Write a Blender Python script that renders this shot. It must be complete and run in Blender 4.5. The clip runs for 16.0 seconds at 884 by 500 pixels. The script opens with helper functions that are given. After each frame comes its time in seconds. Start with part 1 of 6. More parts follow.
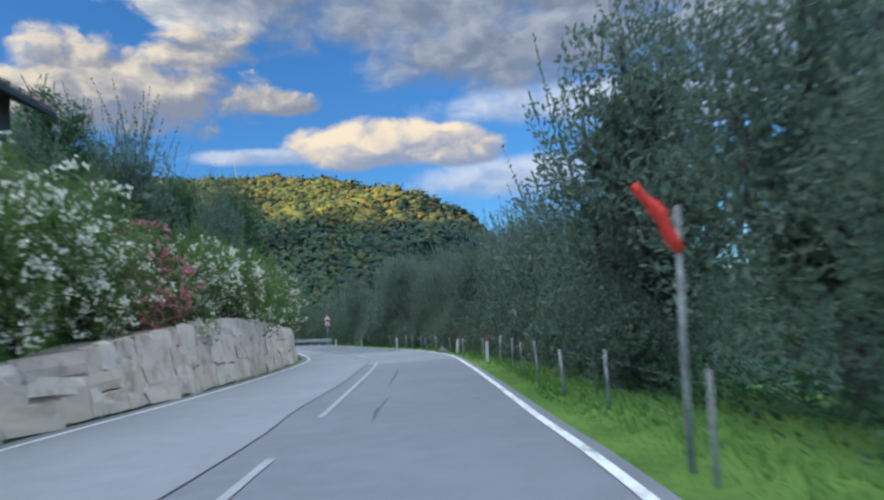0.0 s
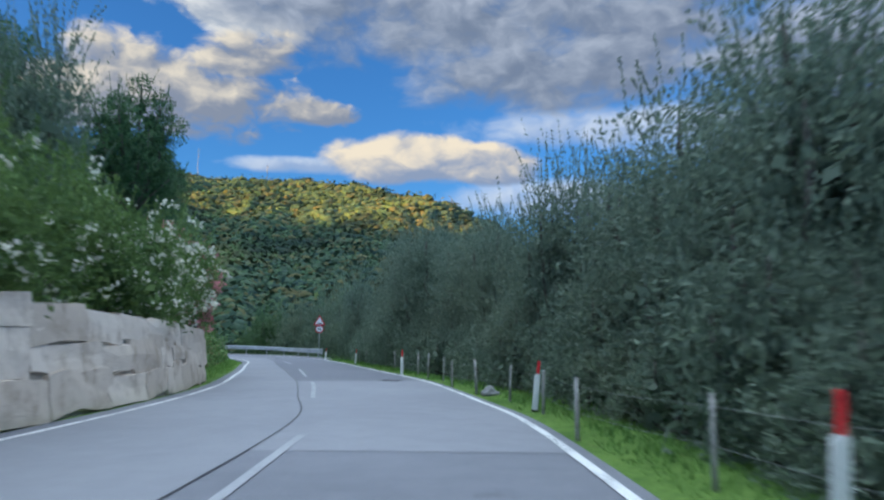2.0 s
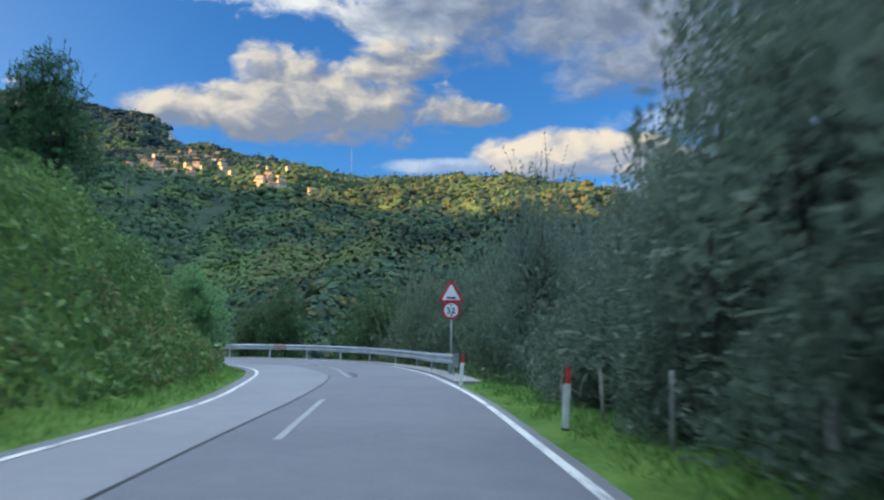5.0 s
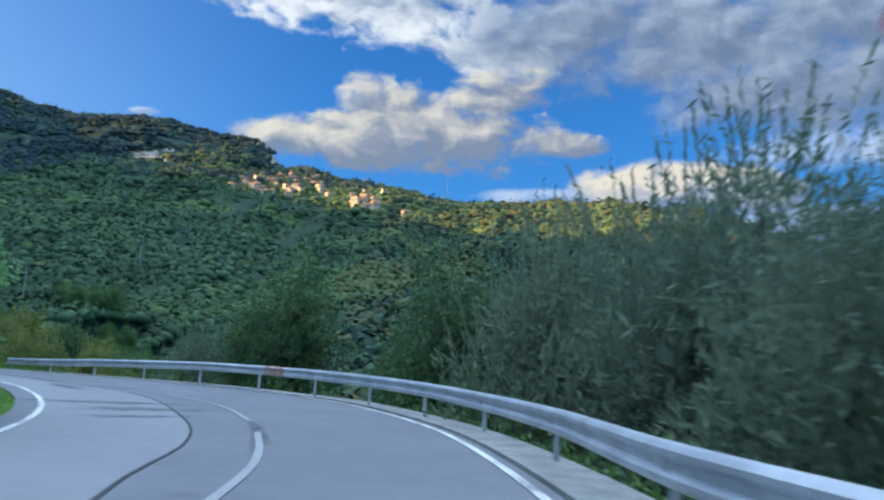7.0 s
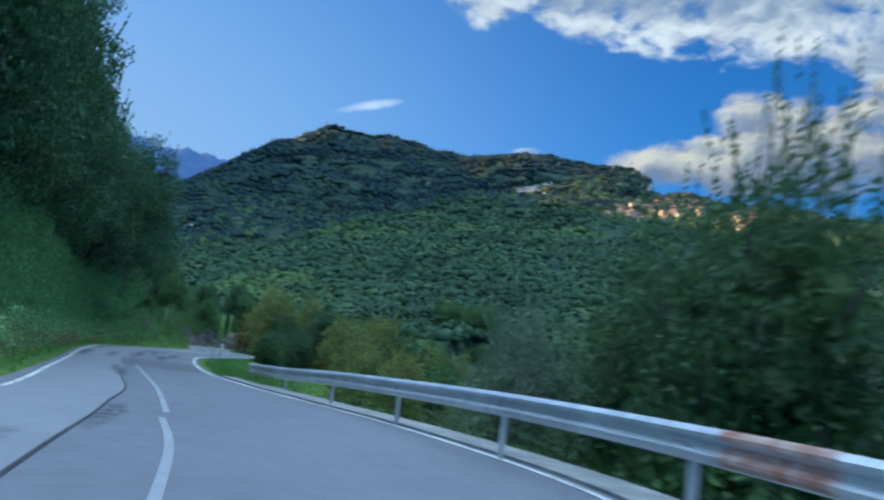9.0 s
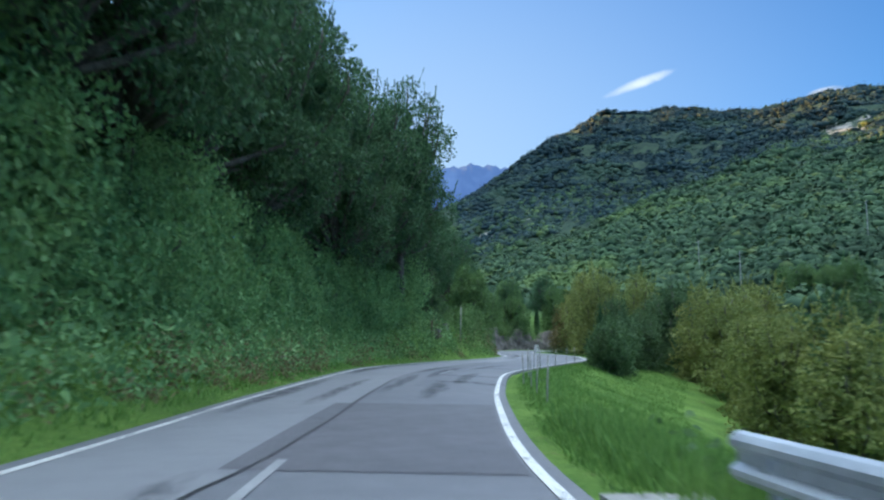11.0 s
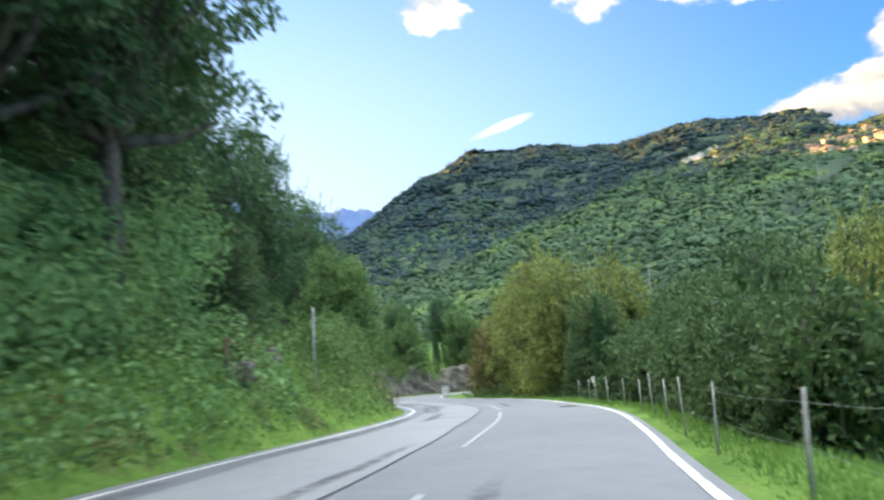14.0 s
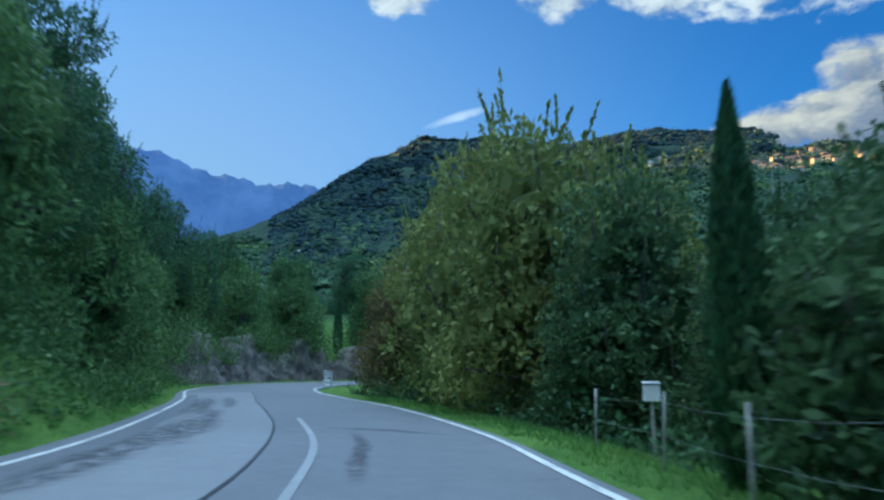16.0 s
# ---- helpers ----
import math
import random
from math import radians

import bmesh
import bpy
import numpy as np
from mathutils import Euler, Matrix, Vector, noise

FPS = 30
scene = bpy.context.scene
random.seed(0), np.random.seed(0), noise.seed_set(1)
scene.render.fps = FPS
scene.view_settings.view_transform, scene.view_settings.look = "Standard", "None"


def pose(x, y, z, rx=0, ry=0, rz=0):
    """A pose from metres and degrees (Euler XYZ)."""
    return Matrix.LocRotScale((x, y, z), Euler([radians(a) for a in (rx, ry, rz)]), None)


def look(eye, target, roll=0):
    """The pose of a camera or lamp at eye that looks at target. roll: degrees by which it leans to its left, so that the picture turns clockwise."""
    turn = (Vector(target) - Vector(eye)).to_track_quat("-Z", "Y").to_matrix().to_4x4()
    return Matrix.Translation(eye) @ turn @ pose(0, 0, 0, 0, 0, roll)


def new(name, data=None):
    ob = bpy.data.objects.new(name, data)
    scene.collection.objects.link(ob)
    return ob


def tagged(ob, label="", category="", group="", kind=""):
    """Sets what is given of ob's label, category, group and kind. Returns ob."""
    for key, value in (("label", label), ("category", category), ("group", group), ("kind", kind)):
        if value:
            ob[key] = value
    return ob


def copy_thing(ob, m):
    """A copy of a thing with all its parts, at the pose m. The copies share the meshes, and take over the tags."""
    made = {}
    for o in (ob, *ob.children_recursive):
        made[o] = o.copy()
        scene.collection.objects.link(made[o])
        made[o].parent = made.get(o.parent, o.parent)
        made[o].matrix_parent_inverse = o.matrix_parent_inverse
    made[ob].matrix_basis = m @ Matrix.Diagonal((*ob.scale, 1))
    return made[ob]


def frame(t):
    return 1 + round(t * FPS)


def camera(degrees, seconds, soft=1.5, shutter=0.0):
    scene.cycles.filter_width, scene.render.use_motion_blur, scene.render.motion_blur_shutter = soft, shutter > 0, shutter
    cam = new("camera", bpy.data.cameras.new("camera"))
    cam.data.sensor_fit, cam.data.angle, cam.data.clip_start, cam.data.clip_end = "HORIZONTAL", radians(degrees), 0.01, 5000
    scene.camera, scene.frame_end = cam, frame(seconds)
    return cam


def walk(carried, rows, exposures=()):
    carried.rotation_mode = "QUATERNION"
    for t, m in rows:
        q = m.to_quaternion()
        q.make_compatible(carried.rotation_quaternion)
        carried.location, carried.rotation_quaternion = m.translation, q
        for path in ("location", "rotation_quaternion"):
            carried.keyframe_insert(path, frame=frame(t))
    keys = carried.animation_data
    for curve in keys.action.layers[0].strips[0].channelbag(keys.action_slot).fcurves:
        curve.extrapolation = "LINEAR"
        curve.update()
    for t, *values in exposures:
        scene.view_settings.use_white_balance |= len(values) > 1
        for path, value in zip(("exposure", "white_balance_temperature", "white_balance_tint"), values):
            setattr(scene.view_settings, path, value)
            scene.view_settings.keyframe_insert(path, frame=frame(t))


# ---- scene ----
cam = camera(60.83, 16.0, 2.25, 0.4)
PATH = [
    (0, (-0.000, 0.000, 1.382), (0.000, 9.951, 2.375), -3.90),
    (0.5, (-0.343, 5.614, 1.331), (-0.328, 15.550, 2.461), -1.85),
    (1, (-0.534, 10.955, 1.191), (-0.625, 20.883, 2.384), -1.20),
    (1.5, (-0.691, 16.497, 1.205), (-0.927, 26.418, 2.443), 0.10),
    (2, (-0.828, 22.168, 1.226), (-1.200, 32.084, 2.463), 0.25),
    (2.5, (-1.403, 27.490, 1.256), (-1.951, 37.394, 2.523), 1.75),
    (3, (-2.180, 32.720, 1.217), (-2.989, 42.601, 2.525), 3.76),
    (3.5, (-3.009, 38.677, 1.275), (-4.166, 48.528, 2.554), 3.88),
    (4, (-4.100, 44.864, 1.222), (-5.624, 54.670, 2.452), 3.46),
    (4.6, (-5.707, 52.470, 1.233), (-7.807, 62.172, 2.442), 0.90),
    (5.1, (-7.285, 58.846, 1.242), (-9.729, 68.467, 2.449), 0.02),
    (5.5, (-8.662, 63.916, 1.238), (-11.301, 73.484, 2.458), -0.14),
    (6, (-10.512, 70.165, 1.217), (-13.332, 79.673, 2.500), 0.22),
    (6.5, (-12.496, 76.226, 1.191), (-15.552, 85.639, 2.628), 1.37),
    (7, (-14.600, 82.021, 1.229), (-18.172, 91.229, 2.791), 2.89),
    (7.5, (-16.997, 87.574, 1.264), (-21.331, 96.433, 2.918), 4.31),
    (8, (-19.969, 92.671, 1.285), (-25.292, 100.975, 2.931), 5.43),
    (8.5, (-23.750, 97.237, 1.277), (-30.206, 104.703, 2.881), 6.34),
    (9, (-28.236, 101.057, 1.252), (-35.767, 107.451, 2.802), 7.03),
    (9.5, (-33.393, 104.254, 1.256), (-41.778, 109.496, 2.744), 7.02),
    (10, (-38.638, 106.655, 1.181), (-47.564, 110.919, 2.648), 6.47),
    (10.5, (-43.836, 108.683, 1.205), (-53.110, 112.189, 2.509), 2.47),
    (11, (-48.991, 110.437, 1.238), (-58.417, 113.547, 2.452), 0.39),
    (11.5, (-54.095, 112.042, 1.263), (-63.531, 115.129, 2.466), -0.40),
    (12, (-59.142, 113.620, 1.279), (-68.475, 116.972, 2.568), -1.49),
    (12.5, (-64.130, 115.279, 1.266), (-73.295, 118.975, 2.795), -3.48),
    (13, (-69.065, 117.104, 1.161), (-78.160, 120.847, 2.968), -3.37),
    (13.5, (-74.330, 119.413, 1.168), (-83.392, 123.226, 2.992), -3.66),
    (14, (-79.735, 122.356, 1.177), (-88.438, 126.962, 2.919), -4.21),
    (14.5, (-85.186, 125.816, 1.231), (-93.558, 131.054, 2.806), -3.91),
    (15, (-90.592, 129.485, 1.221), (-98.813, 134.970, 2.748), -1.94),
    (15.5, (-95.441, 132.800, 1.162), (-103.682, 138.242, 2.736), -0.01),
    (16, (-100.283, 136.215, 1.156), (-108.637, 141.487, 2.711), 0.43),
]
EXPOSURES = [(0, 0.05, 5900, 6), (2.5, 0.0, 5650, 4), (4, 0.0, 5650, 4), (6.5, 0.05, 5450, 4), (7, 0.0, 5200, 3), (8, -0.12, 4900, 0), (9, -0.17, 4900, -2), (9.5, -0.12, 5300, 3), (10.2, -0.05, 5450, 2), (12.3, 1.05, 6800, 4), (13.5, 1.17, 7150, 6), (14.0, 1.12, 7050, 5), (14.5, 0.66, 6200, 2), (15.0, 0.32, 5500, -2), (15.5, -0.07, 4980, -4), (16.0, -0.13, 4860, -6)]
walk(cam, [(t, look(eye, target, roll)) for t, eye, target, roll in PATH], EXPOSURES)

# ---- world, sun, exposure ----
SUN_AZ, SUN_EL = 112.0, 15.0          # degrees left of +y, degrees up
sun_way = Vector((-math.sin(radians(SUN_AZ)) * math.cos(radians(SUN_EL)), math.cos(radians(SUN_AZ)) * math.cos(radians(SUN_EL)), math.sin(radians(SUN_EL))))
sun_data = bpy.data.lights.new("sun", "SUN")
sun_data.energy, sun_data.angle, sun_data.color = 21.0, radians(0.25), (1.0, 0.53, 0.14)
sun_ob = new("sun", sun_data)
sun_ob.matrix_basis = look((0, 0, 300), Vector((0, 0, 300)) - sun_way)


class Net:
    """Short calls for building a node tree."""

    def __init__(self, tree):
        self.tree = tree

    def node(self, kind, inputs=(), operation="", clamp=False, colour_mix="", smooth="", attribute=""):
        n = self.tree.nodes.new(kind)
        if operation:
            n.operation = operation
        if clamp:
            n.use_clamp = True
        if colour_mix:
            n.data_type, n.blend_type = "RGBA", colour_mix
        if smooth:
            n.interpolation_type = smooth
        if attribute:
            n.attribute_name = attribute
        for k, v in dict(inputs).items():
            self.put(n.inputs[k], v)
        return n

    def put(self, socket, v):
        if isinstance(v, bpy.types.NodeSocket):
            self.tree.links.new(v, socket)
        elif isinstance(v, (tuple, list)) and len(v) == 3 and socket.type == "RGBA":
            socket.default_value = (*v, 1)
        else:
            socket.default_value = v

    def math(self, op, a, b=0.0, clamp=False):
        return self.node("ShaderNodeMath", {0: a, 1: b}, operation=op, clamp=clamp).outputs[0]

    def mix(self, f, a, b, blend="MIX"):
        n = self.node("ShaderNodeMix", {0: f, 6: a, 7: b}, colour_mix=blend)
        return n.outputs[2]

    def ramp(self, x, lo, hi, a=0.0, b=1.0, smooth=True):
        n = self.node("ShaderNodeMapRange", {0: x, 1: lo, 2: hi, 3: a, 4: b}, smooth="SMOOTHSTEP" if smooth else "LINEAR")
        return n.outputs[0]

    def noise(self, v, scale, detail=4.0, rough=0.55):
        return self.node("ShaderNodeTexNoise", {"Vector": v, "Scale": scale, "Detail": detail, "Roughness": rough}).outputs["Fac"]


world = bpy.data.worlds.new("sky")
scene.world = world
world.use_nodes = True
world.node_tree.nodes.clear()
wn = Net(world.node_tree)
coord = wn.node("ShaderNodeTexCoord").outputs["Generated"]
sky = wn.node("ShaderNodeTexSky")
sky.sky_type, sky.sun_disc, sky.sun_elevation, sky.sun_rotation = "NISHITA", False, radians(SUN_EL), radians(-SUN_AZ)
sky.air_density, sky.dust_density, sky.ozone_density = 1.0, 0.45, 3.0
xyz = wn.node("ShaderNodeSeparateXYZ", {0: coord})
DEG = 180 / math.pi
az = wn.math("MULTIPLY", wn.math("ARCTAN2", wn.math("MULTIPLY", xyz.outputs[0], -1.0), xyz.outputs[1]), DEG)
el = wn.math("MULTIPLY", wn.math("ARCSINE", xyz.outputs[2]), DEG)
flat = wn.node("ShaderNodeCombineXYZ", {0: wn.math("MULTIPLY", az, 0.13), 1: wn.math("MULTIPLY", el, 0.21), 2: 0.0}).outputs[0]
warp = wn.node("ShaderNodeTexNoise", {"Vector": flat, "Scale": 1.6, "Detail": 3.0, "Roughness": 0.5}).outputs["Color"]
warp = wn.node("ShaderNodeVectorMath", {0: warp, 1: (0.5, 0.5, 0.5)}, operation="SUBTRACT").outputs[0]
flat_w = wn.node("ShaderNodeVectorMath", {0: flat, 1: wn.node("ShaderNodeVectorMath", {0: warp, 3: 0.55}, operation="SCALE").outputs[0]}, operation="ADD").outputs[0]
billow = wn.noise(flat_w, 1.5, 6.0, 0.52)
fine = wn.noise(flat_w, 4.2, 5.0, 0.55)


def cloud_bank(blobs):
    """How deep a direction lies inside the nearest of some cloud banks (azimuth, elevation, half-widths in degrees, tilt),
    and how far it lies towards the bank's upper, sunward side."""
    best = total = weights = None
    for a, e, ra, re, tilt in blobs:
        da = wn.math("SUBTRACT", az, a)
        de = wn.math("SUBTRACT", wn.math("SUBTRACT", el, e), wn.math("MULTIPLY", da, tilt))
        da, de = wn.math("DIVIDE", da, ra), wn.math("DIVIDE", de, re)
        d = wn.math("SUBTRACT", 1.0, wn.math("ADD", wn.math("MULTIPLY", da, da), wn.math("MULTIPLY", de, de)))
        s = wn.math("ADD", wn.math("MULTIPLY", da, 0.45), wn.math("MULTIPLY", de, 0.75))
        w = wn.math("POWER", wn.math("MAXIMUM", wn.math("ADD", d, 0.9), 0.001), 2.0)
        sw = wn.math("MULTIPLY", s, w)
        best, total, weights = (d, sw, w) if best is None else (wn.math("MAXIMUM", best, d), wn.math("ADD", total, sw), wn.math("ADD", weights, w))
    return wn.math("MAXIMUM", best, -3.0), wn.math("DIVIDE", total, weights)


WARM = ((24.5, 19.2, 5.5, 2.3, 0.05), (31, 17.2, 8.0, 1.7, -0.12), (19, 17.6, 6.5, 1.9, 0.0), (18, 20.8, 4.5, 1.7, -0.1), (12.5, 17.3, 3.6, 1.0, 0.05), (27, 16.2, 9, 1.6, 0.05))
DOME = ((4.8, 14.0, 6.6, 2.1, 0.0), (-1.4, 13.6, 4.6, 1.7, 0.05))
GREY = ((-6.5, 20.0, 11.5, 2.6, 0.03), (-1, 24.5, 17, 4.0, 0.0), (-12, 23.0, 10, 4.0, 0.0), (-28, 20, 12, 5, 0.0), (12, 25.5, 8, 2.6, 0.0))
WHITE = ((26, 27.2, 10, 3.4, 0.06), (38, 27.6, 8.5, 2.9, 0.12), (48, 28.2, 3.6, 2.4, 0.0), (62.0, 27.6, 3.4, 1.6, 0.1), (18, 23.4, 5, 1.8, 0.1))
BAND = ((-12, 16.0, 12, 1.5, 0.02), (-6, 10.8, 7.5, 1.5, 0.0), (-22, 14.5, 10, 1.6, 0.0), (44, 17.0, 1.0, 0.25, -0.1), (13, 13.2, 5, 0.6, 0.0), (-20, 19.8, 3.5, 1.0, 0.1))
WISP = ((56.7, 18.9, 2.6, 0.42, -0.28),)
lump = wn.math("MULTIPLY", wn.math("SUBTRACT", billow, 0.5), 3.4)
crisp = wn.math("MULTIPLY", wn.math("SUBTRACT", fine, 0.5), 1.5)
jitter = wn.math("ADD", lump, crisp)
(d_warm, s_warm), (d_dome, s_dome), (d_grey, s_grey), (d_white, s_white), (d_band, s_band), (d_wisp, s_wisp) = (cloud_bank(b) for b in (WARM, DOME, GREY, WHITE, BAND, WISP))
d_warm, d_white = wn.math("ADD", d_warm, jitter), wn.math("ADD", d_white, jitter)
d_dome = wn.math("ADD", d_dome, wn.math("MULTIPLY", jitter, 0.45))
d_grey, d_band = wn.math("ADD", d_grey, wn.math("MULTIPLY", jitter, 0.8)), wn.math("ADD", d_band, wn.math("MULTIPLY", jitter, 0.7))
d_wisp = wn.math("ADD", d_wisp, crisp)
clear = wn.mix(1.0, sky.outputs[0], (0.62, 1.00, 1.38), "MULTIPLY")
sky_strength = 0.128
clear = wn.node("ShaderNodeVectorMath", {0: clear, 3: sky_strength}, operation="SCALE").outputs[0]
# pale haze over the ridge that hides the sun
haze = wn.math("MULTIPLY", wn.ramp(wn.math("ABSOLUTE", wn.math("SUBTRACT", az, 89.0)), 62.0, 10.0), wn.ramp(el, 44.0, 8.0))
clear = wn.mix(wn.math("MULTIPLY", haze, 0.84), clear, (0.47, 0.545, 0.64))
# clouds are lit on their upper, sunward sides
above = wn.noise(wn.node("ShaderNodeVectorMath", {0: flat_w, 1: (0.10, 0.16, 0.0)}, operation="ADD").outputs[0], 1.5, 6.0, 0.52)
relief = wn.math("ADD", wn.math("MULTIPLY", wn.math("SUBTRACT", billow, above), 3.2), wn.math("MULTIPLY", wn.math("SUBTRACT", fine, 0.5), 0.8))


def lit(side, lo, hi, k=0.9):
    return wn.ramp(wn.math("ADD", wn.math("MULTIPLY", side, k), relief), lo, hi)


warm_col = wn.mix(lit(s_warm, -0.45, 0.95), (0.27, 0.285, 0.345), (0.90, 0.74, 0.56))
dome_col = wn.mix(lit(s_dome, -0.7, 0.7, 1.2), (0.30, 0.34, 0.45), (0.98, 0.78, 0.56))
grey_col = wn.mix(lit(s_grey, -0.6, 1.2, 0.5), (0.205, 0.235, 0.31), (0.50, 0.51, 0.57))
white_col = wn.mix(lit(wn.math("MULTIPLY", s_white, -1.0), -0.5, 0.9), (0.36, 0.39, 0.46), (1.0, 0.90, 0.80))
band_col = wn.mix(lit(s_band, -0.6, 0.8), (0.40, 0.46, 0.60), (0.72, 0.72, 0.76))
c = wn.mix(wn.ramp(d_band, -0.6, 1.0, 0.0, 0.85), clear, band_col)
c = wn.mix(wn.ramp(d_white, -0.2, 0.7), c, white_col)
c = wn.mix(wn.ramp(d_grey, -0.7, 0.9), c, grey_col)
c = wn.mix(wn.ramp(d_warm, -0.35, 0.65), c, warm_col)
c = wn.mix(wn.ramp(d_dome, -0.1, 0.45), c, dome_col)
c = wn.mix(wn.ramp(d_wisp, -0.2, 1.3, 0.0, 0.85), c, (0.85, 0.86, 0.9))
# unseen bright broken cloud overhead, added to lift the light on road and leaves
added_deck = wn.math("MULTIPLY", wn.ramp(el, 31.0, 50.0), wn.ramp(billow, 0.30, 0.52))
c = wn.mix(added_deck, c, (2.6, 2.8, 3.0))
back = wn.node("ShaderNodeBackground", {0: c, 1: 1.0})
wn.tree.links.new(back.outputs[0], wn.node("ShaderNodeOutputWorld").inputs[0])


# ---- materials ----
def material(name, rough=0.8, metal=0.0, spec=0.3):
    m = bpy.data.materials.new(name)
    m.use_nodes = True
    net = Net(m.node_tree)
    net.bsdf = m.node_tree.nodes["Principled BSDF"]
    net.bsdf.inputs["Roughness"].default_value = rough
    net.bsdf.inputs["Metallic"].default_value = metal
    net.bsdf.inputs["Specular IOR Level"].default_value = spec
    return m, net


def place_of(net):
    return net.node("ShaderNodeNewGeometry").outputs["Position"]


def finish(net, colour, bump=None, strength=0.3, distance=0.02):
    net.put(net.bsdf.inputs["Base Color"], colour)
    if bump is not None:
        b = net.node("ShaderNodeBump", {"Height": bump, "Strength": strength, "Distance": distance})
        net.tree.links.new(b.outputs[0], net.bsdf.inputs["Normal"])


def mottled(name, a, b, scale, rough=0.8, metal=0.0, fine_scale=None, bump=0.3, spec=0.3, distance=0.02):
    """A surface that varies between two colours at two scales, with fine relief."""
    m, net = material(name, rough, metal, spec)
    p = place_of(net)
    big = net.noise(p, scale, 4, 0.6)
    fin = net.noise(p, fine_scale or scale * 9, 3, 0.6)
    f = net.ramp(net.math("ADD", net.math("MULTIPLY", big, 0.65), net.math("MULTIPLY", fin, 0.35)), 0.36, 0.64)
    finish(net, net.mix(f, a, b), fin, bump, distance)
    return m


def asphalt(name, a, b, crack=0.5):
    m, net = material(name, 0.62, 0.0, 0.35)
    p = place_of(net)
    big = net.noise(p, 0.22, 5, 0.6)
    mid = net.noise(p, 2.2, 4, 0.6)
    grit = net.noise(p, 90, 2, 0.6)
    f = net.ramp(net.math("ADD", net.math("MULTIPLY", big, 0.6), net.math("MULTIPLY", mid, 0.4)), 0.35, 0.66)
    col = net.mix(f, a, b)
    col = net.mix(net.ramp(grit, 0.35, 0.7, 0.0, 0.35), col, (0.30, 0.30, 0.33))
    stain = net.ramp(net.noise(p, 0.55, 6, 0.7), 0.60, 0.72, 0.0, crack)
    col = net.mix(stain, col, tuple(v * 0.55 for v in a))
    finish(net, col, net.math("ADD", grit, net.math("MULTIPLY", mid, 0.5)), 0.35, 0.006)
    return m


def leafy(name, a, b, spread=0.5, back=0.25):
    """Leaves: two colours by leaf and by clump, a little light through them."""
    m, net = material(name, 0.62, 0.0, 0.25)
    rnd = net.node("ShaderNodeNewGeometry").outputs["Random Per Island"]
    tree_rnd = net.node("ShaderNodeObjectInfo").outputs["Random"]
    p = place_of(net)
    big = net.noise(p, 0.9, 3, 0.6)
    f = net.ramp(net.math("ADD", net.math("MULTIPLY", rnd, spread), net.math("MULTIPLY", big, 1 - spread)), 0.22, 0.75)
    col = net.mix(f, a, b)
    col = net.mix(net.ramp(net.noise(p, 0.22, 3, 0.6), 0.52, 0.66, 0.0, 0.4), col, (b[0] * 1.15, b[1] * 0.95, b[2] * 0.8))
    col = net.mix(net.math("MULTIPLY", tree_rnd, 0.25), col, tuple(0.75 * (u + v) / 2 for u, v in zip(a, b)))
    net.put(net.bsdf.inputs["Base Color"], col)
    thin = net.node("ShaderNodeBsdfTranslucent", {0: net.mix(0.5, col, tuple(min(1, v * 1.6) for v in b))})
    both = net.node("ShaderNodeMixShader", {0: back, 1: net.bsdf.outputs[0], 2: thin.outputs[0]})
    out = next(n for n in m.node_tree.nodes if n.type == "OUTPUT_MATERIAL")
    net.tree.links.new(both.outputs[0], out.inputs[0])
    return m


M = {}
M["asphalt"] = asphalt("old_asphalt", (0.112, 0.117, 0.139), (0.156, 0.161, 0.188))
M["asphalt_new"] = asphalt("patched_asphalt", (0.185, 0.19, 0.215), (0.235, 0.24, 0.265), 0.25)
M["asphalt_dark"] = asphalt("dark_asphalt", (0.095, 0.10, 0.125), (0.135, 0.14, 0.165), 0.3)
M["stain"] = asphalt("stained_asphalt", (0.058, 0.058, 0.072), (0.110, 0.108, 0.128), 0.4)
M["seam"] = mottled("tar_seam", (0.025, 0.025, 0.03), (0.06, 0.06, 0.07), 3.0, 0.5)


def paint(name, wear, under, soft=0.06, pale=(0.80, 0.80, 0.80)):
    m, net = material(name, 0.55, 0.0, 0.4)
    p = place_of(net)
    n = net.math("ADD", net.math("MULTIPLY", net.noise(p, 14, 5, 0.7), 0.6), net.math("MULTIPLY", net.noise(p, 0.8, 3, 0.6), 0.4))
    grit = net.noise(p, 60, 2)
    col = net.mix(net.ramp(grit, 0.3, 0.7), tuple(0.8 * v for v in pale), pale)
    finish(net, net.mix(net.ramp(n, wear - soft, wear + soft), under, col), grit, 0.2, 0.004)
    return m


M["line"] = paint("edge_line_paint", 0.45, (0.17, 0.175, 0.20))
M["line_worn"] = paint("worn_line_paint", 0.50, (0.25, 0.255, 0.28), 0.16, (0.40, 0.405, 0.43))
M["concrete"] = mottled("rough_concrete", (0.20, 0.20, 0.20), (0.34, 0.34, 0.33), 1.4, 0.9, bump=0.5)
M["steel"] = mottled("galvanised_steel", (0.42, 0.45, 0.49), (0.62, 0.65, 0.69), 0.9, 0.42, 0.75, bump=0.08)
M["steel_dull"] = mottled("dull_steel_post", (0.36, 0.38, 0.40), (0.52, 0.54, 0.56), 1.5, 0.6, 0.4, bump=0.1)
M["rust"] = mottled("rusted_steel", (0.26, 0.10, 0.06), (0.52, 0.42, 0.38), 5.0, 0.8, 0.2, bump=0.4)
M["wood"] = mottled("weathered_wood", (0.22, 0.215, 0.20), (0.42, 0.41, 0.39), 6.0, 0.9, fine_scale=60, bump=0.6)
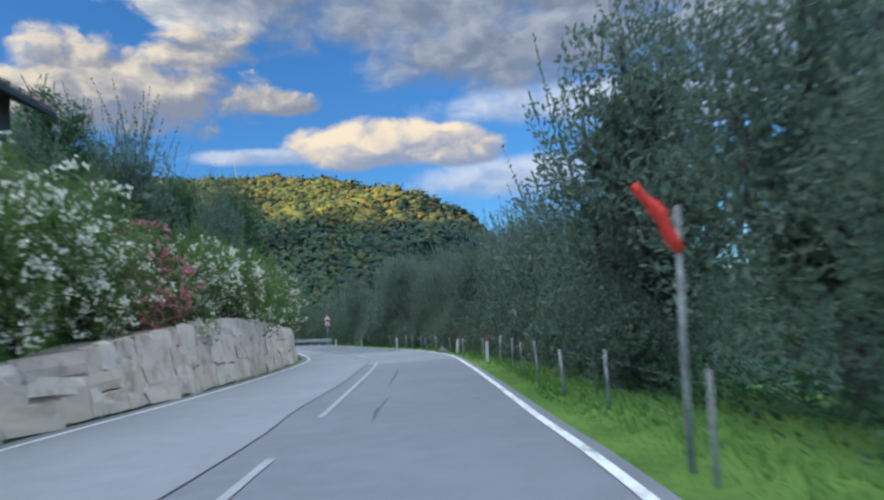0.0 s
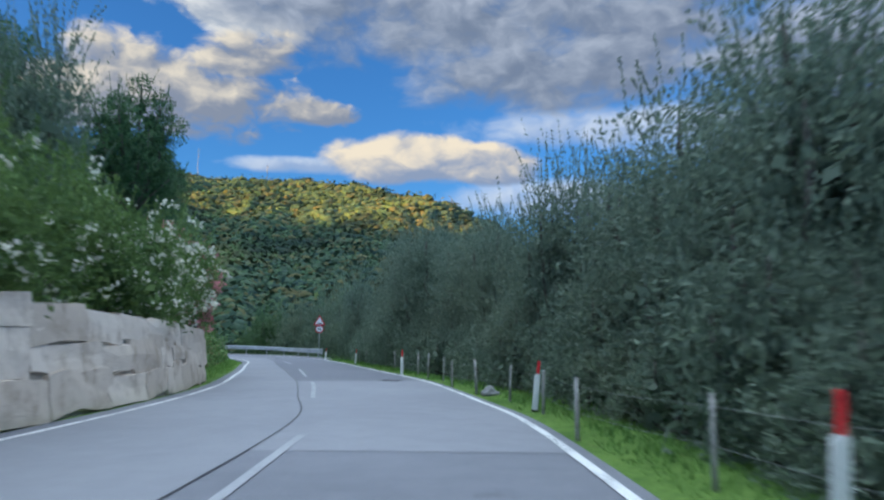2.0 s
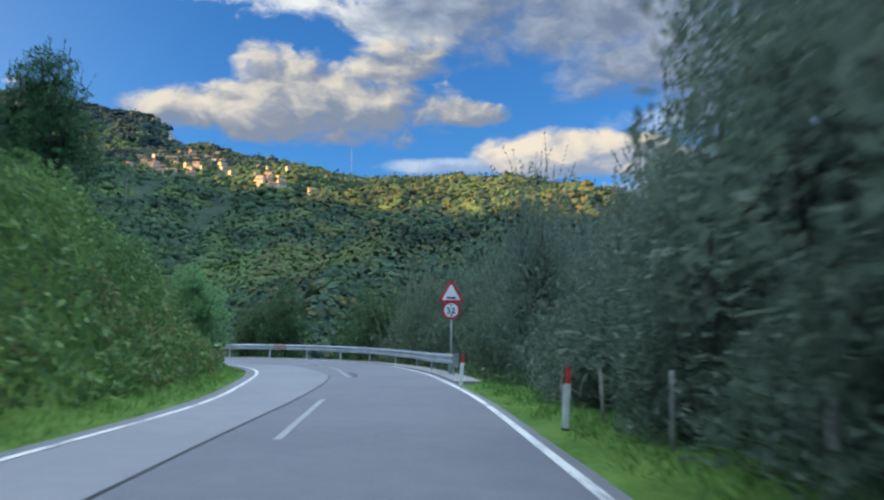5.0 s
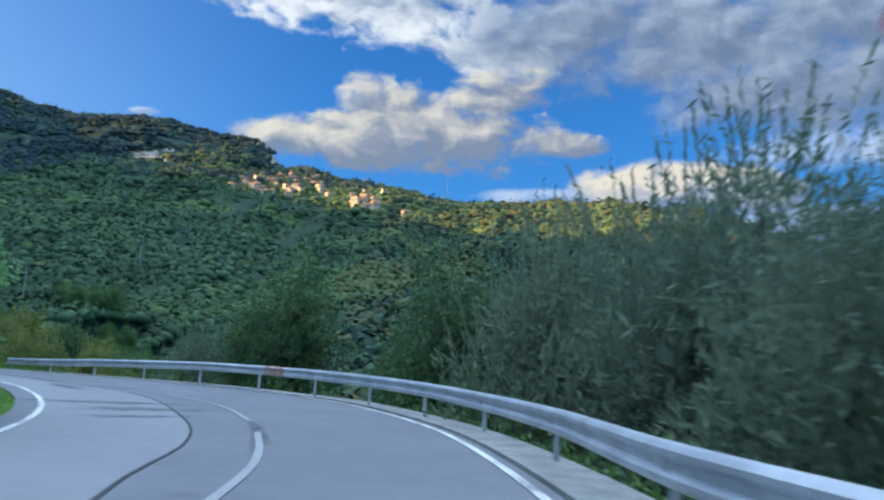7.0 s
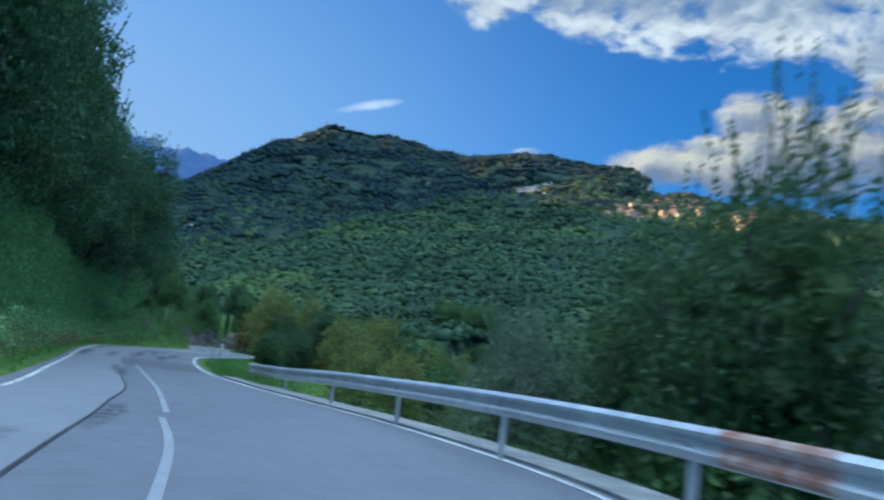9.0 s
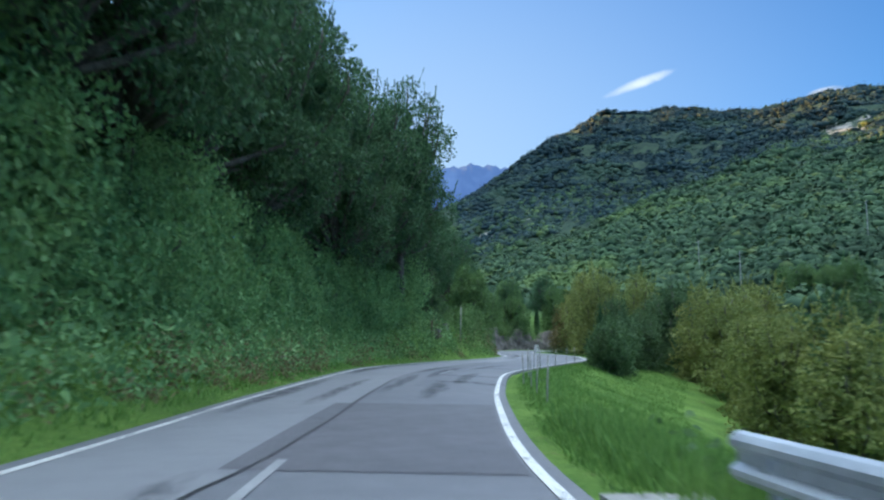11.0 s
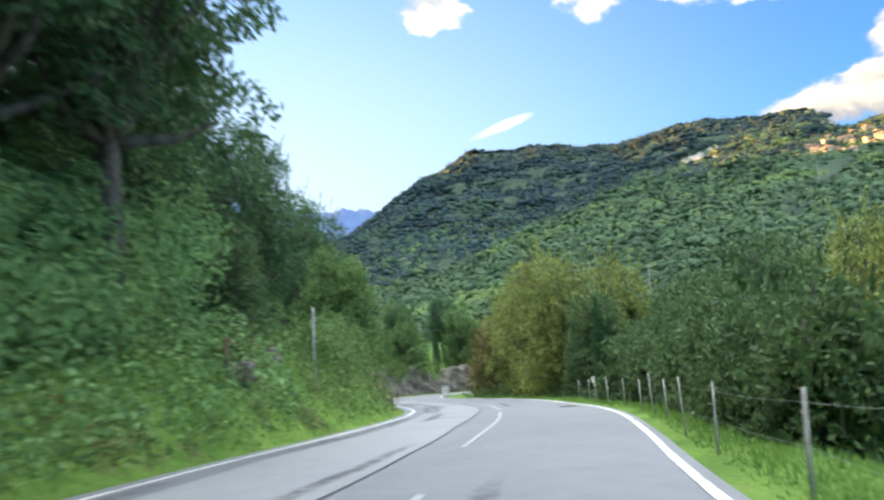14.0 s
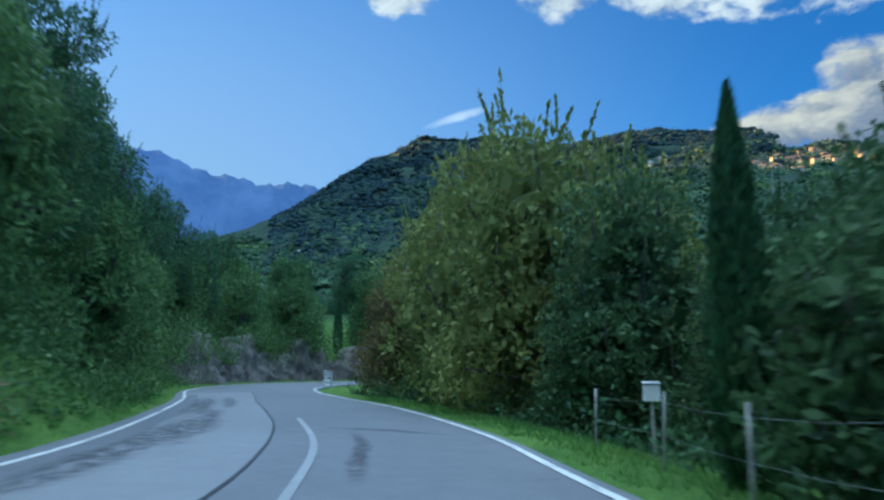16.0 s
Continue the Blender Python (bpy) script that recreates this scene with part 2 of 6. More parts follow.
M["old_wood"] = mottled("brown_wood", (0.085, 0.045, 0.032), (0.20, 0.12, 0.085), 5.0, 0.9, fine_scale=50, bump=0.6)
M["wire"] = mottled("fence_wire", (0.20, 0.21, 0.21), (0.32, 0.33, 0.33), 4, 0.6, 0.6)
M["bark"] = mottled("bark", (0.055, 0.05, 0.042), (0.15, 0.14, 0.12), 3.5, 0.95, fine_scale=22, bump=0.9, distance=0.05)
M["white_plastic"] = mottled("white_plastic", (0.66, 0.67, 0.67), (0.80, 0.80, 0.79), 3.0, 0.5)
M["red_plastic"] = mottled("red_reflector", (0.60, 0.02, 0.03), (0.78, 0.05, 0.06), 3.0, 0.35)
M["windsock"] = mottled("red_orange_cloth", (0.76, 0.035, 0.03), (0.92, 0.085, 0.055), 4.0, 0.7)
M["sign_white"] = mottled("sign_white", (0.76, 0.78, 0.80), (0.86, 0.87, 0.88), 2.0, 0.35)
M["sign_red"] = mottled("sign_red", (0.50, 0.015, 0.03), (0.60, 0.03, 0.05), 2.0, 0.35)
M["sign_black"] = mottled("sign_black", (0.012, 0.012, 0.014), (0.025, 0.025, 0.027), 2.0, 0.4)
M["manhole"] = mottled("cast_iron", (0.035, 0.035, 0.04), (0.09, 0.09, 0.10), 7.0, 0.6, 0.3, bump=0.6)
M["plaster"] = mottled("aged_plaster", (0.42, 0.36, 0.29), (0.58, 0.50, 0.41), 0.5, 0.9)
M["plaster_dark"] = mottled("shaded_house_plaster", (0.10, 0.10, 0.09), (0.16, 0.15, 0.13), 0.8, 0.9)
M["roof"] = mottled("terracotta", (0.34, 0.14, 0.08), (0.50, 0.24, 0.14), 0.6, 0.9)
M["roof_old"] = mottled("old_roof_tiles", (0.16, 0.12, 0.10), (0.30, 0.24, 0.20), 1.2, 0.9)
M["glass_dark"] = mottled("dark_window", (0.03, 0.035, 0.04), (0.05, 0.055, 0.06), 1.0, 0.2)
M["rock"] = mottled("grey_rock", (0.075, 0.068, 0.058), (0.23, 0.21, 0.185), 0.9, 0.95, bump=0.8, distance=0.1)

M["olive"] = leafy("olive_leaves", (0.066, 0.098, 0.072), (0.19, 0.245, 0.178), 0.5, 0.32)
M["willow"] = leafy("willow_leaves", (0.07, 0.105, 0.07), (0.195, 0.25, 0.165), 0.5, 0.3)
M["deep"] = leafy("deep_green_leaves", (0.022, 0.055, 0.028), (0.095, 0.18, 0.076))
M["yellow"] = leafy("yellowing_leaves", (0.098, 0.136, 0.042), (0.272, 0.305, 0.088))
M["rustleaf"] = leafy("browning_leaves", (0.09, 0.078, 0.032), (0.195, 0.162, 0.056))
M["oleander"] = leafy("oleander_leaves", (0.046, 0.092, 0.029), (0.172, 0.262, 0.078))
M["cypress"] = leafy("cypress_scales", (0.018, 0.056, 0.022), (0.072, 0.152, 0.054), 0.6, 0.05)
M["ivy"] = leafy("bank_leaves", (0.090, 0.190, 0.078), (0.290, 0.460, 0.190), 0.5, 0.32)
M["creeper"] = leafy("creeper_leaves", (0.074, 0.165, 0.070), (0.250, 0.420, 0.165), 0.5, 0.35)
M["green_leaf"] = leafy("green_leaves", (0.045, 0.1, 0.038), (0.168, 0.266, 0.085))
# darker copy of green_leaf: dark green, with roadside shade put into the colour
M["shade_leaf"] = leafy("shade_dark_green_leaves", (0.027, 0.06, 0.028), (0.104, 0.174, 0.066))
M["grass"] = leafy("grass_blades", (0.058, 0.128, 0.03), (0.185, 0.32, 0.078), 0.6, 0.3)
M["dry"] = leafy("dry_weeds", (0.130, 0.110, 0.050), (0.280, 0.240, 0.130), 0.6, 0.2)
M["petal_white"] = leafy("white_petals", (0.64, 0.62, 0.50), (0.80, 0.78, 0.66), 0.6, 0.3)
M["petal_pink"] = leafy("pink_petals", (0.48, 0.13, 0.16), (0.68, 0.30, 0.34), 0.6, 0.3)


def canopy(name, a, b, warm, share=0.2, tint=(0.15, 0.125, 0.04)):
    """Far tree crowns: a colour for each crown, some of them yellower, in stands of lighter and darker woods."""
    m, net = material(name, 0.85, 0.0, 0.08)
    p = place_of(net)
    rnd = net.node("ShaderNodeNewGeometry").outputs["Random Per Island"]
    leafs = net.noise(p, 0.30, 3, 0.55)
    stand = net.noise(p, 0.008, 4, 0.6)
    f = net.ramp(net.math("ADD", net.math("MULTIPLY", rnd, 0.55), net.math("MULTIPLY", leafs, 0.45)), 0.2, 0.8)
    col = net.mix(f, a, b)
    col = net.mix(net.ramp(net.math("FRACT", net.math("MULTIPLY", rnd, 7.31)), 1.0 - share - 0.05, 1.0 - share + 0.05, 0.0, 0.8), col, tint)
    col = net.mix(net.ramp(stand, 0.52, 0.64, 0.0, 0.8), col, warm)
    col = net.mix(net.ramp(net.noise(p, 0.011, 4, 0.65), 0.50, 0.38, 0.0, 0.8), col, tuple(0.62 * v for v in a))
    finish(net, col, leafs, 0.2, 0.6)
    return m


# yellow in crowns and stands puts part of the golden sunlight into the colour
M["canopy_hill"] = canopy("mixed_hill_woods", (0.027, 0.052, 0.043), (0.072, 0.108, 0.062), (0.112, 0.120, 0.050), 0.28, (0.118, 0.104, 0.042))
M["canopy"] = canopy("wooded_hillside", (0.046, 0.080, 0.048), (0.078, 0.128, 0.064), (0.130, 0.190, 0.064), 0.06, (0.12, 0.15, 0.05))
# the blue lean puts distance haze into the colour of the high woods
M["canopy_high"] = canopy("haze_blue_woods", (0.023, 0.045, 0.052), (0.039, 0.067, 0.072), (0.060, 0.096, 0.064), 0.08, (0.08, 0.10, 0.05))


def ground_material():
    m, net = material("ground_cover", 0.95, 0.0, 0.1)
    p = place_of(net)
    wood = net.node("ShaderNodeAttribute", attribute="wood").outputs["Fac"]
    rock = net.node("ShaderNodeAttribute", attribute="rock").outputs["Fac"]
    fin = net.noise(p, 9, 5, 0.7)
    big = net.noise(p, 0.5, 4, 0.6)
    grass = net.mix(net.ramp(net.math("ADD", net.math("MULTIPLY", fin, 0.5), net.math("MULTIPLY", big, 0.5)), 0.35, 0.65), (0.062, 0.126, 0.026), (0.155, 0.250, 0.056))
    grass = net.mix(net.ramp(net.noise(p, 0.9, 5, 0.7), 0.60, 0.72, 0.0, 0.6), grass, (0.15, 0.12, 0.07))
    far = net.noise(p, 0.06, 6, 0.65)
    forest = net.mix(net.ramp(far, 0.35, 0.65), (0.020, 0.038, 0.028), (0.040, 0.066, 0.042))
    stone = net.mix(net.ramp(net.noise(p, 0.03, 7, 0.7), 0.4, 0.62), (0.17, 0.155, 0.14), (0.30, 0.28, 0.255))
    col = net.mix(wood, grass, forest)
    patchy = net.ramp(net.math("ADD", rock, net.math("MULTIPLY", net.math("SUBTRACT", net.noise(p, 0.03, 6, 0.7), 0.5), 2.6)), 0.45, 0.62)
    col = net.mix(patchy, col, stone)
    finish(net, col, net.math("ADD", fin, net.math("MULTIPLY", far, 3.0)), 0.6, 0.15)
    return m


M["ground"] = ground_material()


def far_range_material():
    """The plain far backdrop: a distant range, its blue air painted in as emission."""
    m, net = material("haze_glow_range", 1.0, 0.0, 0.0)
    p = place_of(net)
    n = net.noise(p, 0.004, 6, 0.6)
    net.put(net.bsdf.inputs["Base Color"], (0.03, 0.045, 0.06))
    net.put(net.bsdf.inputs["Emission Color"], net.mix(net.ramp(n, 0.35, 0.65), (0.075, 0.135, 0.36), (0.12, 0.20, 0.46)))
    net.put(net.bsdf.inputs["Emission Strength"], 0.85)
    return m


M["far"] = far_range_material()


def stone_material():
    m, net = material("wall_stone", 0.95, 0.0, 0.15)
    p = place_of(net)
    rnd = net.node("ShaderNodeObjectInfo").outputs["Random"]
    isl = net.node("ShaderNodeNewGeometry").outputs["Random Per Island"]
    fin = net.noise(p, 14, 5, 0.7)
    mid = net.noise(p, 1.6, 5, 0.65)
    base = net.mix(net.math("FRACT", net.math("ADD", rnd, isl)), (0.54, 0.455, 0.375), (0.72, 0.63, 0.54))
    col = net.mix(net.ramp(mid, 0.46, 0.70, 0.0, 0.75), base, (0.33, 0.255, 0.185))
    col = net.mix(net.ramp(fin, 0.5, 0.75, 0.0, 0.4), col, (0.66, 0.58, 0.49))
    finish(net, col, net.math("ADD", fin, mid), 0.7, 0.03)
    return m


M["stone"] = stone_material()
M["mortar"] = mottled("wall_mortar", (0.30, 0.265, 0.22), (0.46, 0.41, 0.35), 2.0, 0.95, bump=0.6)


# ---- building helpers ----
rng = np.random.default_rng(7)


def mesh_of(name, verts, faces, mat, smooth=False):
    """A mesh from arrays: verts (n, 3), faces (m, 3 or 4) or a list of tuples."""
    me = bpy.data.meshes.new(name)
    if isinstance(faces, np.ndarray):
        n, k = faces.shape
        me.vertices.add(len(verts))
        me.vertices.foreach_set("co", np.asarray(verts, np.float32).ravel())
        me.loops.add(n * k)
        me.loops.foreach_set("vertex_index", faces.astype(np.int32).ravel())
        me.polygons.add(n)
        me.polygons.foreach_set("loop_start", np.arange(0, n * k, k, dtype=np.int32))
        me.polygons.foreach_set("loop_total", np.full(n, k, np.int32))
        me.update(calc_edges=True)
    else:
        me.from_pydata([tuple(v) for v in verts], [], faces)
        me.update()
    if smooth:
        me.polygons.foreach_set("use_smooth", np.ones(len(me.polygons), bool))
    if mat:
        me.materials.append(mat)
    return me


def part(name, bm, mat, parent=None, label="", smooth=False):
    """Links a bmesh (or a finished mesh) as one mesh object under a thing or a part."""
    if isinstance(bm, bmesh.types.BMesh):
        me = bpy.data.meshes.new(name)
        bm.to_mesh(me)
        bm.free()
        if smooth:
            me.polygons.foreach_set("use_smooth", np.ones(len(me.polygons), bool))
        me.materials.append(mat)
    else:
        me = bm
    ob = new(name, me)
    if parent is not None:
        ob.parent = parent
    if label:
        tagged(ob, label)
    return ob


def thing(name, label, category, at=(0, 0, 0), turn=0.0, group="", kind=""):
    """An empty at a thing's base, to carry its parts."""
    ob = new(name)
    ob.matrix_basis = pose(*at, 0, 0, turn)
    ob.empty_display_size = 0.2
    return tagged(ob, label, category, group, kind)


def box(bm, size, at=(0, 0, 0), turn=None, bevel=0.0):
    geo = bmesh.ops.create_cube(bm, size=1.0)
    m = Matrix.Translation(at) @ (turn or Matrix()) @ Matrix.Diagonal((*size, 1))
    bmesh.ops.transform(bm, matrix=m, verts=geo["verts"])
    if bevel:
        es = list({e for v in geo["verts"] for e in v.link_edges})
        bmesh.ops.bevel(bm, geom=es, offset=bevel, segments=2, affect="EDGES", clamp_overlap=True)


def tube(bm, points, radii, sides=8, cap=True):
    """A tapered tube through points."""
    points = [Vector(p) for p in points]
    rings = []
    for i, p in enumerate(points):
        way = (points[min(i + 1, len(points) - 1)] - points[max(i - 1, 0)]).normalized()
        side = way.cross(Vector((0, 0, 1)) if abs(way.z) < 0.9 else Vector((1, 0, 0))).normalized()
        up = side.cross(way)
        rings.append([bm.verts.new(p + radii[i] * (math.cos(a) * side + math.sin(a) * up)) for a in np.linspace(0, 2 * math.pi, sides, endpoint=False)])
    for a, b in zip(rings, rings[1:]):
        for k in range(sides):
            bm.faces.new((a[k], a[(k + 1) % sides], b[(k + 1) % sides], b[k]))
    if cap:
        bm.faces.new(rings[0][::-1])
        bm.faces.new(rings[-1])


def spline(ctrl, step=1.0):
    """A smooth line through points (Catmull-Rom), at even steps."""
    p = np.array(ctrl, float)
    p = np.vstack([2 * p[0] - p[1], p, 2 * p[-1] - p[-2]])
    out = []
    for i in range(1, len(p) - 2):
        for u in np.linspace(0, 1, 12, endpoint=False):
            a, b, c_, d = p[i - 1], p[i], p[i + 1], p[i + 2]
            out.append(0.5 * (2 * b + (c_ - a) * u + (2 * a - 5 * b + 4 * c_ - d) * u * u + (3 * b - a - 3 * c_ + d) * u ** 3))
    out.append(p[-2])
    out = np.array(out)
    s = np.r_[0, np.cumsum(np.linalg.norm(np.diff(out[:, :2], axis=0), axis=1))]
    t = np.arange(0, s[-1], step)
    return np.stack([np.interp(t, s, out[:, k]) for k in range(out.shape[1])], 1)


# ---- the road's two edges ----
R_EDGE = spline([(2.1, -60), (1.75, -25), (1.5, -5), (1.4, 6.1), (1.2, 11), (0.95, 18), (0.6, 26), (0.1, 34), (-0.6, 38.5), (-2.1, 46.4), (-3.5, 51.5), (-5, 56.4), (-7.8, 66), (-10.4, 74.5), (-13.5, 83.1),
                 (-15.1, 87), (-17.6, 92.2), (-20.3, 96.8), (-23.6, 101), (-27.1, 104.6), (-30.8, 106.9), (-35, 109.2), (-40.5, 110.8), (-45.5, 111.6), (-50, 112.3), (-56.2, 113.8),
                 (-63.1, 116.3), (-68, 118.3), (-75.2, 121.5), (-79, 123.6), (-83.5, 126.7), (-87, 129.3), (-91, 132.4), (-96, 136.1), (-101, 139.2), (-107, 142.1), (-112, 144.4), (-120.3, 147.2),
                 (-128, 149), (-134.5, 150.8), (-141, 153.6), (-148, 158.5), (-153, 166), (-156, 178), (-158, 200)])
L_EDGE = spline([(-6.3, -60), (-6.4, -25), (-6.5, -5), (-6.6, 11), (-6.4, 19), (-6.5, 27), (-7.0, 36), (-8.0, 43.4), (-9.8, 51), (-11.3, 56.9), (-13, 63), (-15.2, 71), (-17.8, 77.5), (-20.6, 83.7),
                 (-22.8, 87.7), (-25.1, 90.9), (-27.8, 93.8), (-31.5, 97), (-36, 100.2), (-40, 102.5), (-44.5, 104.6), (-52.5, 107.3), (-60, 109.8), (-64.5, 111.2), (-71.6, 113.6), (-78.6, 116.1),
                 (-84, 118.2), (-88.5, 120.9), (-94, 124.8), (-99, 128.8), (-104, 132.6), (-109, 135.8), (-115, 138.6), (-127.5, 142.8), (-139, 145.9), (-148.5, 150.6), (-156, 157), (-161, 166), (-164, 178), (-166, 200)])


def side_of(line, xy, sign):
    """Distance of points outside an edge (positive on its outer side), and the index of the nearest step."""
    way = np.gradient(line, axis=0)
    out = np.empty(len(xy)), np.empty(len(xy), int)
    for a in range(0, len(xy), 4000):
        q = xy[a:a + 4000]
        d2 = ((q[:, None] - line[None]) ** 2).sum(-1)
        i = d2.argmin(1)
        off = q - line[i]
        w = way[i] / np.linalg.norm(way[i], axis=1, keepdims=True)
        across = sign * (off[:, 0] * w[:, 1] - off[:, 1] * w[:, 0])
        out[0][a:a + 4000], out[1][a:a + 4000] = np.where(np.sqrt(d2.min(1)) > 3, np.sign(across) * np.sqrt(d2.min(1)), across), i
    return out


def step_near(line, x, y):
    return int(((line - (x, y)) ** 2).sum(1).argmin())


def beside(line, i, d, sign):
    """The point d outside an edge at a step, and the heading there in degrees left of +y."""
    w = line[min(i + 1, len(line) - 1)] - line[max(i - 1, 0)]
    w = w / np.linalg.norm(w)
    p = line[i] + d * sign * np.array([w[1], -w[0]])
    return p[0], p[1], math.degrees(math.atan2(-w[0], w[1]))


iL = {k: step_near(L_EDGE, *p) for k, p in dict(wall0=(-6.5, -20), wall1=(-9.3, 48.5), bank1=(-28.8, 94.8), low=(-35, 99.5), trees0=(-50, 106.5), trees1=(-94, 124.8), gap=(-104, 132.6), rock0=(-131, 143.8), rock1=(-146, 149)).items()}
iR = {k: step_near(R_EDGE, *p) for k, p in dict(rail0=(-13.0, 82.5), rail1=(-54, 113.3), fence1=(-110, 143.5)).items()}


# ---- the lie of the land ----
def smooth01(x, a, b):
    u = np.clip((x - a) / (b - a), 0, 1)
    return u * u * (3 - 2 * u)


def lumps(xy, scale, seed):
    """Cheap rolling relief from a few crossed waves."""
    g = np.random.default_rng(seed)
    h = np.zeros(len(xy))
    for k in range(7):
        a, f, ph = g.uniform(0, 6.28), scale * g.uniform(0.6, 2.2), g.uniform(0, 6.28)
        h += np.sin(f * (xy[:, 0] * math.cos(a) + xy[:, 1] * math.sin(a)) + ph) / 7 ** 0.5
    return h


def polar(xy, c):
    d = xy - np.array(c)
    return np.hypot(d[:, 0], d[:, 1]), np.degrees(np.arctan2(-d[:, 0], d[:, 1]))


HILL_AZ = (-60, -35, -20, -12, -8, -4.6, -2.2, 0.7, 3.3, 7.6, 10.9, 13.5, 17, 22, 30, 40)
HILL_EL = (2.5, 2.5, 3.0, 3.6, 4.4, 5.7, 8.3, 9.6, 10.6, 11.3, 11.8, 11.8, 11.8, 11.0, 7.0, 3.0)
HILL_R = (500, 500, 500, 500, 510, 520, 540, 570, 600, 700, 850, 1000, 1050, 1100, 1100, 1000)
MOUNT_AZ = (8, 14, 20, 26, 30.5, 33.2, 34.0, 35.5, 39.5, 43.6, 47.9, 51, 54, 56, 59.1, 61.4, 63.4, 66.2, 70, 80, 100)
MOUNT_EL = (6, 10, 12.8, 13.9, 14.3, 14.5, 15.6, 16.3, 16.6, 16.8, 16.2, 16.3, 16.9, 16.6, 17.1, 15.7, 15.1, 13.0, 10.5, 7, 5)
MOUNT_R = (800, 800, 850, 1100, 1300, 1450, 1650, 1800, 1900, 2000, 2100, 2300, 2600, 2800, 3000, 2800, 2500, 2000, 1800, 1500, 1500)
SPUR_AZ = (10, 14, 19.7, 23.6, 28, 33.8, 40.4, 42.2, 45.9, 48.1, 51.3, 55.4, 60.3, 65.3, 69.8, 75)
SPUR_EL = (9, 11.5, 13.0, 13.7, 13.9, 14.1, 14.0, 13.7, 13.6, 13.3, 12.2, 10.9, 8.3, 6.6, 4.8, 2)
SPUR_R = (800, 830, 880, 980, 1100, 1200, 1250, 1250, 1220, 1180, 1120, 1050, 950, 850, 780, 700)
EYE_HILL, EYE_MOUNT = (0, 0), (-40, 95)


def value_noise(xy, seed):
    """Smooth random relief between 0 and 1 on a unit grid."""
    g = np.random.default_rng(seed)
    grid = g.random((64, 64))
    i = np.floor(xy).astype(int)
    f = xy - i
    f = f * f * (3 - 2 * f)
    a, b = grid[i[:, 0] % 64, i[:, 1] % 64], grid[(i[:, 0] + 1) % 64, i[:, 1] % 64]
    c_, d = grid[i[:, 0] % 64, (i[:, 1] + 1) % 64], grid[(i[:, 0] + 1) % 64, (i[:, 1] + 1) % 64]
    return (a * (1 - f[:, 0]) + b * f[:, 0]) * (1 - f[:, 1]) + (c_ * (1 - f[:, 0]) + d * f[:, 0]) * f[:, 1]


def gullies(r, a, seed):
    """Ribs and gullies that run down a slope: narrow across it, long down it."""
    h = np.zeros(len(r))
    for k, amp in ((1.0, 0.55), (2.1, 0.30), (4.3, 0.15)):
        q = np.column_stack([(a + 0.012 * r / (1 + 0.3 * k)) * 0.17 * k + 40, r * 0.0022 * k + 9])
        h += amp * (1 - np.abs(2 * value_noise(q, seed + int(10 * k)) - 1))
    return h - 0.62


def hill_layer(xy, eye, azs, els, rs, foot, bend, seed):
    r, a = polar(xy, eye)
    top_r = np.interp(a, azs, rs)
    top = np.tan(np.radians(np.interp(a, azs, els))) * top_r
    inside = np.clip((a - azs[0]) / 4, 0, 1) * np.clip((azs[-1] - a) / 4, 0, 1)
    u = (r - foot) / (top_r - foot)
    rise = np.where(u < 1, np.clip(u, 0, 1) ** bend, np.clip(1 - 0.8 * (u - 1), -0.2, 1))
    rough = lumps(xy, 0.022, seed) * 5 + lumps(xy, 0.055, seed + 1) * 2.2
    calm = np.clip(u, 0, 1) * np.clip(1.35 - u, 0.12, 1)
    fold = lumps(xy, 0.009, seed + 5) * 15 * 4 * np.clip(u, 0, 1) * np.clip(0.96 - u, 0, 1) * np.clip(r / 900, 0, 1.6) * inside
    fold += gullies(r, a, seed) * 0.34 * (top + 14) * np.clip(u, 0, 1) ** 0.7 * np.clip(1.02 - u, 0, 0.5) * inside
    return fold + (top + 14) * rise * inside - 14 + rough * calm * np.clip(r / 700, 0.2, 2.4) * inside


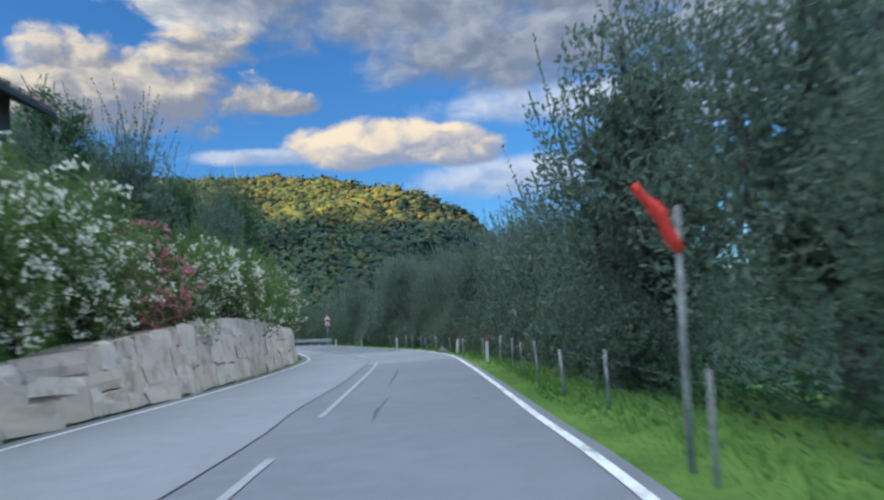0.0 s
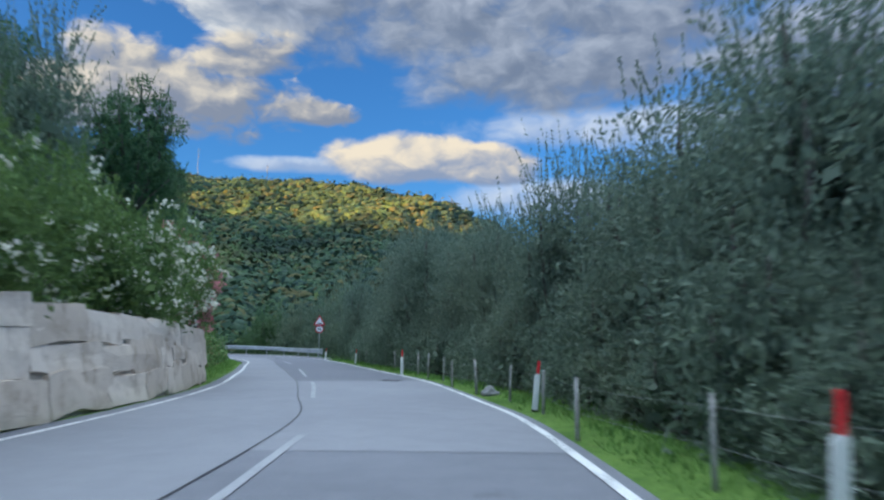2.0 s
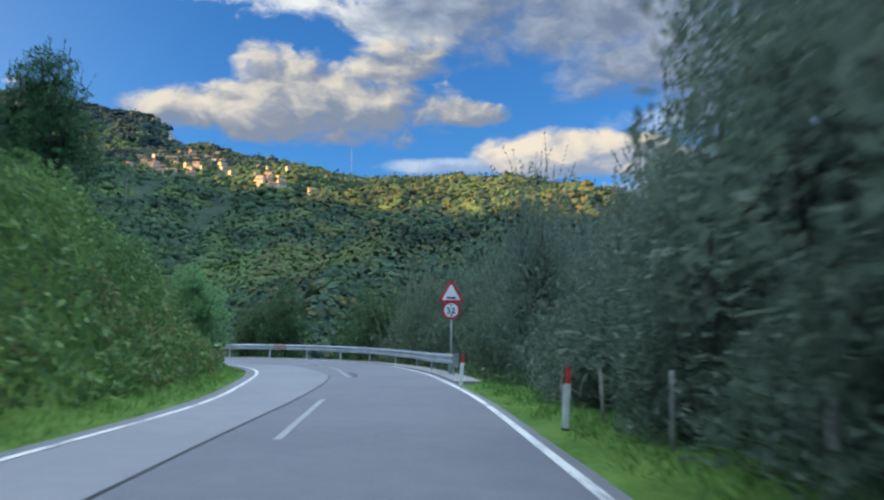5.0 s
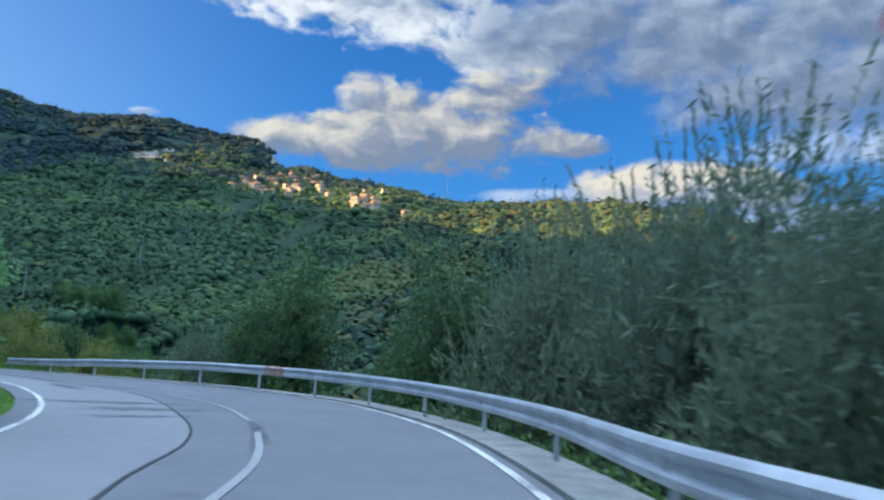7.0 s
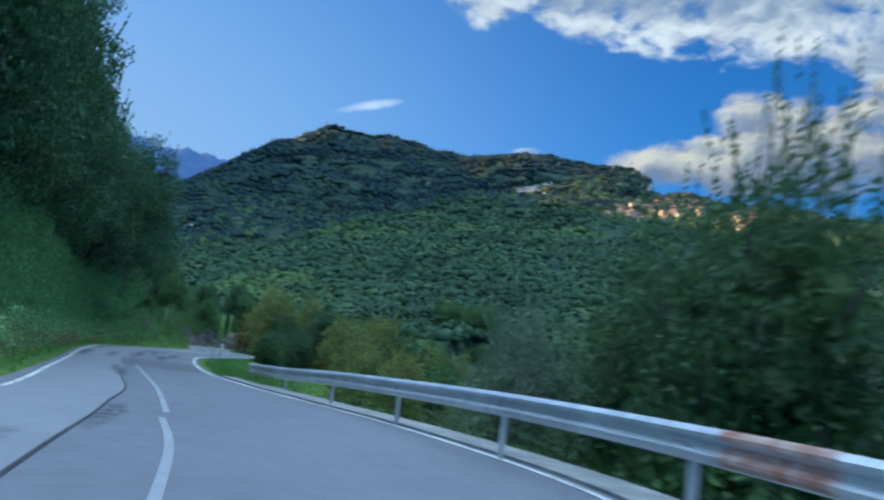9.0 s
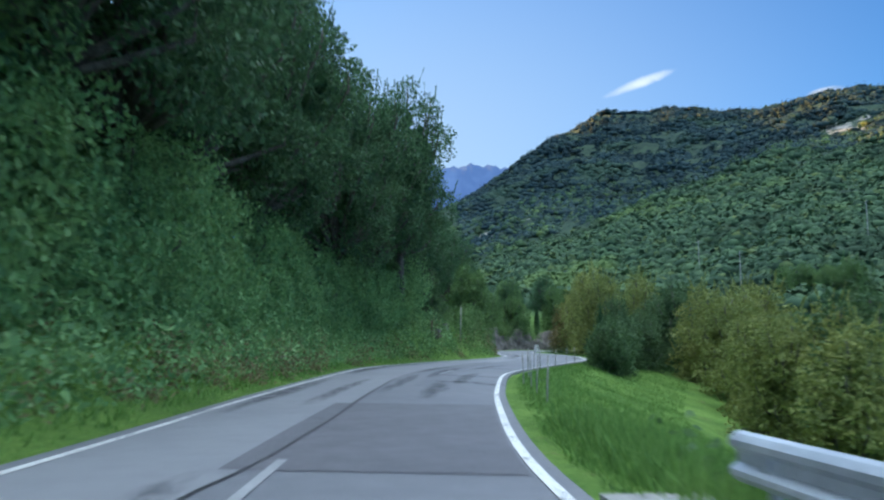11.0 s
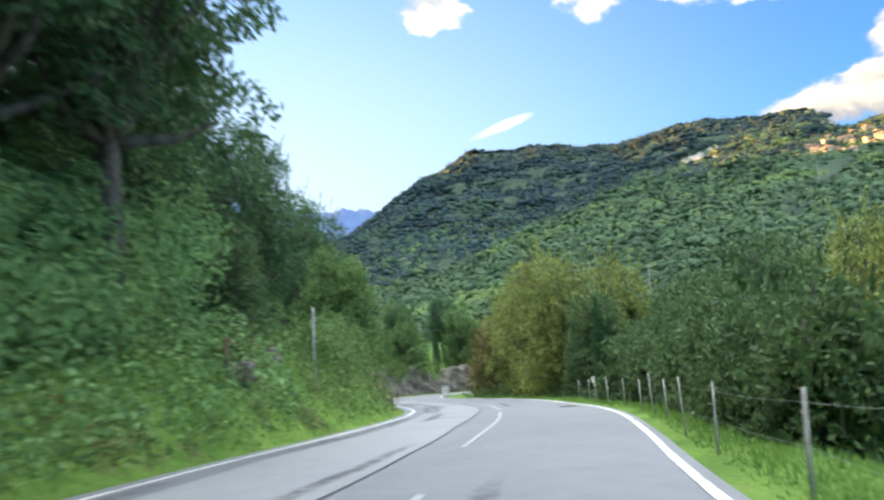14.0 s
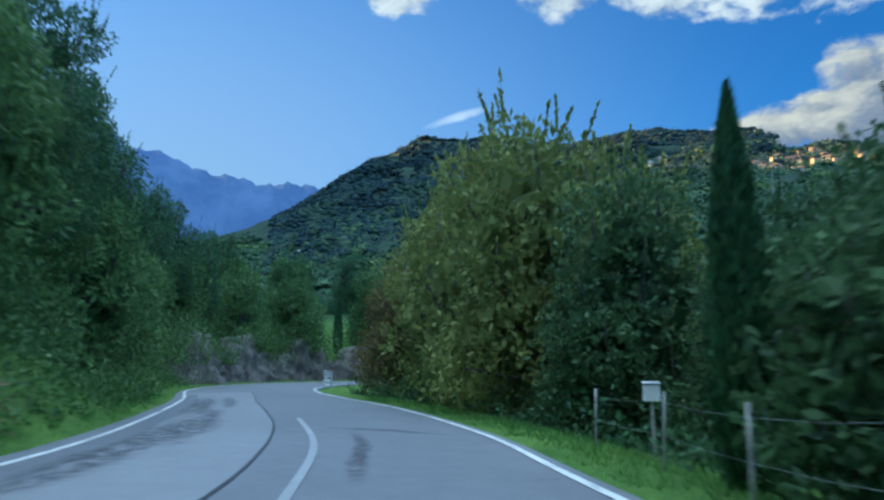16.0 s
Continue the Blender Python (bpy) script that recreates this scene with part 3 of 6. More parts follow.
def land(xy):
    """Height of the ground, and how wooded and how rocky it is."""
    dr, ir = side_of(R_EDGE, xy, 1)
    dl, il = side_of(L_EDGE, xy, -1)
    right = np.maximum(dr, 0)
    left = np.maximum(dl, 0)
    wob = lumps(xy, 0.9, 3) * 0.05 + lumps(xy, 0.25, 4) * 0.16
    # valley side
    rail = smooth01(ir, iR["rail0"] - 4, iR["rail0"] + 4) * (1 - smooth01(ir, iR["rail1"] - 2, iR["rail1"] + 4))
    mead = smooth01(ir, iR["rail1"], iR["rail1"] + 8) * (1 - smooth01(ir, iR["fence1"] - 25, iR["fence1"] - 5))
    fall = -0.13 * np.clip(right - 1.2, 0, 4) - 0.22 * np.clip(right - 5, 0, 60)
    fall_rail = -0.62 * np.clip(right - 1.15, 0, 6) - 0.25 * np.clip(right - 7.15, 0, 35)
    fall_mead = -0.10 * np.clip(right - 0.8, 0, 1.6) - 0.36 * np.clip(right - 2.2, 0, 30)
    hr = fall * (1 - rail) * (1 - mead) + fall_rail * rail + fall_mead * mead
    hr = np.maximum(hr, -14)
    # hill side
    wall = 1 - smooth01(il, iL["wall1"] - 1, iL["wall1"] + 1)
    bank = smooth01(il, iL["wall1"] - 1, iL["wall1"] + 1) * (1 - smooth01(il, iL["bank1"] - 2, iL["bank1"] + 3))
    tree = smooth01(il, iL["low"], iL["low"] + 14)
    low = np.clip(1 - wall - bank - tree, 0, 1)
    h_wall = 1.6 * smooth01(left, 1.75, 2.15) + 0.30 * np.clip(left - 2.2, 0, 9) + 0.12 * np.clip(left - 10, 0, 60)
    h_bank = 0.1 * smooth01(left, 0.5, 1.6) + 4.6 * smooth01(left, 1.3, 5.6) + 0.25 * np.clip(left - 5.5, 0, 14)
    h_low = 0.55 * smooth01(left, 1.5, 7) + 0.12 * np.clip(left - 7, 0, 12)
    h_tree = 0.12 * smooth01(left, 0.4, 1.2) + 2.0 * smooth01(left, 1.0, 4.6) + 0.28 * np.clip(left - 4.5, 0, 30)
    terrace = smooth01(il, iL["trees1"] - 6, iL["trees1"] + 3) * (1 - smooth01(il, iL["gap"] + 8, iL["gap"] + 22))
    h_tree = h_tree * (1 - terrace) + terrace * (0.12 * smooth01(left, 0.4, 1.0) + 2.35 * smooth01(left, 0.9, 2.9) + 0.16 * np.clip(left - 2.8, 0, 30))
    hl = h_wall * wall + h_bank * bank + h_low * low + h_tree * tree
    hl = np.minimum(hl, 26)
    h = np.where(left > 0, hl + wob * smooth01(left, 1, 4), np.where(right > 0, hr + wob * smooth01(right, 1, 4), 0.0))
    inner = (dr < 0.55) & (dl < 0.5)
    h = np.where(inner, -0.09, h - 0.05 * (1 - smooth01(np.maximum(right, left), 0.5, 1.2)))
    # the slopes beyond the valley
    hill = hill_layer(xy, EYE_HILL, HILL_AZ, HILL_EL, HILL_R, 175, 1.0, 11)
    mount = hill_layer(xy, EYE_MOUNT, MOUNT_AZ, MOUNT_EL, MOUNT_R, 620, 0.95, 21)
    spur = hill_layer(xy, EYE_MOUNT, SPUR_AZ, SPUR_EL, SPUR_R, 105, 1.10, 23)
    far = np.maximum(np.maximum(hill, mount), spur)
    away = smooth01(np.minimum(np.abs(dr), np.abs(dl)), 25, 75)
    h = np.where(far > h, h + (far - h) * away, h)
    wood = smooth01(np.minimum(np.abs(dr), np.abs(dl)), 12, 30)
    r, a = polar(xy, EYE_MOUNT)
    e = np.degrees(np.arctan2(h, r))
    rock = np.zeros(len(xy))
    for ra, re, wa, we, k in ((68.0, 8.2, 1.0, 0.5, 0.75), (64.5, 7.0, 0.8, 0.4, 0.7), (66.0, 10.6, 0.7, 0.35, 0.65), (62.5, 9.4, 0.6, 0.3, 0.6), (43.2, 14.3, 2.0, 0.42, 0.95), (41.6, 14.7, 0.9, 0.3, 0.8), (36.0, 15.8, 1.4, 0.4, 0.6), (33.9, 15.2, 0.6, 0.8, 0.8), (58.5, 11.7, 1.1, 0.3, 0.55), (66.5, 9.2, 1.2, 0.3, 0.5), (30.0, 8.0, 1.5, 0.6, 0.35), (61.5, 8.0, 0.9, 0.3, 0.5), (54, 9.0, 0.5, 0.3, 0.5), (27, 10.6, 1.6, 0.25, 0.5)):
        rock = np.maximum(rock, k * np.exp(-((a - ra) / wa) ** 2 - ((e - re) / we) ** 2) * (r > 250))
    return h, wood, rock


def height(x, y):
    return float(land(np.array([[x, y]], float))[0][0])


def graded(lo, hi, step, far_lo, far_hi, grow=1.13):
    mid = list(np.arange(lo, hi, step))
    a, b, d = [], [], step
    x = mid[-1]
    while x < far_hi:
        d *= grow
        x += min(d, 70)
        b.append(x)
    x, d = lo, step
    while x > far_lo:
        d *= grow
        x -= min(d, 70)
        a.append(x)
    return np.array(a[::-1] + mid + b)


gx = graded(-172, 32, 0.8, -3600, 1500)
gy = graded(-20, 178, 0.8, -1300, 3300)
XX, YY = np.meshgrid(gx, gy)
flat_xy = np.stack([XX.ravel(), YY.ravel()], 1)
gh, gwood, grock = land(flat_xy)
nx, ny = len(gx), len(gy)
idx = np.arange(nx * ny).reshape(ny, nx)
quads = np.stack([idx[:-1, :-1], idx[:-1, 1:], idx[1:, 1:], idx[1:, :-1]], -1).reshape(-1, 4)
gm = mesh_of("ground", np.column_stack([flat_xy, gh]), quads, M["ground"], True)
for attr, vals in (("wood", gwood), ("rock", grock)):
    gm.attributes.new(attr, "FLOAT", "POINT").data.foreach_set("value", vals.astype(np.float32))
tagged(new("ground", gm), "grassy roadside rising to wooded mountain slopes", "ground", kind="structure")

# the far range closes the valley, haze put into its glowing blue
# past 81 degrees the crest is unseen, its height set to shade the valley
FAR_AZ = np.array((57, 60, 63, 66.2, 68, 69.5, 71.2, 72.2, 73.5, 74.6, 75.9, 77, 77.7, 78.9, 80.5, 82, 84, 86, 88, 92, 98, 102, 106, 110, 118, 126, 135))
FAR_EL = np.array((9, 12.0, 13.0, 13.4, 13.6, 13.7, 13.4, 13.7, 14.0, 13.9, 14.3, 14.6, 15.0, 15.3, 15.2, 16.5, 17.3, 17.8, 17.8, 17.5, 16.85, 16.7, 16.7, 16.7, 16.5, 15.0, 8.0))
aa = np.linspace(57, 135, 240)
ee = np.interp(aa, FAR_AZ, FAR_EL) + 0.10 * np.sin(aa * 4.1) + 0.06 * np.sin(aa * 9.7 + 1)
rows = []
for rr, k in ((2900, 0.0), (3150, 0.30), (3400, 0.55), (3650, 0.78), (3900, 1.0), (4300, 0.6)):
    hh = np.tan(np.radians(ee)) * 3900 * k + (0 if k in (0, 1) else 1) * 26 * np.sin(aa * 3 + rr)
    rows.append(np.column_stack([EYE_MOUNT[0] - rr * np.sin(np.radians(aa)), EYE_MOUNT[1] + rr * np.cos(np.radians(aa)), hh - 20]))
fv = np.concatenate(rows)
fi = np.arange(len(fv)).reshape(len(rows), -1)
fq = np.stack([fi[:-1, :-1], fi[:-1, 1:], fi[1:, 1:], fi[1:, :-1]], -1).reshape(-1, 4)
tagged(new("backdrop", mesh_of("backdrop", fv, fq, M["far"], True)), "distant mountain range closing the valley, haze painted as blue glow", "mountain", kind="structure")


# ---- the road ----
def ribbon(name, left_pts, right_pts, z, mat, thick=0.0):
    n = len(left_pts)
    v = np.concatenate([np.column_stack([left_pts, np.full(n, z)]), np.column_stack([right_pts, np.full(n, z)])])
    f = [(i, n + i, n + i + 1, i + 1) for i in range(n - 1)]
    if thick:
        m_ = len(v)
        v = np.concatenate([v, v - np.array((0, 0, thick))])
        f += [(i + 1, i + 1 + m_, i + m_, i) for i in range(n - 1)] + [(n + i, n + i + m_, n + i + 1 + m_, n + i + 1) for i in range(n - 1)]
        f += [(0, m_, m_ + n, n), (n - 1, 2 * n - 1, m_ + 2 * n - 1, m_ + n - 1)]
    return mesh_of(name, v, [tuple(q) for q in f], mat)


def offset_line(line, d, sign):
    w = np.gradient(line, axis=0)
    w /= np.linalg.norm(w, axis=1, keepdims=True)
    return line + d * sign * np.column_stack([w[:, 1], -w[:, 0]])


def mate(i):
    """The step of the left edge across from a step of the right edge."""
    return step_near(L_EDGE, *R_EDGE[i])


pairs = [(R_EDGE[i], L_EDGE[mate(i)]) for i in range(len(R_EDGE))]
road_l = np.array([l for r, l in pairs])
k5 = np.ones(7) / 7
pad = np.vstack([road_l[:1]] * 3 + [road_l] + [road_l[-1:]] * 3)
road_l = np.column_stack([np.convolve(pad[:, 0], k5, "valid"), np.convolve(pad[:, 1], k5, "valid")])


def across(i, f):
    """A point of the road at a step of the right edge: f 0 at the right edge, 1 at the left."""
    return R_EDGE[i] * (1 - f) + road_l[i] * f


outer_l = np.array([across(i, 1.06) for i in range(len(R_EDGE))])
outer_r = offset_line(R_EDGE, 0.22, 1)
road = tagged(new("road", ribbon("road", outer_l, outer_r, 0.0, M["asphalt"], 0.1)), "worn grey asphalt country road with patched lanes", "road", kind="structure")


def lane_strip(name, i0, i1, f0, f1, z, mat, label, wave=0.0):
    ii = range(i0, i1 + 1)
    a = np.array([across(i, f0 + wave * math.sin(i * 0.45) + wave * 0.6 * math.sin(i * 1.13)) for i in ii])
    b = np.array([across(i, f1) for i in ii])
    return tagged(new(name, ribbon(name, b, a, z, mat)), label, "road", kind="structure")


def r_at(x, y):
    return step_near(R_EDGE, x, y)


# lighter relaid left lane beyond the tar joint, and darker patches of the right lane
SEAM = spline([(-2.7, -20), (-2.7, 8.3), (-2.85, 13.5), (-3.1, 25), (-3.7, 34.6), (-4.9, 40.2), (-6.5, 46.8), (-7.5, 50.4), (-9.4, 57), (-12.7, 68.3), (-14.8, 75.7), (-17.2, 82.5), (-18.9, 86), (-20.3, 88.3), (-21.8, 90.9), (-23.9, 93.6), (-26.3, 96.1), (-29.1, 98.7), (-31.8, 100.8), (-34.5, 102.3),
               (-38.9, 104.3), (-42.1, 105.62), (-45, 106.92), (-48.5, 108.0), (-52, 109.15), (-55.7, 110.5), (-58.5, 111.7), (-70, 115.6), (-78.3, 118.9), (-84, 122.0), (-93.1, 128.7), (-97.7, 131.85), (-104.4, 136.4), (-107.2, 138.1), (-110.7, 139.85), (-113.2, 140.9), (-118, 142.6), (-124.6, 144.5), (-135, 147.8)])
SEAM = SEAM + np.column_stack([0.025 * np.sin(np.arange(len(SEAM)) * 0.5), 0.025 * np.sin(np.arange(len(SEAM)) * 0.83)])
lane_l = np.array([L_EDGE[step_near(L_EDGE, *p)] for p in SEAM])
tagged(new("road_patch_1", ribbon("road_patch_1", lane_l, SEAM, 0.004, M["asphalt_new"])), "paler relaid strip of the far lane", "road", kind="structure")

def right_patch(name, p0, p1, z, mat, label):
    s_ = SEAM[step_near(SEAM, *p0):step_near(SEAM, *p1)]
    r_ = np.array([R_EDGE[step_near(R_EDGE, *p)] for p in s_])
    tagged(new(name, ribbon(name, s_, r_, z, mat)), label, "road", kind="structure")


right_patch("road_patch_2", (-3.3, 30.5), (-6.6, 47.3), 0.005, M["asphalt_new"], "paler relaid patch of road")
right_patch("road_patch_3", (-6.7, 47.9), (-15.6, 78), 0.0045, M["asphalt_dark"], "darker relaid patch of road")
lane_strip("road_patch_4", r_at(-56, 113.7), r_at(-63, 116.2), 0.02, 0.62, 0.0085, M["stain"], "dark rough patch of road")
lane_strip("road_patch_5", r_at(-76, 122), r_at(-94, 135), 0.90, 0.985, 0.009, M["asphalt_dark"], "dark worn margin of the far lane", 0.012)
lane_strip("road_patch_6", r_at(-98, 137), r_at(-132, 150), 0.90, 0.985, 0.009, M["asphalt_dark"], "dark worn margin of the far lane", 0.012)
lane_strip("road_patch_8", r_at(-69, 118.7), r_at(-78, 123.2), 0.30, 0.42, 0.006, M["asphalt_dark"], "dark stained patch of road", 0.04)


def streak_material():
    """Dark worn asphalt that thins out in a ragged way."""
    m, net = material("worn_streak", 0.6, 0.0, 0.3)
    p = place_of(net)
    fin = net.noise(p, 30, 4, 0.65)
    finish(net, net.mix(net.ramp(fin, 0.35, 0.65), (0.055, 0.055, 0.068), (0.105, 0.105, 0.125)), fin, 0.3, 0.005)
    gap = net.ramp(net.math("ADD", net.math("MULTIPLY", net.noise(p, 3.2, 5, 0.7), 0.7), net.math("MULTIPLY", fin, 0.3)), 0.40, 0.62, 0.05, 0.8)
    gap = net.math("MULTIPLY", gap, net.node("ShaderNodeAttribute", attribute="worn").outputs["Fac"])
    both = net.node("ShaderNodeMixShader", {0: gap, 1: net.node("ShaderNodeBsdfTransparent").outputs[0], 2: net.bsdf.outputs[0]})
    out = next(n for n in m.node_tree.nodes if n.type == "OUTPUT_MATERIAL")
    net.tree.links.new(both.outputs[0], out.inputs[0])
    return m


M["streak"] = streak_material()


def stain(name, x, y, long, wide, turn, seed):
    """An irregular dark stain on the asphalt."""
    g = np.random.default_rng(seed)
    a = np.linspace(0, 2 * math.pi, 30, endpoint=False)
    k = 1 + 0.22 * np.sin(3 * a + g.uniform(0, 6)) + 0.16 * np.sin(5 * a + g.uniform(0, 6)) + 0.12 * np.sin(9 * a + g.uniform(0, 6)) + g.normal(size=30) * 0.05
    u, w = long * k * np.cos(a), wide * k * np.sin(a)
    c_, s_ = math.cos(radians(turn)), math.sin(radians(turn))
    rings_ = [np.column_stack([x + q * (c_ * u - s_ * w), y + q * (s_ * u + c_ * w), np.full(30, 0.0072)]) for q in (0.05, 0.6, 1.25)]
    f_ = [tuple(range(30))] + [(30 * j + k_, 30 * j + (k_ + 1) % 30, 30 * j + 30 + (k_ + 1) % 30, 30 * j + 30 + k_) for j in range(2) for k_ in range(30)]
    me = mesh_of(name, np.concatenate(rings_), f_, M["streak"])
    me.attributes.new("worn", "FLOAT", "POINT").data.foreach_set("value", np.repeat((1.0, 0.9, 0.0), 30).astype(np.float32))
    tagged(new(name, me), "dark uneven stain on the worn asphalt", "road", kind="structure")


for k, (x, y, long, wide, turn) in enumerate(((-27.05, 95.75, 1.2, 0.60, 42), (-29.3, 96.7, 1.3, 0.55, 35), (-25.6, 94.2, 1.0, 0.36, 55), (-28.3, 97.5, 0.9, 0.3, 45), (-71, 118.6, 1.6, 0.35, 20), (-82.5, 124.0, 1.5, 0.3, 40), (-75.0, 120.2, 1.8, 0.25, 25), (-103.5, 134.6, 1.0, 0.2, 35), (-113, 143.0, 1.2, 0.18, 25))):
    stain("road_patch_%d" % (k + 10), x, y, long, wide, turn, 700 + k)


def streak(i, f, long, wide, seed):
    """A long ragged wear mark that follows the lane."""
    g = np.random.default_rng(seed)
    n = max(int(long), 3)
    wob = np.cumsum(g.normal(size=n)) * 0.004
    mid = np.array([across(min(i + k, len(R_EDGE) - 1), f + wob[k]) for k in range(n)])
    ends = np.sin(np.linspace(0.0, math.pi, n)) ** 0.7
    w = wide * (0.5 + 0.5 * ends) * g.uniform(0.8, 1.25, n)
    way = np.gradient(mid, axis=0)
    way /= np.linalg.norm(way, axis=1, keepdims=True)
    nrm = np.column_stack([-way[:, 1], way[:, 0]])
    rows_ = [mid + nrm * (w * u)[:, None] for u in (1.6, 0.5, -0.5, -1.6)]
    v = np.concatenate([np.column_stack([r_, np.full(n, 0.0095 + 0.0002 * (seed % 10))]) for r_ in rows_])
    f_ = [(j * n + k, (j + 1) * n + k, (j + 1) * n + k + 1, j * n + k + 1) for j in range(3) for k in range(n - 1)]
    me = mesh_of("road_streak", v, f_, M["streak"])
    me.attributes.new("worn", "FLOAT", "POINT").data.foreach_set("value", np.concatenate([0 * ends, ends, ends, 0 * ends]).astype(np.float32))
    tagged(new("road_streak", me), "dark ragged wear mark on the asphalt", "road", kind="structure")


for k, (x, y, f, long, wide) in enumerate(((-64, 116.6, 0.30, 9, 0.22), (-66, 117.4, 0.52, 12, 0.16), (-70, 119.2, 0.22, 10, 0.20), (-73, 120.5, 0.40, 12, 0.24), (-77, 122.5, 0.55, 11, 0.18), (-80, 124.2, 0.30, 9, 0.14), (-84, 127, 0.60, 10, 0.14), (-62, 115.9, 0.72, 12, 0.16),
                                          (-104, 140.7, 0.84, 14, 0.30), (-110, 143.5, 0.78, 12, 0.26), (-98, 137.3, 0.80, 9, 0.22), (-116, 145.8, 0.86, 14, 0.30), (-106, 141.6, 0.36, 8, 0.10), (-120, 147.1, 0.74, 10, 0.2),
                                          (-90, 131.6, 0.93, 16, 0.26), (-76, 121.9, 0.94, 16, 0.24), (-60, 115.2, 0.93, 14, 0.2), (-30, 106.4, 0.80, 7, 0.24), (-35, 109.2, 0.72, 6, 0.14), (-48, 112, 0.66, 9, 0.16), (-13.5, 83.1, 0.44, 7, 0.10), (-17.6, 92.2, 0.47, 8, 0.1), (1.2, 11, 0.30, 6, 0.03), (0.95, 18, 0.34, 9, 0.03))):
    streak(r_at(x, y), f, long, wide, 60 + k)


def line_strip(name, pts, width, z, mat, label, kind="structure"):
    pts = np.asarray(pts, float)
    return tagged(new(name, ribbon(name, offset_line(pts, width / 2, -1), offset_line(pts, width / 2, 1), z, mat)), label, "road marking", kind=kind)


line_strip("edge_line_right", R_EDGE, 0.12, 0.012, M["line"], "worn white line along the road's outer edge")
line_strip("edge_line_left", L_EDGE, 0.12, 0.012, M["line"], "worn white line along the road's inner edge")
i_s = step_near(SEAM, -9.4, 57)
line_strip("tar_seam", SEAM[:i_s], 0.028, 0.010, M["seam"], "thin dark joint between the two lanes")
line_strip("tar_seam", SEAM[i_s - 1:], 0.055, 0.010, M["seam"], "dark tar joint between the two lanes")
DASHES = [((-2.0, 4.5), (-2.1, 9.0)), ((-2.18, 12.6), (-2.35, 17.2), (-2.7, 26.0), (-3.1, 32.8)), ((-4.35, 39.2), (-5.2, 43.4), (-5.94, 46.65)), ((-6.9, 50.2), (-9.0, 58.3)), ((-11.3, 66.5), (-13.4, 73.0)),
          ((-16.3, 82.2), (-17.4, 84.5), (-19.4, 88.9), (-20.6, 91.0), (-22.2, 93.3)), ((-23.6, 95.1), (-26.1, 97.8), (-28.1, 99.5), (-31.8, 102.15)), ((-32.6, 102.8), (-36.8, 104.65), (-40.2, 105.85)), ((-40.6, 106.1), (-44.3, 107.4), (-48, 108.6), (-57.5, 111.5)),
          ((-77.0, 119.6), (-81.0, 121.6)), ((-83.5, 123.2), (-87.5, 126.0)), ((-92.2, 129.1), (-98.9, 133.9), (-103.8, 137.0)), ((-105.4, 138.0), (-111.1, 140.8), (-117.3, 143.0))]
for ends in DASHES:
    line_strip("centre_dash", spline(ends, 0.6), 0.11, 0.013, M["line_worn"], "faded white dash of the centre line")

strip_i = range(iR["rail0"] - 2, iR["rail1"] + 2)
strip = np.array([R_EDGE[i] for i in strip_i])
tagged(new("pavement", ribbon("pavement", offset_line(strip, 0.28, 1), offset_line(strip, 1.15, 1), 0.035, M["concrete"], 0.3)), "narrow broken concrete strip under the guardrail", "kerb", kind="structure")


def manhole(x, y, turn):
    t = thing("manhole_cover", "dark round cast iron manhole cover set in asphalt", "manhole cover", (x, y, 0.0), turn)
    bm = bmesh.new()
    bmesh.ops.create_cone(bm, cap_ends=True, segments=28, radius1=0.34, radius2=0.335, depth=0.03, matrix=Matrix.Translation((0, 0, 0.005)))
    part("lid", bm, M["manhole"], t)
    bm = bmesh.new()
    outer, inner = [], []
    for a in np.linspace(0, 2 * math.pi, 28, endpoint=False):
        outer.append(bm.verts.new((0.44 * math.cos(a), 0.44 * math.sin(a), 0.016)))
        inner.append(bm.verts.new((0.355 * math.cos(a), 0.355 * math.sin(a), 0.019)))
    for k in range(28):
        bm.faces.new((outer[k], outer[(k + 1) % 28], inner[(k + 1) % 28], inner[k]))
    part("frame", bm, M["seam"], t)


manhole(-3.45, 47.5, 15)
manhole(-103.1, 139.6, 60)


# ---- plants ----
def unit(v):
    return v / np.maximum(np.linalg.norm(v, axis=-1, keepdims=True), 1e-9)


def leaf_quads(p, axis, length, width, g):
    """A rhombic leaf at each point, along its axis, turned at random about it."""
    n = len(p)
    axis = unit(axis)
    side = unit(np.cross(axis, g.normal(size=(n, 3))))
    length, width = np.broadcast_to(length, n)[:, None], np.broadcast_to(width, n)[:, None]
    v = np.stack([p - axis * length / 2, p + side * width / 2 + axis * length * 0.08, p + axis * length / 2, p - side * width / 2 + axis * length * 0.08], 1)
    return v.reshape(-1, 3), np.arange(4 * n).reshape(-1, 4)


def in_blobs(blobs, n, g, inner=0.55):
    """Random points in the outer part of some ellipsoids (centre, radii), with the way out of each."""
    blobs = np.asarray(blobs, float)
    area = (blobs[:, 3] * blobs[:, 4] + blobs[:, 4] * blobs[:, 5] + blobs[:, 3] * blobs[:, 5])
    k = g.choice(len(blobs), n, p=area / area.sum())
    d = unit(g.normal(size=(n, 3)))
    rad = inner + (1.06 - inner) * g.random(n) ** 0.6
    # uneven outline: push each direction in or out by a slow wave
    wave = 1 + 0.16 * np.sin(3.1 * d[:, 0] + 5 * d[:, 2] + k) + 0.12 * np.sin(6.3 * d[:, 1] - 4 * d[:, 2] + 2.1 * k)
    return blobs[k, :3] + d * blobs[k, 3:6] * (rad * wave)[:, None], d


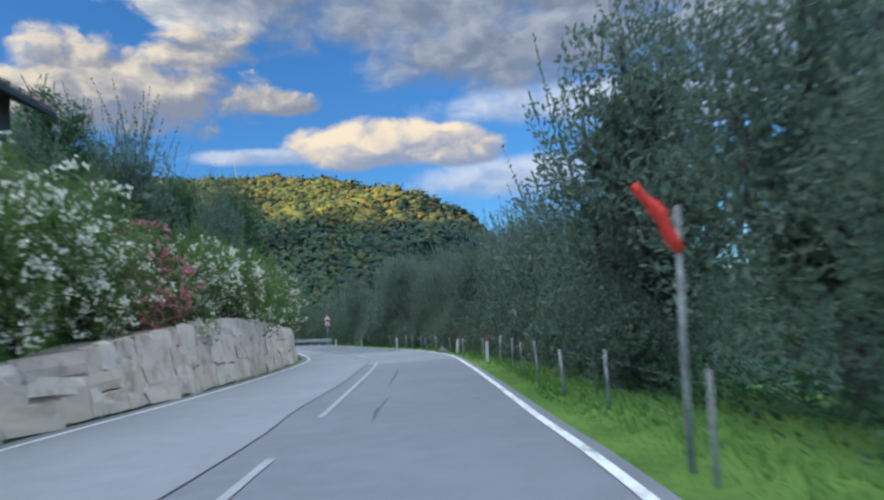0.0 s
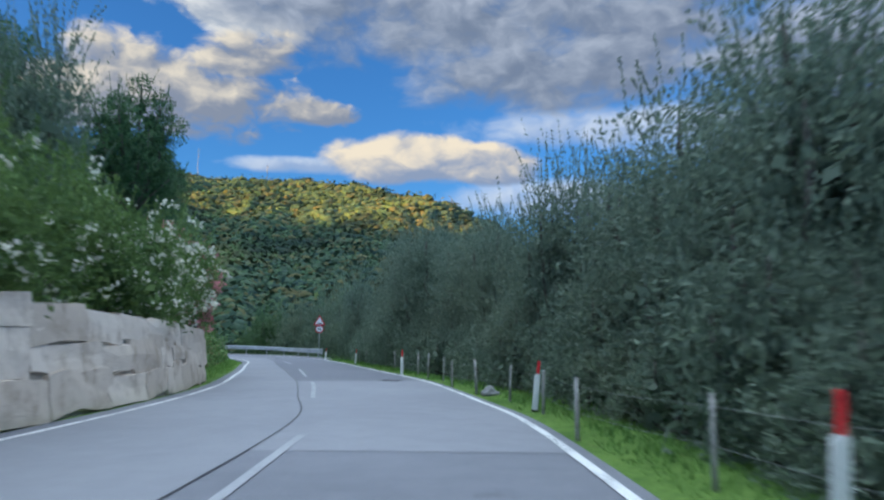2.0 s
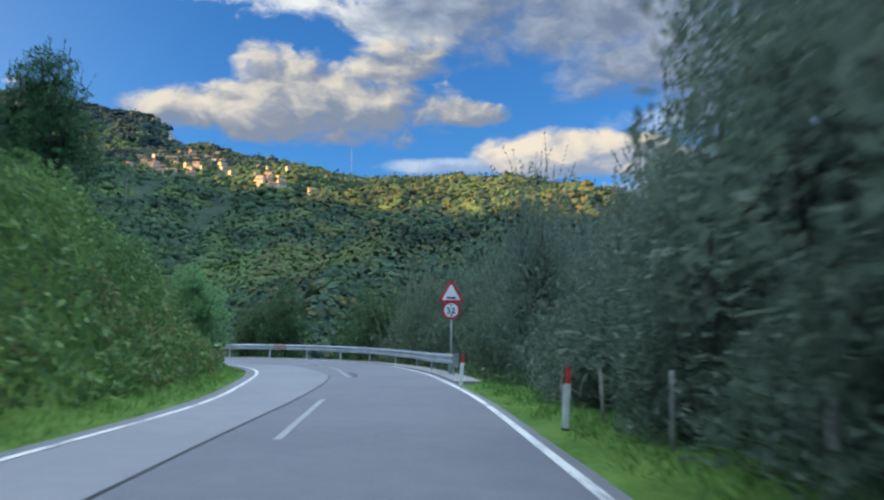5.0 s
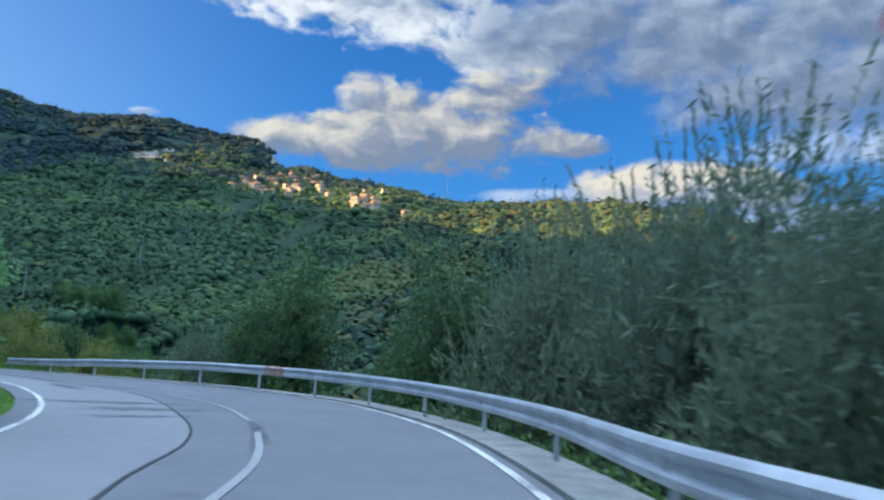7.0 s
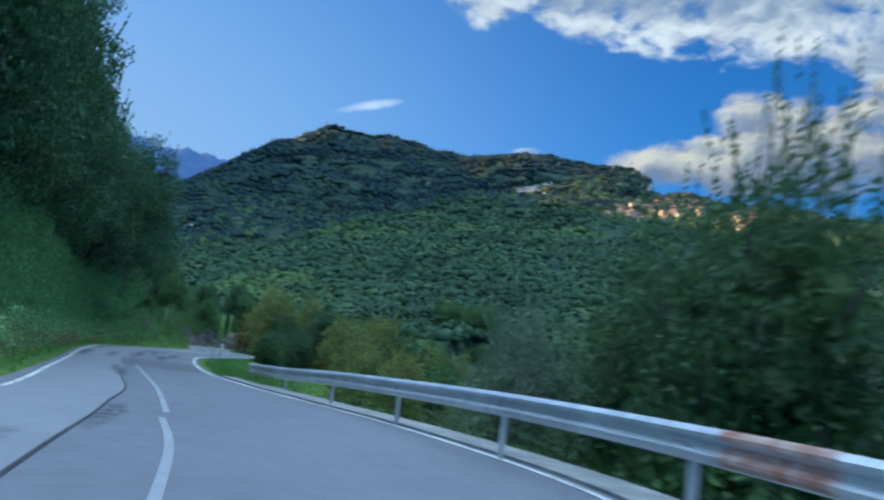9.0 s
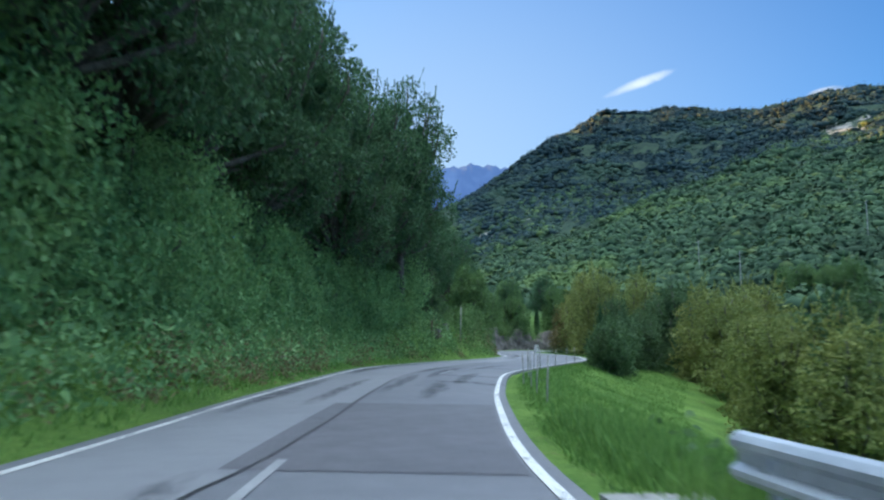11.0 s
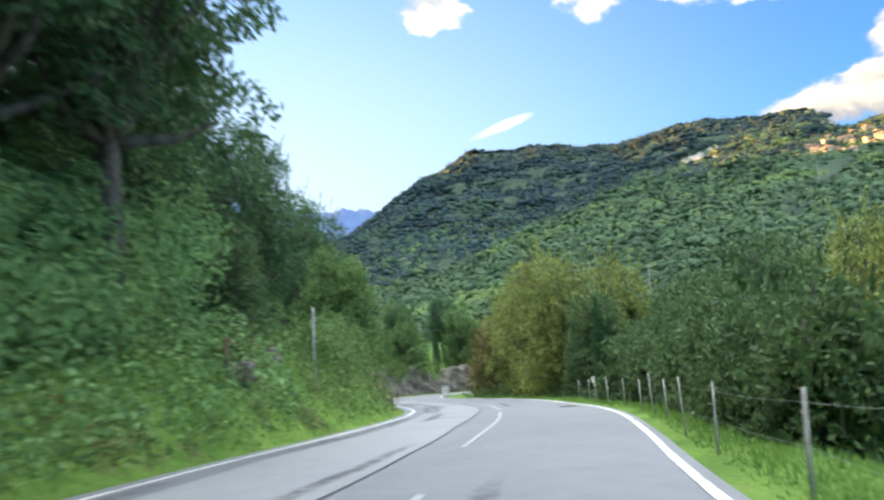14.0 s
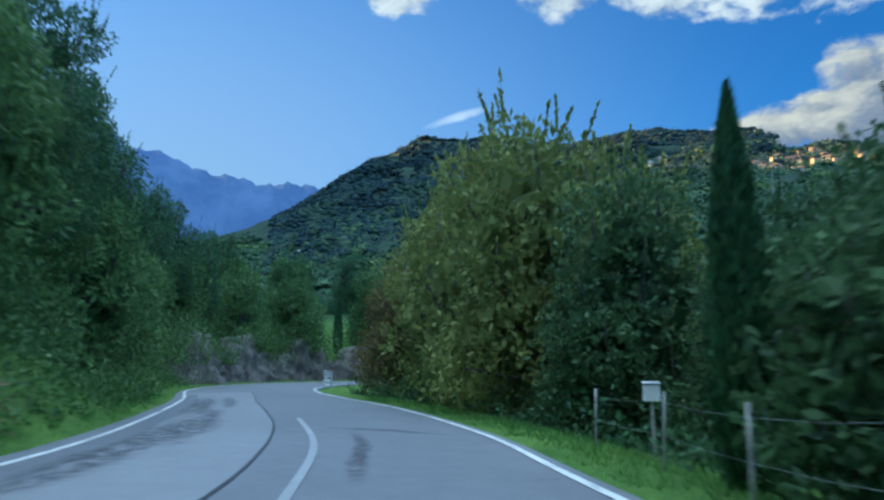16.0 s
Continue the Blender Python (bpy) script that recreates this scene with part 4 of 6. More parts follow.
def crown_mesh(name, blobs, n, length, width, mat, seed, up=0.25, out=0.6, core=400, core_size=0.55, shoots=0, shoot_len=0.9):
    g = np.random.default_rng(seed)
    p, d = in_blobs(blobs, n, g)
    axis = out * d + g.normal(size=(n, 3)) * 0.6 + np.array((0, 0, up))
    v, f = leaf_quads(p, axis, length * g.uniform(0.65, 1.3, n), width * g.uniform(0.7, 1.3, n), g)
    vs, fs = [v], [f]
    base = len(v)
    if core:
        p, d = in_blobs(blobs, core, g, 0.1)
        c0 = np.asarray(blobs)[:, :3].mean(0)
        v, f = leaf_quads(c0 + (p - c0) * 0.62, g.normal(size=(core, 3)), core_size * g.uniform(0.7, 1.3, core), core_size * 0.7, g)
        vs.append(v), fs.append(f + base)
        base += len(v)
    if shoots:
        tops = np.asarray(blobs)
        k = g.integers(0, len(tops), shoots)
        a = g.uniform(0, 6.28, shoots)
        rr = np.sqrt(g.random(shoots)) * 0.8
        root = tops[k, :3] + np.column_stack([rr * np.cos(a) * tops[k, 3], rr * np.sin(a) * tops[k, 4], np.sqrt(1 - rr ** 2) * tops[k, 5] * 0.9])
        way = unit(np.column_stack([rr * np.cos(a) * 0.5, rr * np.sin(a) * 0.5, np.ones(shoots)]) + g.normal(size=(shoots, 3)) * 0.12)
        m = 14
        u = np.linspace(0.05, 1, m)
        ln = shoot_len * g.uniform(0.5, 1.3, shoots)
        pts = (root[:, None] + way[:, None] * (u[None, :, None] * ln[:, None, None])).reshape(-1, 3)
        v, f = leaf_quads(pts, np.repeat(way, m, 0) * 0.8 + g.normal(size=(len(pts), 3)) * 0.5, length * 0.9, width * 0.9, g)
        vs.append(v), fs.append(f + base)
        base += len(v)
        # the stem of each shoot
        across_ = unit(np.cross(way, g.normal(size=(shoots, 3)))) * 0.007
        tip = root + way * ln[:, None]
        low = root - way * 0.5
        v = np.stack([low - across_, low + across_, tip + across_ * 0.3, tip - across_ * 0.3], 1).reshape(-1, 3)
        vs.append(v), fs.append(np.arange(4 * shoots).reshape(-1, 4) + base)
    return mesh_of(name, np.concatenate(vs), np.concatenate(fs), mat)


def wood_mesh(name, stems, seed, sides=7):
    """Trunk and limbs: each stem runs through its points and tapers."""
    g = random.Random(seed)
    bm = bmesh.new()
    for pts, r0, r1 in stems:
        pts = [Vector(p) + Vector((g.uniform(-1, 1), g.uniform(-1, 1), 0)) * (0.25 * r0 if 0 < i < len(pts) - 1 else 0) for i, p in enumerate(pts)]
        tube(bm, pts, [r0 + (r1 - r0) * (i / (len(pts) - 1)) ** 0.8 for i in range(len(pts))], sides)
    me = bpy.data.meshes.new(name)
    bm.to_mesh(me)
    bm.free()
    me.polygons.foreach_set("use_smooth", np.ones(len(me.polygons), bool))
    me.materials.append(M["bark"])
    return me


def limbs(blobs, base_h, r0, g, lean=0.3):
    """A trunk that forks towards the leaf masses."""
    fork = (g.uniform(-lean, lean), g.uniform(-lean, lean), base_h)
    stems = [([(0, 0, -0.5), (0.0, 0.0, 0.1), (fork[0] * 0.35, fork[1] * 0.6, base_h * 0.5), fork], r0 * 1.25, r0 * 0.8)]
    for b in blobs:
        c_ = np.array(b[:3])
        mid = np.array(fork) * 0.5 + c_ * 0.5 + np.array((g.uniform(-0.25, 0.25), g.uniform(-0.25, 0.25), -0.1))
        stems.append(([fork, tuple(mid), tuple(c_), tuple(c_ + np.array((0, 0, b[5] * 0.6)))], r0 * 0.55, 0.02))
    return stems


def make_tree(name, label, category, blobs, base_h, r0, seed, mat, n, length, width, group="", **kw):
    g = np.random.default_rng(seed)
    t = thing(name, label, category, group=group)
    part("trunk", wood_mesh("trunk", limbs(blobs, base_h, r0, g), seed), None, t)
    part("crown", crown_mesh("crown", blobs, n, length, width, mat, seed + 1, **kw), None, t)
    return t


def blob_set(seed, n, radius, z0, z1, size, squash=0.85):
    """Leaf masses heaped in a rounded crown, uneven."""
    g = np.random.default_rng(seed)
    out = []
    for i in range(n):
        u = (i + 0.5) / n
        z = z0 + (z1 - z0) * u
        wide = radius * math.sin(math.pi * min(0.95, 0.22 + 0.72 * u)) ** 0.7
        a = i * 2.4 + g.uniform(-0.5, 0.5)
        rr = wide * g.uniform(0.35, 0.75)
        s = size * g.uniform(0.75, 1.25) * (1.05 - 0.35 * u)
        out.append((rr * math.cos(a), rr * math.sin(a), z, s, s * g.uniform(0.85, 1.1), s * squash * g.uniform(0.9, 1.25)))
    return out


PARK = (0.0, -400.0)      # models are built here, then moved to their first place


class Kind:
    """A few models of one kind of plant: the first use of a model moves it, later uses copy it."""

    def __init__(self, models):
        self.models, self.used, self.n = models, set(), 0

    def put(self, x, y, scale=1.0, tall=1.0, turn=None, sink=0.15, pick=None, z=None):
        i = (self.n if pick is None else pick) % len(self.models)
        self.n += 1
        turn = (self.n * 137.5) % 360 if turn is None else turn
        m = pose(x, y, (height(x, y) if z is None else z) - sink, 0, 0, turn) @ Matrix.Diagonal((scale, scale, scale * tall, 1))
        ob = self.models[i]
        if i in self.used:
            return copy_thing(ob, m) if ob.scale == Vector((1, 1, 1)) else copy_thing(ob, m @ Matrix.Diagonal((1 / ob.scale.x, 1 / ob.scale.y, 1 / ob.scale.z, 1)))
        self.used.add(i)
        ob.matrix_basis = m
        return ob


ROADSIDE = "trees lining the road"
olive = Kind([make_tree("olive_tree", "grey-green olive tree behind the roadside wire fence", "tree", blob_set(s, 11, 2.1, 1.5, 4.9, 1.25), 1.1, 0.22, s, M["olive"], 13500, 0.135, 0.044, ROADSIDE, up=0.35, core=900, core_size=0.26, shoots=70, shoot_len=0.9) for s in (101, 102, 103)])
willow = Kind([make_tree("willow_bush", "pale feathery willow bush below the guardrail", "tree", blob_set(s, 10, 2.3, 0.9, 4.3, 1.35), 0.7, 0.12, s, M["willow"], 10500, 0.24, 0.045, "bushes below the guardrail", up=0.6, core=700, core_size=0.32, shoots=160, shoot_len=1.2) for s in (111, 112)])
sparse = Kind([make_tree("poplar_tree", "tall thin-leaved tree with sparse upright shoots", "tree", blob_set(s, 8, 1.5, 2.0, 5.6, 1.1, 1.2), 1.6, 0.12, s, M["olive"], 5200, 0.17, 0.06, ROADSIDE, up=0.7, core=220, core_size=0.45, shoots=110, shoot_len=1.7) for s in (121, 122)])
broad = Kind([make_tree("broadleaf_tree", "tall dark green broadleaf tree on the grassy bank", "tree", blob_set(s, 30, 4.5, 4.0, 11.2, 1.12), 3.4, 0.24, s, M["deep"], 22000, 0.18, 0.085, "tall trees on the bank", up=-0.15, core=500, core_size=0.7, shoots=70, shoot_len=1.1) for s in (131, 132, 133)])
bush = Kind([make_tree("yellow_tree", "yellow-green leafy tree on the valley side", "tree", blob_set(s, 22, 3.1, 0.3, 7.0, 1.15), 1.2, 0.16, s, M["yellow"], 8800, 0.24, 0.12, "trees on the valley side", up=0.05, core=480, core_size=0.7, shoots=60, shoot_len=0.9) for s in (141, 142)])
green = Kind([make_tree("green_tree", "dense green tree beside the road", "tree", blob_set(s, 20, 3.1, 0.9, 6.8, 1.15), 1.2, 0.16, s, M["green_leaf"], 8800, 0.24, 0.12, "trees on the valley side", up=0.05, core=480, core_size=0.7, shoots=60, shoot_len=0.9) for s in (151, 152)])
shade_tree = Kind([make_tree("green_tree", "dense dark green tree, shade in its leaf colour, behind the roadside fence", "tree", blob_set(s, 20, 3.1, 0.8, 6.8, 1.15), 1.0, 0.16, s, M["shade_leaf"], 8800, 0.22, 0.11, "trees on the valley side", up=0.0, core=480, core_size=0.7, shoots=40, shoot_len=0.8) for s in (181, 182)])
thicket = Kind([make_tree("thicket", "dark tangled shrubs hung with creepers under the trees", "bush", blob_set(s, 18, 3.4, 0.5, 7.2, 1.15), 0.8, 0.12, s, M["creeper"], 13000, 0.17, 0.09, "undergrowth of the tall trees", up=-0.25, core=480, core_size=0.8) for s in (171, 172)])
brown = Kind([make_tree("browning_tree", "tree with leaves turning brown beside the road", "tree", blob_set(161, 10, 2.2, 1.2, 6.0, 1.5), 1.3, 0.15, 161, M["rustleaf"], 7000, 0.22, 0.11, "trees on the valley side", up=0.0, core=380, core_size=0.6)])


olive_low = Kind([make_tree("olive_bush", "low grey-green olive shoots hanging behind the wire fence", "bush", blob_set(s, 9, 1.25, 0.25, 2.1, 0.72), 0.3, 0.07, s, M["olive"], 4200, 0.15, 0.05, "olive growth behind the fence", up=0.1, core=260, core_size=0.3, shoots=30, shoot_len=0.6) for s in (211, 212)])


def right_of(x, y, d):
    return beside(R_EDGE, step_near(R_EDGE, x, y), d, 1)


def left_of(x, y, d):
    return beside(L_EDGE, step_near(L_EDGE, x, y), d, -1)


g0 = random.Random(5)
# valley side, up to the guardrail: the olive row and what stands behind it
for k, y in enumerate((8.0, 12.2, 17.5, 21.5, 25.5, 29.0, 32.5, 36.0, 39.5, 43.0, 46.5, 50.0, 53.5, 57.0, 60.5, 64.0, 67.5, 71.0, 74.5)):
    x0 = np.interp(y, R_EDGE[:120, 1], R_EDGE[:120, 0])
    px, py, _ = right_of(x0, y, 4.6 + g0.uniform(-0.4, 0.9) - (0.7 if y > 58 else 0) + (1.7 if 45 < y < 48 else 0))
    s = (0.98, 1.42, 1.58, 1.15, 0.95, 1.05, 1.25, 1.25, 1.3, 1.3, 1.35, 1.2, 1.2, 1.3, 1.45, 1.4, 1.25, 0.95, 0.95)[k]
    olive.put(px, py, s * g0.uniform(0.95, 1.05), g0.uniform(0.98, 1.1), pick=k)
for k, y in enumerate((3.0, 15.0, 24.0, 33.0, 41.0, 48.0, 55.0, 62.0, 69.0, 76.0)):
    x0 = np.interp(y, R_EDGE[:120, 1], R_EDGE[:120, 0])
    px, py, _ = right_of(x0, y, 9.5 + g0.uniform(-1, 1.5))
    (olive if k % 2 else sparse).put(px, py, 1.15 * g0.uniform(0.9, 1.15), 1.1, pick=k // 2)
for k, y in enumerate((30.0, 33.6, 37.5, 41.0, 44.5, 48.0, 51.5, 55.0, 59.0)):
    px, py, _ = right_of(np.interp(y, R_EDGE[:120, 1], R_EDGE[:120, 0]), y, 3.1 + 0.5 * (k % 2))
    olive.put(px, py, 0.62 + 0.08 * (k % 3), 0.95, pick=k + 1, sink=0.6)
for k, y in enumerate(np.arange(16.0, 80.0, 2.5)):
    px, py, _ = right_of(np.interp(y, R_EDGE[:120, 1], R_EDGE[:120, 0]), y, (2.45 if y > 27 else 2.9) + g0.uniform(-0.15, 0.35))
    olive_low.put(px, py, g0.uniform(0.8, 1.1), g0.uniform(0.85, 1.15), pick=k)
for px, py, s in ((4.2, 33.5, 0.9), (1.8, 44.0, 1.0), (0.2, 52.0, 0.85), (-6.2, 78.5, 1.0), (-9.0, 86.0, 1.1)):
    sparse.put(px, py, s)
# below the guardrail
DARK = ((-23.4, 107.0), (-27.2, 111.8), (-37.0, 114.6), (-34.0, 112.9))
alder = Kind([make_tree("alder_bush", "dark green tangled bush with upright shoots below the guardrail", "tree", blob_set(s, 16, 2.5, 0.6, 4.3, 1.1), 0.7, 0.12, s, M["shade_leaf"], 14000, 0.14, 0.062, "bushes below the guardrail", up=0.1, core=500, core_size=0.5, shoots=130, shoot_len=1.3) for s in (201, 202)])
for px, py, s, tall in ((-34.0, 112.9, 1.25, 1.2), (-23.4, 107.0, 1.3, 1.05), (-19.4, 103.4, 1.35, 1.1), (-27.2, 111.8, 1.1, 1.05), (-14.5, 99.5, 1.65, 1.1), (-37.0, 114.6, 1.15, 1.1), (-41.5, 116.0, 1.0, 1.0), (-13.6, 98.6, 0.9, 0.8), (-12.4, 92.6, 1.1, 1.1), (-40.5, 117.5, 0.8, 0.75), (-18.0, 112.0, 1.2, 1.1)):
    (alder if (px, py) in DARK else willow).put(px, py, s, tall)
sapling = Kind([make_tree("sapling", "young tree with long bare upright shoots below the guardrail", "tree", blob_set(191, 7, 1.3, 0.8, 3.4, 0.95), 0.8, 0.09, 191, M["olive"], 4600, 0.16, 0.05, ROADSIDE, up=0.7, core=200, core_size=0.3, shoots=60, shoot_len=3.6)])
sapling.put(-16.2, 98.1, 1.0, 1.0)
for px, py, s in ((-12.2, 96.5, 1.45), (-10.6, 93.2, 1.45), (-15.6, 101.6, 0.95)):
    olive.put(px, py, s, 1.05)
thicket.put(-27.4, 90.0, 0.62, 0.9)
for px, py, s in ((-10.4, 87.0, 1.2), (-8.5, 91.0, 1.2), (-15.5, 104.0, 1.15)):
    sparse.put(px, py, s, 1.15)
for px, py, s in ((-47.5, 121.5, 0.55), (-57.0, 124.0, 0.6), (-66.0, 128.5, 0.7), (-74.0, 133.0, 0.75)):
    bush.put(px, py, s)
# valley side past the guardrail
for k, (px, py, s) in enumerate(((-83.0, 139.5, 0.85), (-88.5, 142.5, 0.95), (-94.0, 145.0, 1.0), (-99.5, 147.0, 1.05), (-105.5, 149.5, 1.0), (-97.0, 152.5, 1.2), (-110.0, 153.0, 1.05), (-86.0, 150.0, 1.1), (-104.0, 157.0, 1.3), (-78.0, 143.5, 0.8))):
    (shade_tree if k in (3, 4, 6) else bush).put(px, py, s, 0.95)
for k, (px, py, s) in enumerate(((-116.5, 149.6, 1.08), (-121.5, 151.5, 1.20), (-127.0, 153.0, 1.05), (-119.0, 156.0, 1.25), (-112.0, 148.6, 0.78))):
    (shade_tree if k == 4 else bush).put(px, py, s, 1.08)
for px, py, s in ((-131.5, 154.0, 1.0), (-134.5, 155.5, 0.85)):
    brown.put(px, py, s)
for px, py, s in ((-103.2, 145.2, 0.5), (-100.6, 144.0, 0.45), (-108.6, 148.0, 0.55), (-97.8, 142.8, 0.4), (-112.2, 147.6, 0.5)):
    shade_tree.put(px, py, s, 0.9)
for px, py, s in ((-98.5, 143.0, 0.6), (-102.2, 145.2, 0.68), (-95.4, 141.0, 0.5), (-106.2, 147.0, 0.62)):
    shade_tree.put(px, py, s, 1.0, sink=0.5)
shade_low = Kind([make_tree("dark_bush", "low dark green bush, shade in its leaf colour, behind the roadside fence", "bush", blob_set(s, 9, 1.3, 0.2, 2.3, 0.8), 0.3, 0.07, s, M["shade_leaf"], 4200, 0.17, 0.08, "bushes behind the fence", up=0.0, core=260, core_size=0.4, shoots=20, shoot_len=0.5) for s in (221, 222)])
for k in range(13):
    q = R_EDGE[step_near(R_EDGE, -89, 131) + int(1.6 * k)]
    px, py, _ = right_of(q[0], q[1], 2.6 + g0.uniform(-0.2, 0.4))
    shade_low.put(px, py, g0.uniform(0.85, 1.2), g0.uniform(0.9, 1.2), pick=k)
# green trees filling the dip beyond the meadow
for k in range(30):
    a_, r_ = radians(26 + 3.1 * (k % 10) + g0.uniform(-1, 1)), (46, 60, 76)[k // 10] + g0.uniform(-5, 5)
    px, py = -39.5 - r_ * math.sin(a_), 106.5 + r_ * math.cos(a_)
    if height(px, py) < -3.5:
        (green, shade_tree, bush)[k % 3].put(px, py, g0.uniform(0.8, 1.15))
for k in range(11):
    green.put(-148 - 4.6 * k, 229 + 1.6 * k + 4 * (k % 2), 1.05 + 0.1 * (k % 3), 1.0)
# tall trees on the hill side past the bend
for k, (x, y) in enumerate(((-54, 107.8), (-59, 109.5), (-64, 111.1), (-69, 112.8), (-74, 114.5), (-79, 116.2), (-84, 118.2), (-88.5, 120.9), (-92, 123.3), (-95.5, 126.0))):
    px, py, _ = left_of(x, y, (4.6, 4.3, 3.9, 4.2, 4.5, 4.0, 4.4, 3.7, 3.4, 3.2)[k])
    broad.put(px, py, g0.uniform(1.02, 1.12) + (0.0, 0.0, 0.10, 0.15, 0.15, 0.14, 0.10, 0.05, 0.10, 0.10)[k], 1.14, pick=k)
    sx, sy, _ = left_of(x + 1.5, y + 0.6, 4.0 + g0.uniform(-0.3, 0.5))
    thicket.put(sx, sy, g0.uniform(0.62, 0.78), 0.95, pick=k)
    qx, qy, _ = left_of(x, y, 11.5 + g0.uniform(-1, 1))
    if k < 8:
        broad.put(qx, qy, g0.uniform(1.0, 1.15), 1.05, pick=k + 1)
for px, py, s in ((-97.0, 119.5, 0.95), (-101.0, 121.0, 0.9), (-105.5, 124.5, 0.8), (-92.5, 116.5, 0.95), (-109.0, 128.5, 0.6), (-103.5, 127.0, 0.6)):
    shade_tree.put(px, py, s, 0.95)
for px, py, s in ((-104.0, 123.5, 0.92), (-109.5, 126.5, 0.95), (-115.0, 130.4, 0.88), (-119.6, 136.6, 0.58), (-126, 136.5, 0.98), (-133, 138.5, 0.9), (-141, 141.0, 0.9), (-99.0, 118.0, 1.1), (-150, 146, 0.9), (-116.0, 124.0, 1.0)):
    broad.put(px, py, s, 1.0)
for px, py, s in ((-117.0, 135.6, 0.85), (-125.0, 139.2, 0.75), (-131.5, 141.2, 0.7), (-138.0, 142.8, 0.7), (-146, 166, 1.2), (-150, 175, 1.3), (-162, 160, 1.0), (-170, 172, 1.2)):
    green.put(px, py, s, 1.0)
# round the far bend
for k, (x, y) in enumerate(((-139, 145.9), (-143.5, 147.8), (-148.5, 150.6), (-152.5, 153.6), (-156, 157), (-159, 161.5), (-161.5, 167), (-163.5, 174), (-165, 184))):
    px, py, _ = left_of(x, y, 3.9 + 0.8 * (k % 2) + (6.0 if k in (5, 6) else 0.0))
    (green if k % 3 else broad).put(px, py, 1.0 if k % 3 else 0.72, 1.0)
    px, py, _ = left_of(x, y, 10.5 + 1.5 * (k % 2))
    (broad if k % 2 else green).put(px, py, 0.8 if k % 2 else 1.15, 1.0)
for px, py, s in ((-153, 170, 1.0), (-152, 180, 1.2), (-148, 172, 1.1), (-155, 190, 1.3)):
    (bush if s < 1.15 else green).put(px, py, s)
# on the hill side before the bend
for k, (px, py, s) in enumerate(((-14.4, 51.2, 0.66), (-15.5, 44.0, 0.7), (-17.0, 33.0, 0.75), (-16.6, 56.8, 0.6), (-24.0, 66.0, 0.7), (-31, 84, 0.7), (-20, 24, 0.7))):
    broad.put(px, py, s, 1.0, pick=k)
for px, py, s in ((-13.2, 31.5, 1.25), (-12.0, 40.5, 1.1), (-14.5, 26.0, 1.0)):
    sparse.put(px, py, s, 1.0)


def cypress(x, y, tall, wide):
    t = thing("cypress", "slim dark green cypress tree on the grass verge", "tree", (x, y, height(x, y) - 0.1), 0, "cypresses")
    g = np.random.default_rng(int(-x * 10))
    part("trunk", wood_mesh("trunk", [([(0, 0, -0.3), (0, 0, tall * 0.3), (0, 0, tall * 0.7)], 0.08, 0.03)], 3), None, t)
    n = 9000
    u = g.random(n) ** 0.85
    prof = wide * np.clip(np.sin(np.pi * np.clip(0.16 + 0.84 * u, 0, 1)) ** 0.75, 0.02, 1) * (1 - 0.35 * u)
    a = g.uniform(0, 6.28, n)
    rad = prof * (0.55 + 0.5 * g.random(n)) * (1 + 0.15 * np.sin(5 * a + 9 * u))
    p = np.column_stack([rad * np.cos(a), rad * np.sin(a), 0.15 + u * (tall - 0.15)])
    axis = np.column_stack([np.cos(a) * 0.25, np.sin(a) * 0.25, np.ones(n)]) + g.normal(size=(n, 3)) * 0.18
    v, f = leaf_quads(p, axis, 0.16 * g.uniform(0.6, 1.3, n), 0.045, g)
    part("crown", mesh_of("crown", v, f, M["cypress"]), None, t)
    return t


cypress(-105.4, 143.2, 4.5, 0.36)
cypress(-107.4, 146.2, 3.2, 0.3)
cypress(-167.8, 164.2, 5.2, 0.5)
cypress(-167.0, 166.6, 5.2, 0.55)


def oleander(x, y, s, tint, seed, lean):
    names = {"white": "oleander bush full of white flowers above the stone wall", "pink": "oleander bush full of pink flowers above the stone wall", "mixed": "green oleander bush with a few pale flowers above the wall"}
    t = thing("oleander_bush", names[tint], "bush", (x, y, height(x, y) - 0.1), 0, "oleanders on the wall")
    g = np.random.default_rng(seed)
    blobs = [(bx * s + lean * bz * 0.35, by * s, bz * s, r * s, r * s, r * 0.9 * s) for bx, by, bz, r in [(g.uniform(-0.7, 0.7), g.uniform(-1.0, 1.0), g.uniform(0.5, 2.3), g.uniform(0.7, 1.05)) for _ in range(9)]]
    part("stems", wood_mesh("stems", [([(0, 0, -0.3), tuple(np.array(b[:3]) * 0.5), tuple(b[:3])], 0.05, 0.015) for b in blobs], seed, 5), None, t)
    part("leaves", crown_mesh("leaves", blobs, 6500, 0.19, 0.045, M["oleander"], seed + 1, up=0.5, core=350, core_size=0.4, shoots=60, shoot_len=0.5), None, t)
    k = {"white": 330, "pink": 620, "mixed": 70}[tint]
    p, d = in_blobs(blobs, k, g, 0.97)
    pts = (p[:, None] + g.normal(size=(k, 8, 3)) * 0.062).reshape(-1, 3)
    v, f = leaf_quads(pts, g.normal(size=(len(pts), 3)), 0.105, 0.095, g)
    tagged(part("blossom", mesh_of("blossom", v, f, M["petal_pink" if tint == "pink" else "petal_white"]), None, t), kind="stuff")


